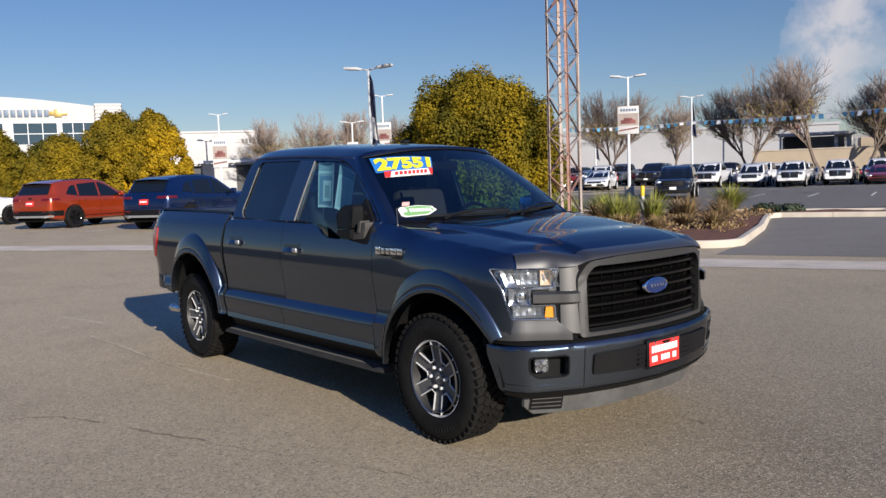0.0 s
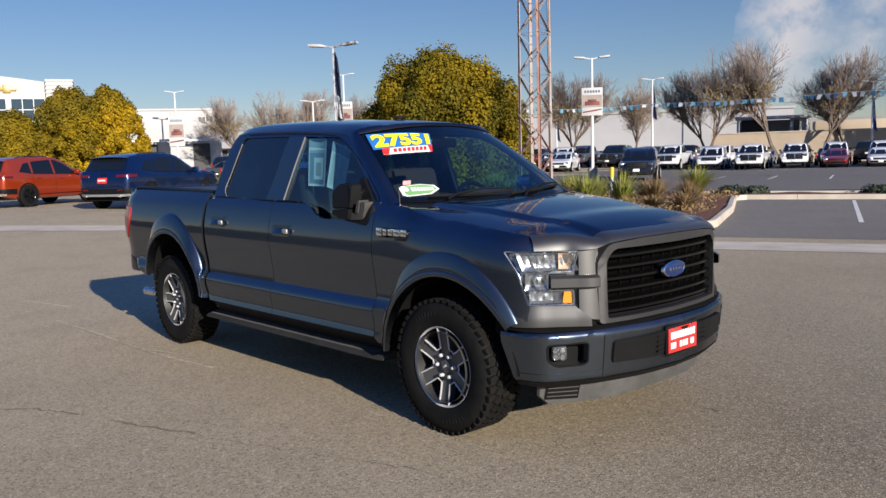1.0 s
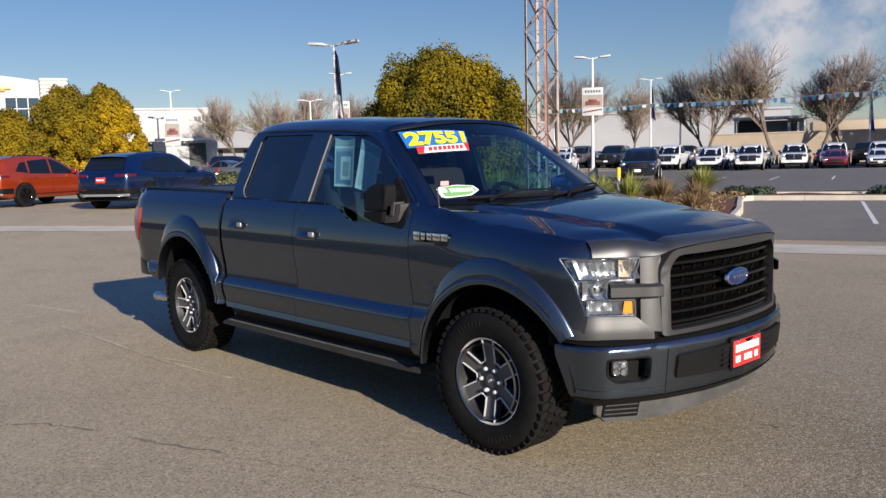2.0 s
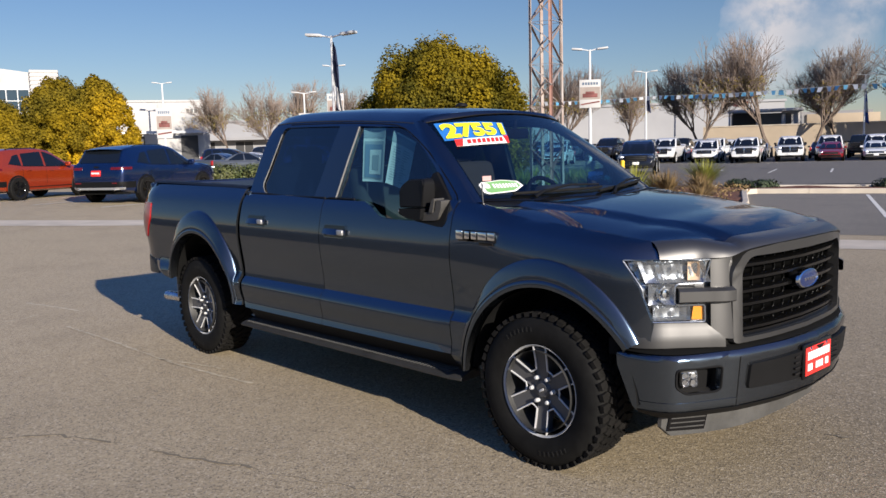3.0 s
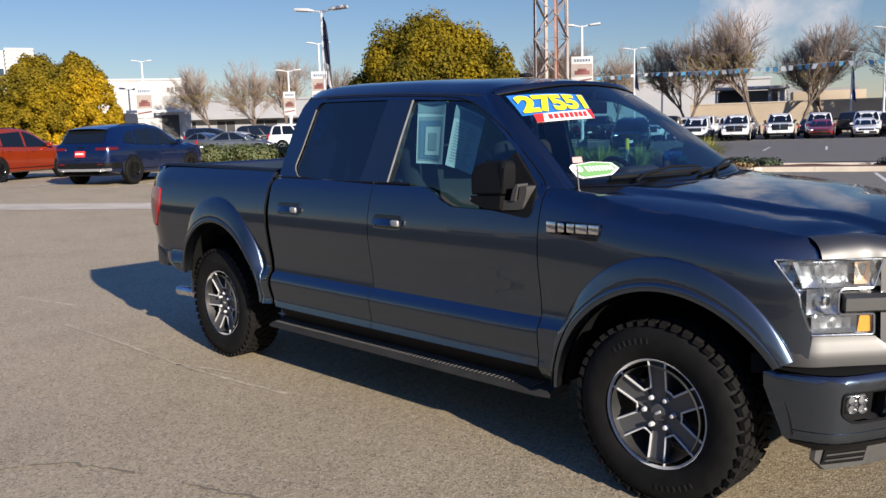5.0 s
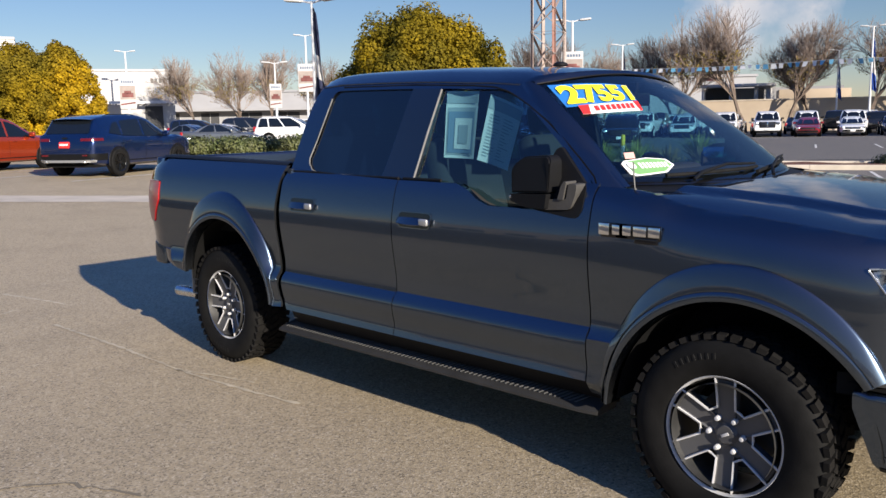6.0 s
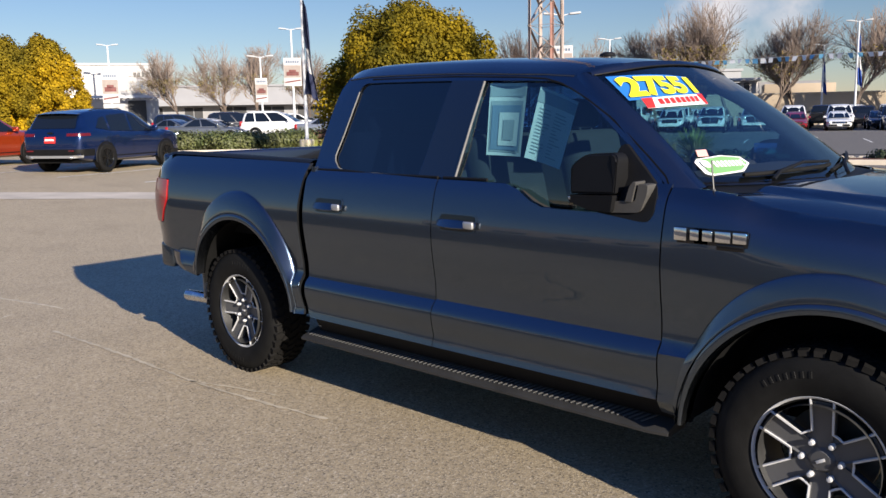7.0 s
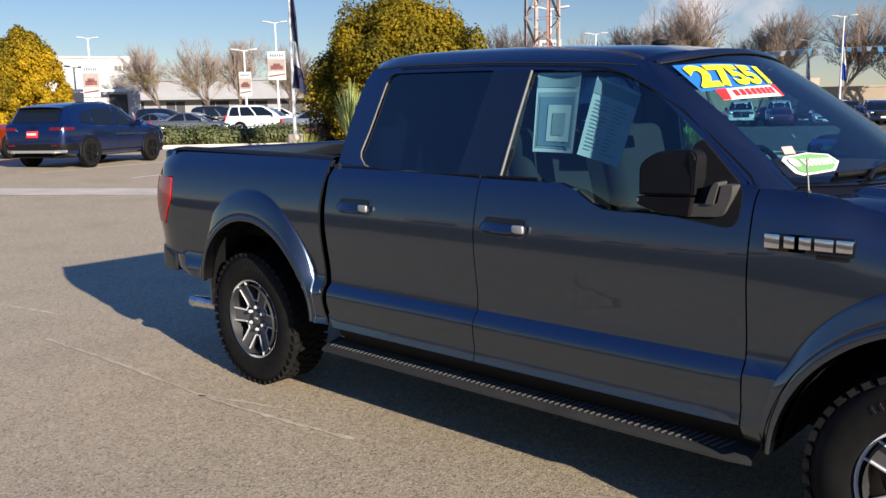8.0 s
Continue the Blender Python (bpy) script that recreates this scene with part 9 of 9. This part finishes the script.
def lamp_post(x, y, top, label, arms=2, yaw=0.0, thick=0.075, base=True, sign=None, flag=None, taper=0.6):
    z0 = ground_z(x, y)
    ob = thing("street_lamp", label, "lamp post", "lot lamp posts", Matrix.Translation((x, y, z0)) @ pose(0, 0, 0, 0, 0, yaw))
    H = top - z0
    bm = BM()
    tube(bm, [(0, 0, 0), (0, 0, H * 0.5), (0, 0, H - 0.05)], thick, 10, thick * taper)
    part("pole", bm, POLE_WHITE, ob)
    if base:
        bm = BM()
        lathe(bm, [(0.0, 0.62), (0.26, 0.62), (0.28, 0.58), (0.28, -0.1)], (0, 0, 0), "z", 16)
        part("pedestal", bm, CONCRETE, ob)
    for s in (-1, 1)[:arms]:
        bm = BM()
        tube(bm, [(0, 0, H - 0.12), (s * 0.35, 0, H - 0.04), (s * 0.5, 0, H - 0.02)], 0.035, 6)
        arm = part("arm", bm, POLE_WHITE, ob)
        bm = BM()
        box(bm, (s * 0.72, 0, H), (0.62, 0.34, 0.11), 0.04, pose(0, 0, 0, 0, -s * 5, 0))
        part("lamp_head", bm, HOUSING, arm, "flat grey lamp head")
    if sign:
        w, h, z = sign
        bm = BM()
        box(bm, (0, -0.09, z), (w, 0.03, h), 0.01)
        bn = part("banner", bm, CLOTH_WHITE, ob, "printed dealer banner with a car picture")
        bm = BM()
        box(bm, (0, -0.108, z + h * 0.02), (w * 0.94, 0.01, h * 0.44))
        part("banner_picture", bm, BANNER_TAN, bn)
        bm = BM()
        box(bm, (0, -0.115, z - h * 0.06), (w * 0.7, 0.012, h * 0.14), 0.003)
        box(bm, (0.0, -0.115, z + h * 0.03), (w * 0.42, 0.012, h * 0.10), 0.003)
        part("banner_car_shape", bm, BANNER_RED, bn)
        for k in range(6):
            bm = BM()
            box(bm, (-w * 0.32 + k * w * 0.13, -0.112, z + h * 0.36), (w * 0.09, 0.01, h * 0.09))
            part("banner_bar", bm, SIGN_BLUE, bn)
        bm = BM()
        box(bm, (0, -0.112, z - h * 0.33), (w * 0.9, 0.01, h * 0.05), 0.0, pose(0, 0, 0, 0, -8, 0))
        part("banner_swoosh", bm, BANNER_RED, bn)
    if flag:
        z1, h, mats = flag
        for k, fm in enumerate(mats):
            bm = BM()
            n, rows = 8, []
            zt, zb_ = z1 - h * k / len(mats), z1 - h * (k + 1) / len(mats)
            for i in range(n + 1):
                z = zt + (zb_ - zt) * i / n
                t = (z1 - z) / h
                half = 0.10 + 0.26 * t
                rows.append([bm.verts.new((0.06 + half * u * 1.1, 0.10 * math.sin(u * 9 + z * 2.2) * (0.4 + t), z - 0.30 * u * u)) for u in np.linspace(0, 1, 9)])
            for u, v in zip(rows, rows[1:]):
                for j in range(8):
                    bm.faces.new((u[j], u[j + 1], v[j + 1], v[j]))
            part("flag_cloth", bm, fm, ob, "drooping flag", 80)
    return ob


V = 30.0
lamp_post(-23.9, 15.3, 6.1, "white lamp post carrying a drooping navy and white flag", yaw=V, flag=(5.55, 3.3, (FLAG_DARK, FLAG_DARK, CLOTH_WHITE, FLAG_DARK)))
lamp_post(-59.3, 41.4, 9.3, "white lamp post with a dealer banner", yaw=V + 20, thick=0.12, sign=(1.5, 2.4, 5.3))
lamp_post(-56.3, 36.0, 6.6, "white lamp post with a small dealer banner", yaw=V + 20, thick=0.10, sign=(0.95, 1.9, 3.6))
lamp_post(-81.4, 53.5, 8.6, "white lamp post near the showroom", yaw=V + 20, thick=0.10)
lamp_post(-83.4, 36.5, 9.4, "white lamp post with a dealer banner by the service building", yaw=V + 30, thick=0.13, sign=(1.6, 3.2, 4.8))
lamp_post(-26.9, 35.6, 7.1, "white lamp post with a dealer banner in the far lot", yaw=38, thick=0.10, sign=(1.2, 1.6, 4.45))
lamp_post(-41.0, 63.0, 8.2, "white lamp post with a dark flag in the far lot", yaw=35, thick=0.11, flag=(7.4, 3.0, (FLAG_DARK,)))
lamp_post(-46.6, 77.2, 8.0, "white lamp post in the far lot", yaw=30, thick=0.11)
lamp_post(-30.0, 85.2, 8.0, "white lamp post with a blue flag", yaw=20, thick=0.11, flag=(6.4, 3.2, (FLAG_BLUE, CLOTH_WHITE, FLAG_BLUE)))
lamp_post(-23.0, 73.0, 8.9, "white lamp post with a blue flag", yaw=20, thick=0.11, flag=(7.8, 4.2, (FLAG_BLUE, CLOTH_WHITE, FLAG_BLUE)))
lamp_post(-59.6, 71.6, 7.0, "white lamp post beyond the mast", yaw=30, thick=0.11, flag=(5.4, 2.6, (FLAG_DARK,)))

# strings of pennants
def pennants(a, b, n, sag, label):
    a, b = Vector(a), Vector(b)
    ob = thing("pennant_string", label, "pennants", "pennant strings")
    f = lambda t: a.lerp(b, t) - Vector((0, 0, sag * 4 * t * (1 - t)))
    bm = BM()
    tube(bm, [f(t) for t in np.linspace(0, 1, 24)], 0.012, 4)
    part("cord", bm, POLE_WHITE, ob)
    rnd = random.Random(n)
    d = (b - a).normalized()
    for k in range(n):
        p = f((k + 0.5) / n)
        w, h = 0.26, rnd.uniform(0.18, 0.28)
        bm = BM()
        v = [bm.verts.new(p - d * w * 0.5), bm.verts.new(p + d * w * 0.5), bm.verts.new(p + d * w * 0.4 + Vector((rnd.uniform(-0.1, 0.1), rnd.uniform(-0.1, 0.1), -h))), bm.verts.new(p - d * w * 0.4 + Vector((rnd.uniform(-0.1, 0.1), rnd.uniform(-0.1, 0.1), -h)))]
        bm.faces.new(v)
        part("pennant", bm, PENNANT_B if (k // 2) % 2 else PENNANT_W, ob)


lamp_post(-2.9, 39.2, 6.4, "white lamp post holding the pennant string", yaw=20, thick=0.09)
pennants((-37.5, 41.0, 4.85), (-26.9, 42.0, 4.6), 22, 0.15, "string of blue and white pennants over the far lot")
pennants((-26.9, 42.0, 4.6), (-14.4, 40.6, 4.35), 28, 0.1, "string of blue and white pennants over the far lot")
pennants((-14.4, 40.6, 4.35), (-2.9, 39.2, 4.3), 24, 0.1, "string of blue and white pennants over the far lot")

# hydrant and pipe bollards by the service building
for x, y in ((-79.5, 45.6), (-80.6, 43.4)):
    bm = BM()
    lathe(bm, [(0.0, 1.25), (0.1, 1.22), (0.12, 1.1), (0.12, 0.0)], (0, 0, 0), "z", 12)
    solid("bollard", bm, YELLOW_P, "yellow painted steel bollard by the doorway", "bollard", "yellow bollards", at=Matrix.Translation((x, y, ground_z(x, y))))
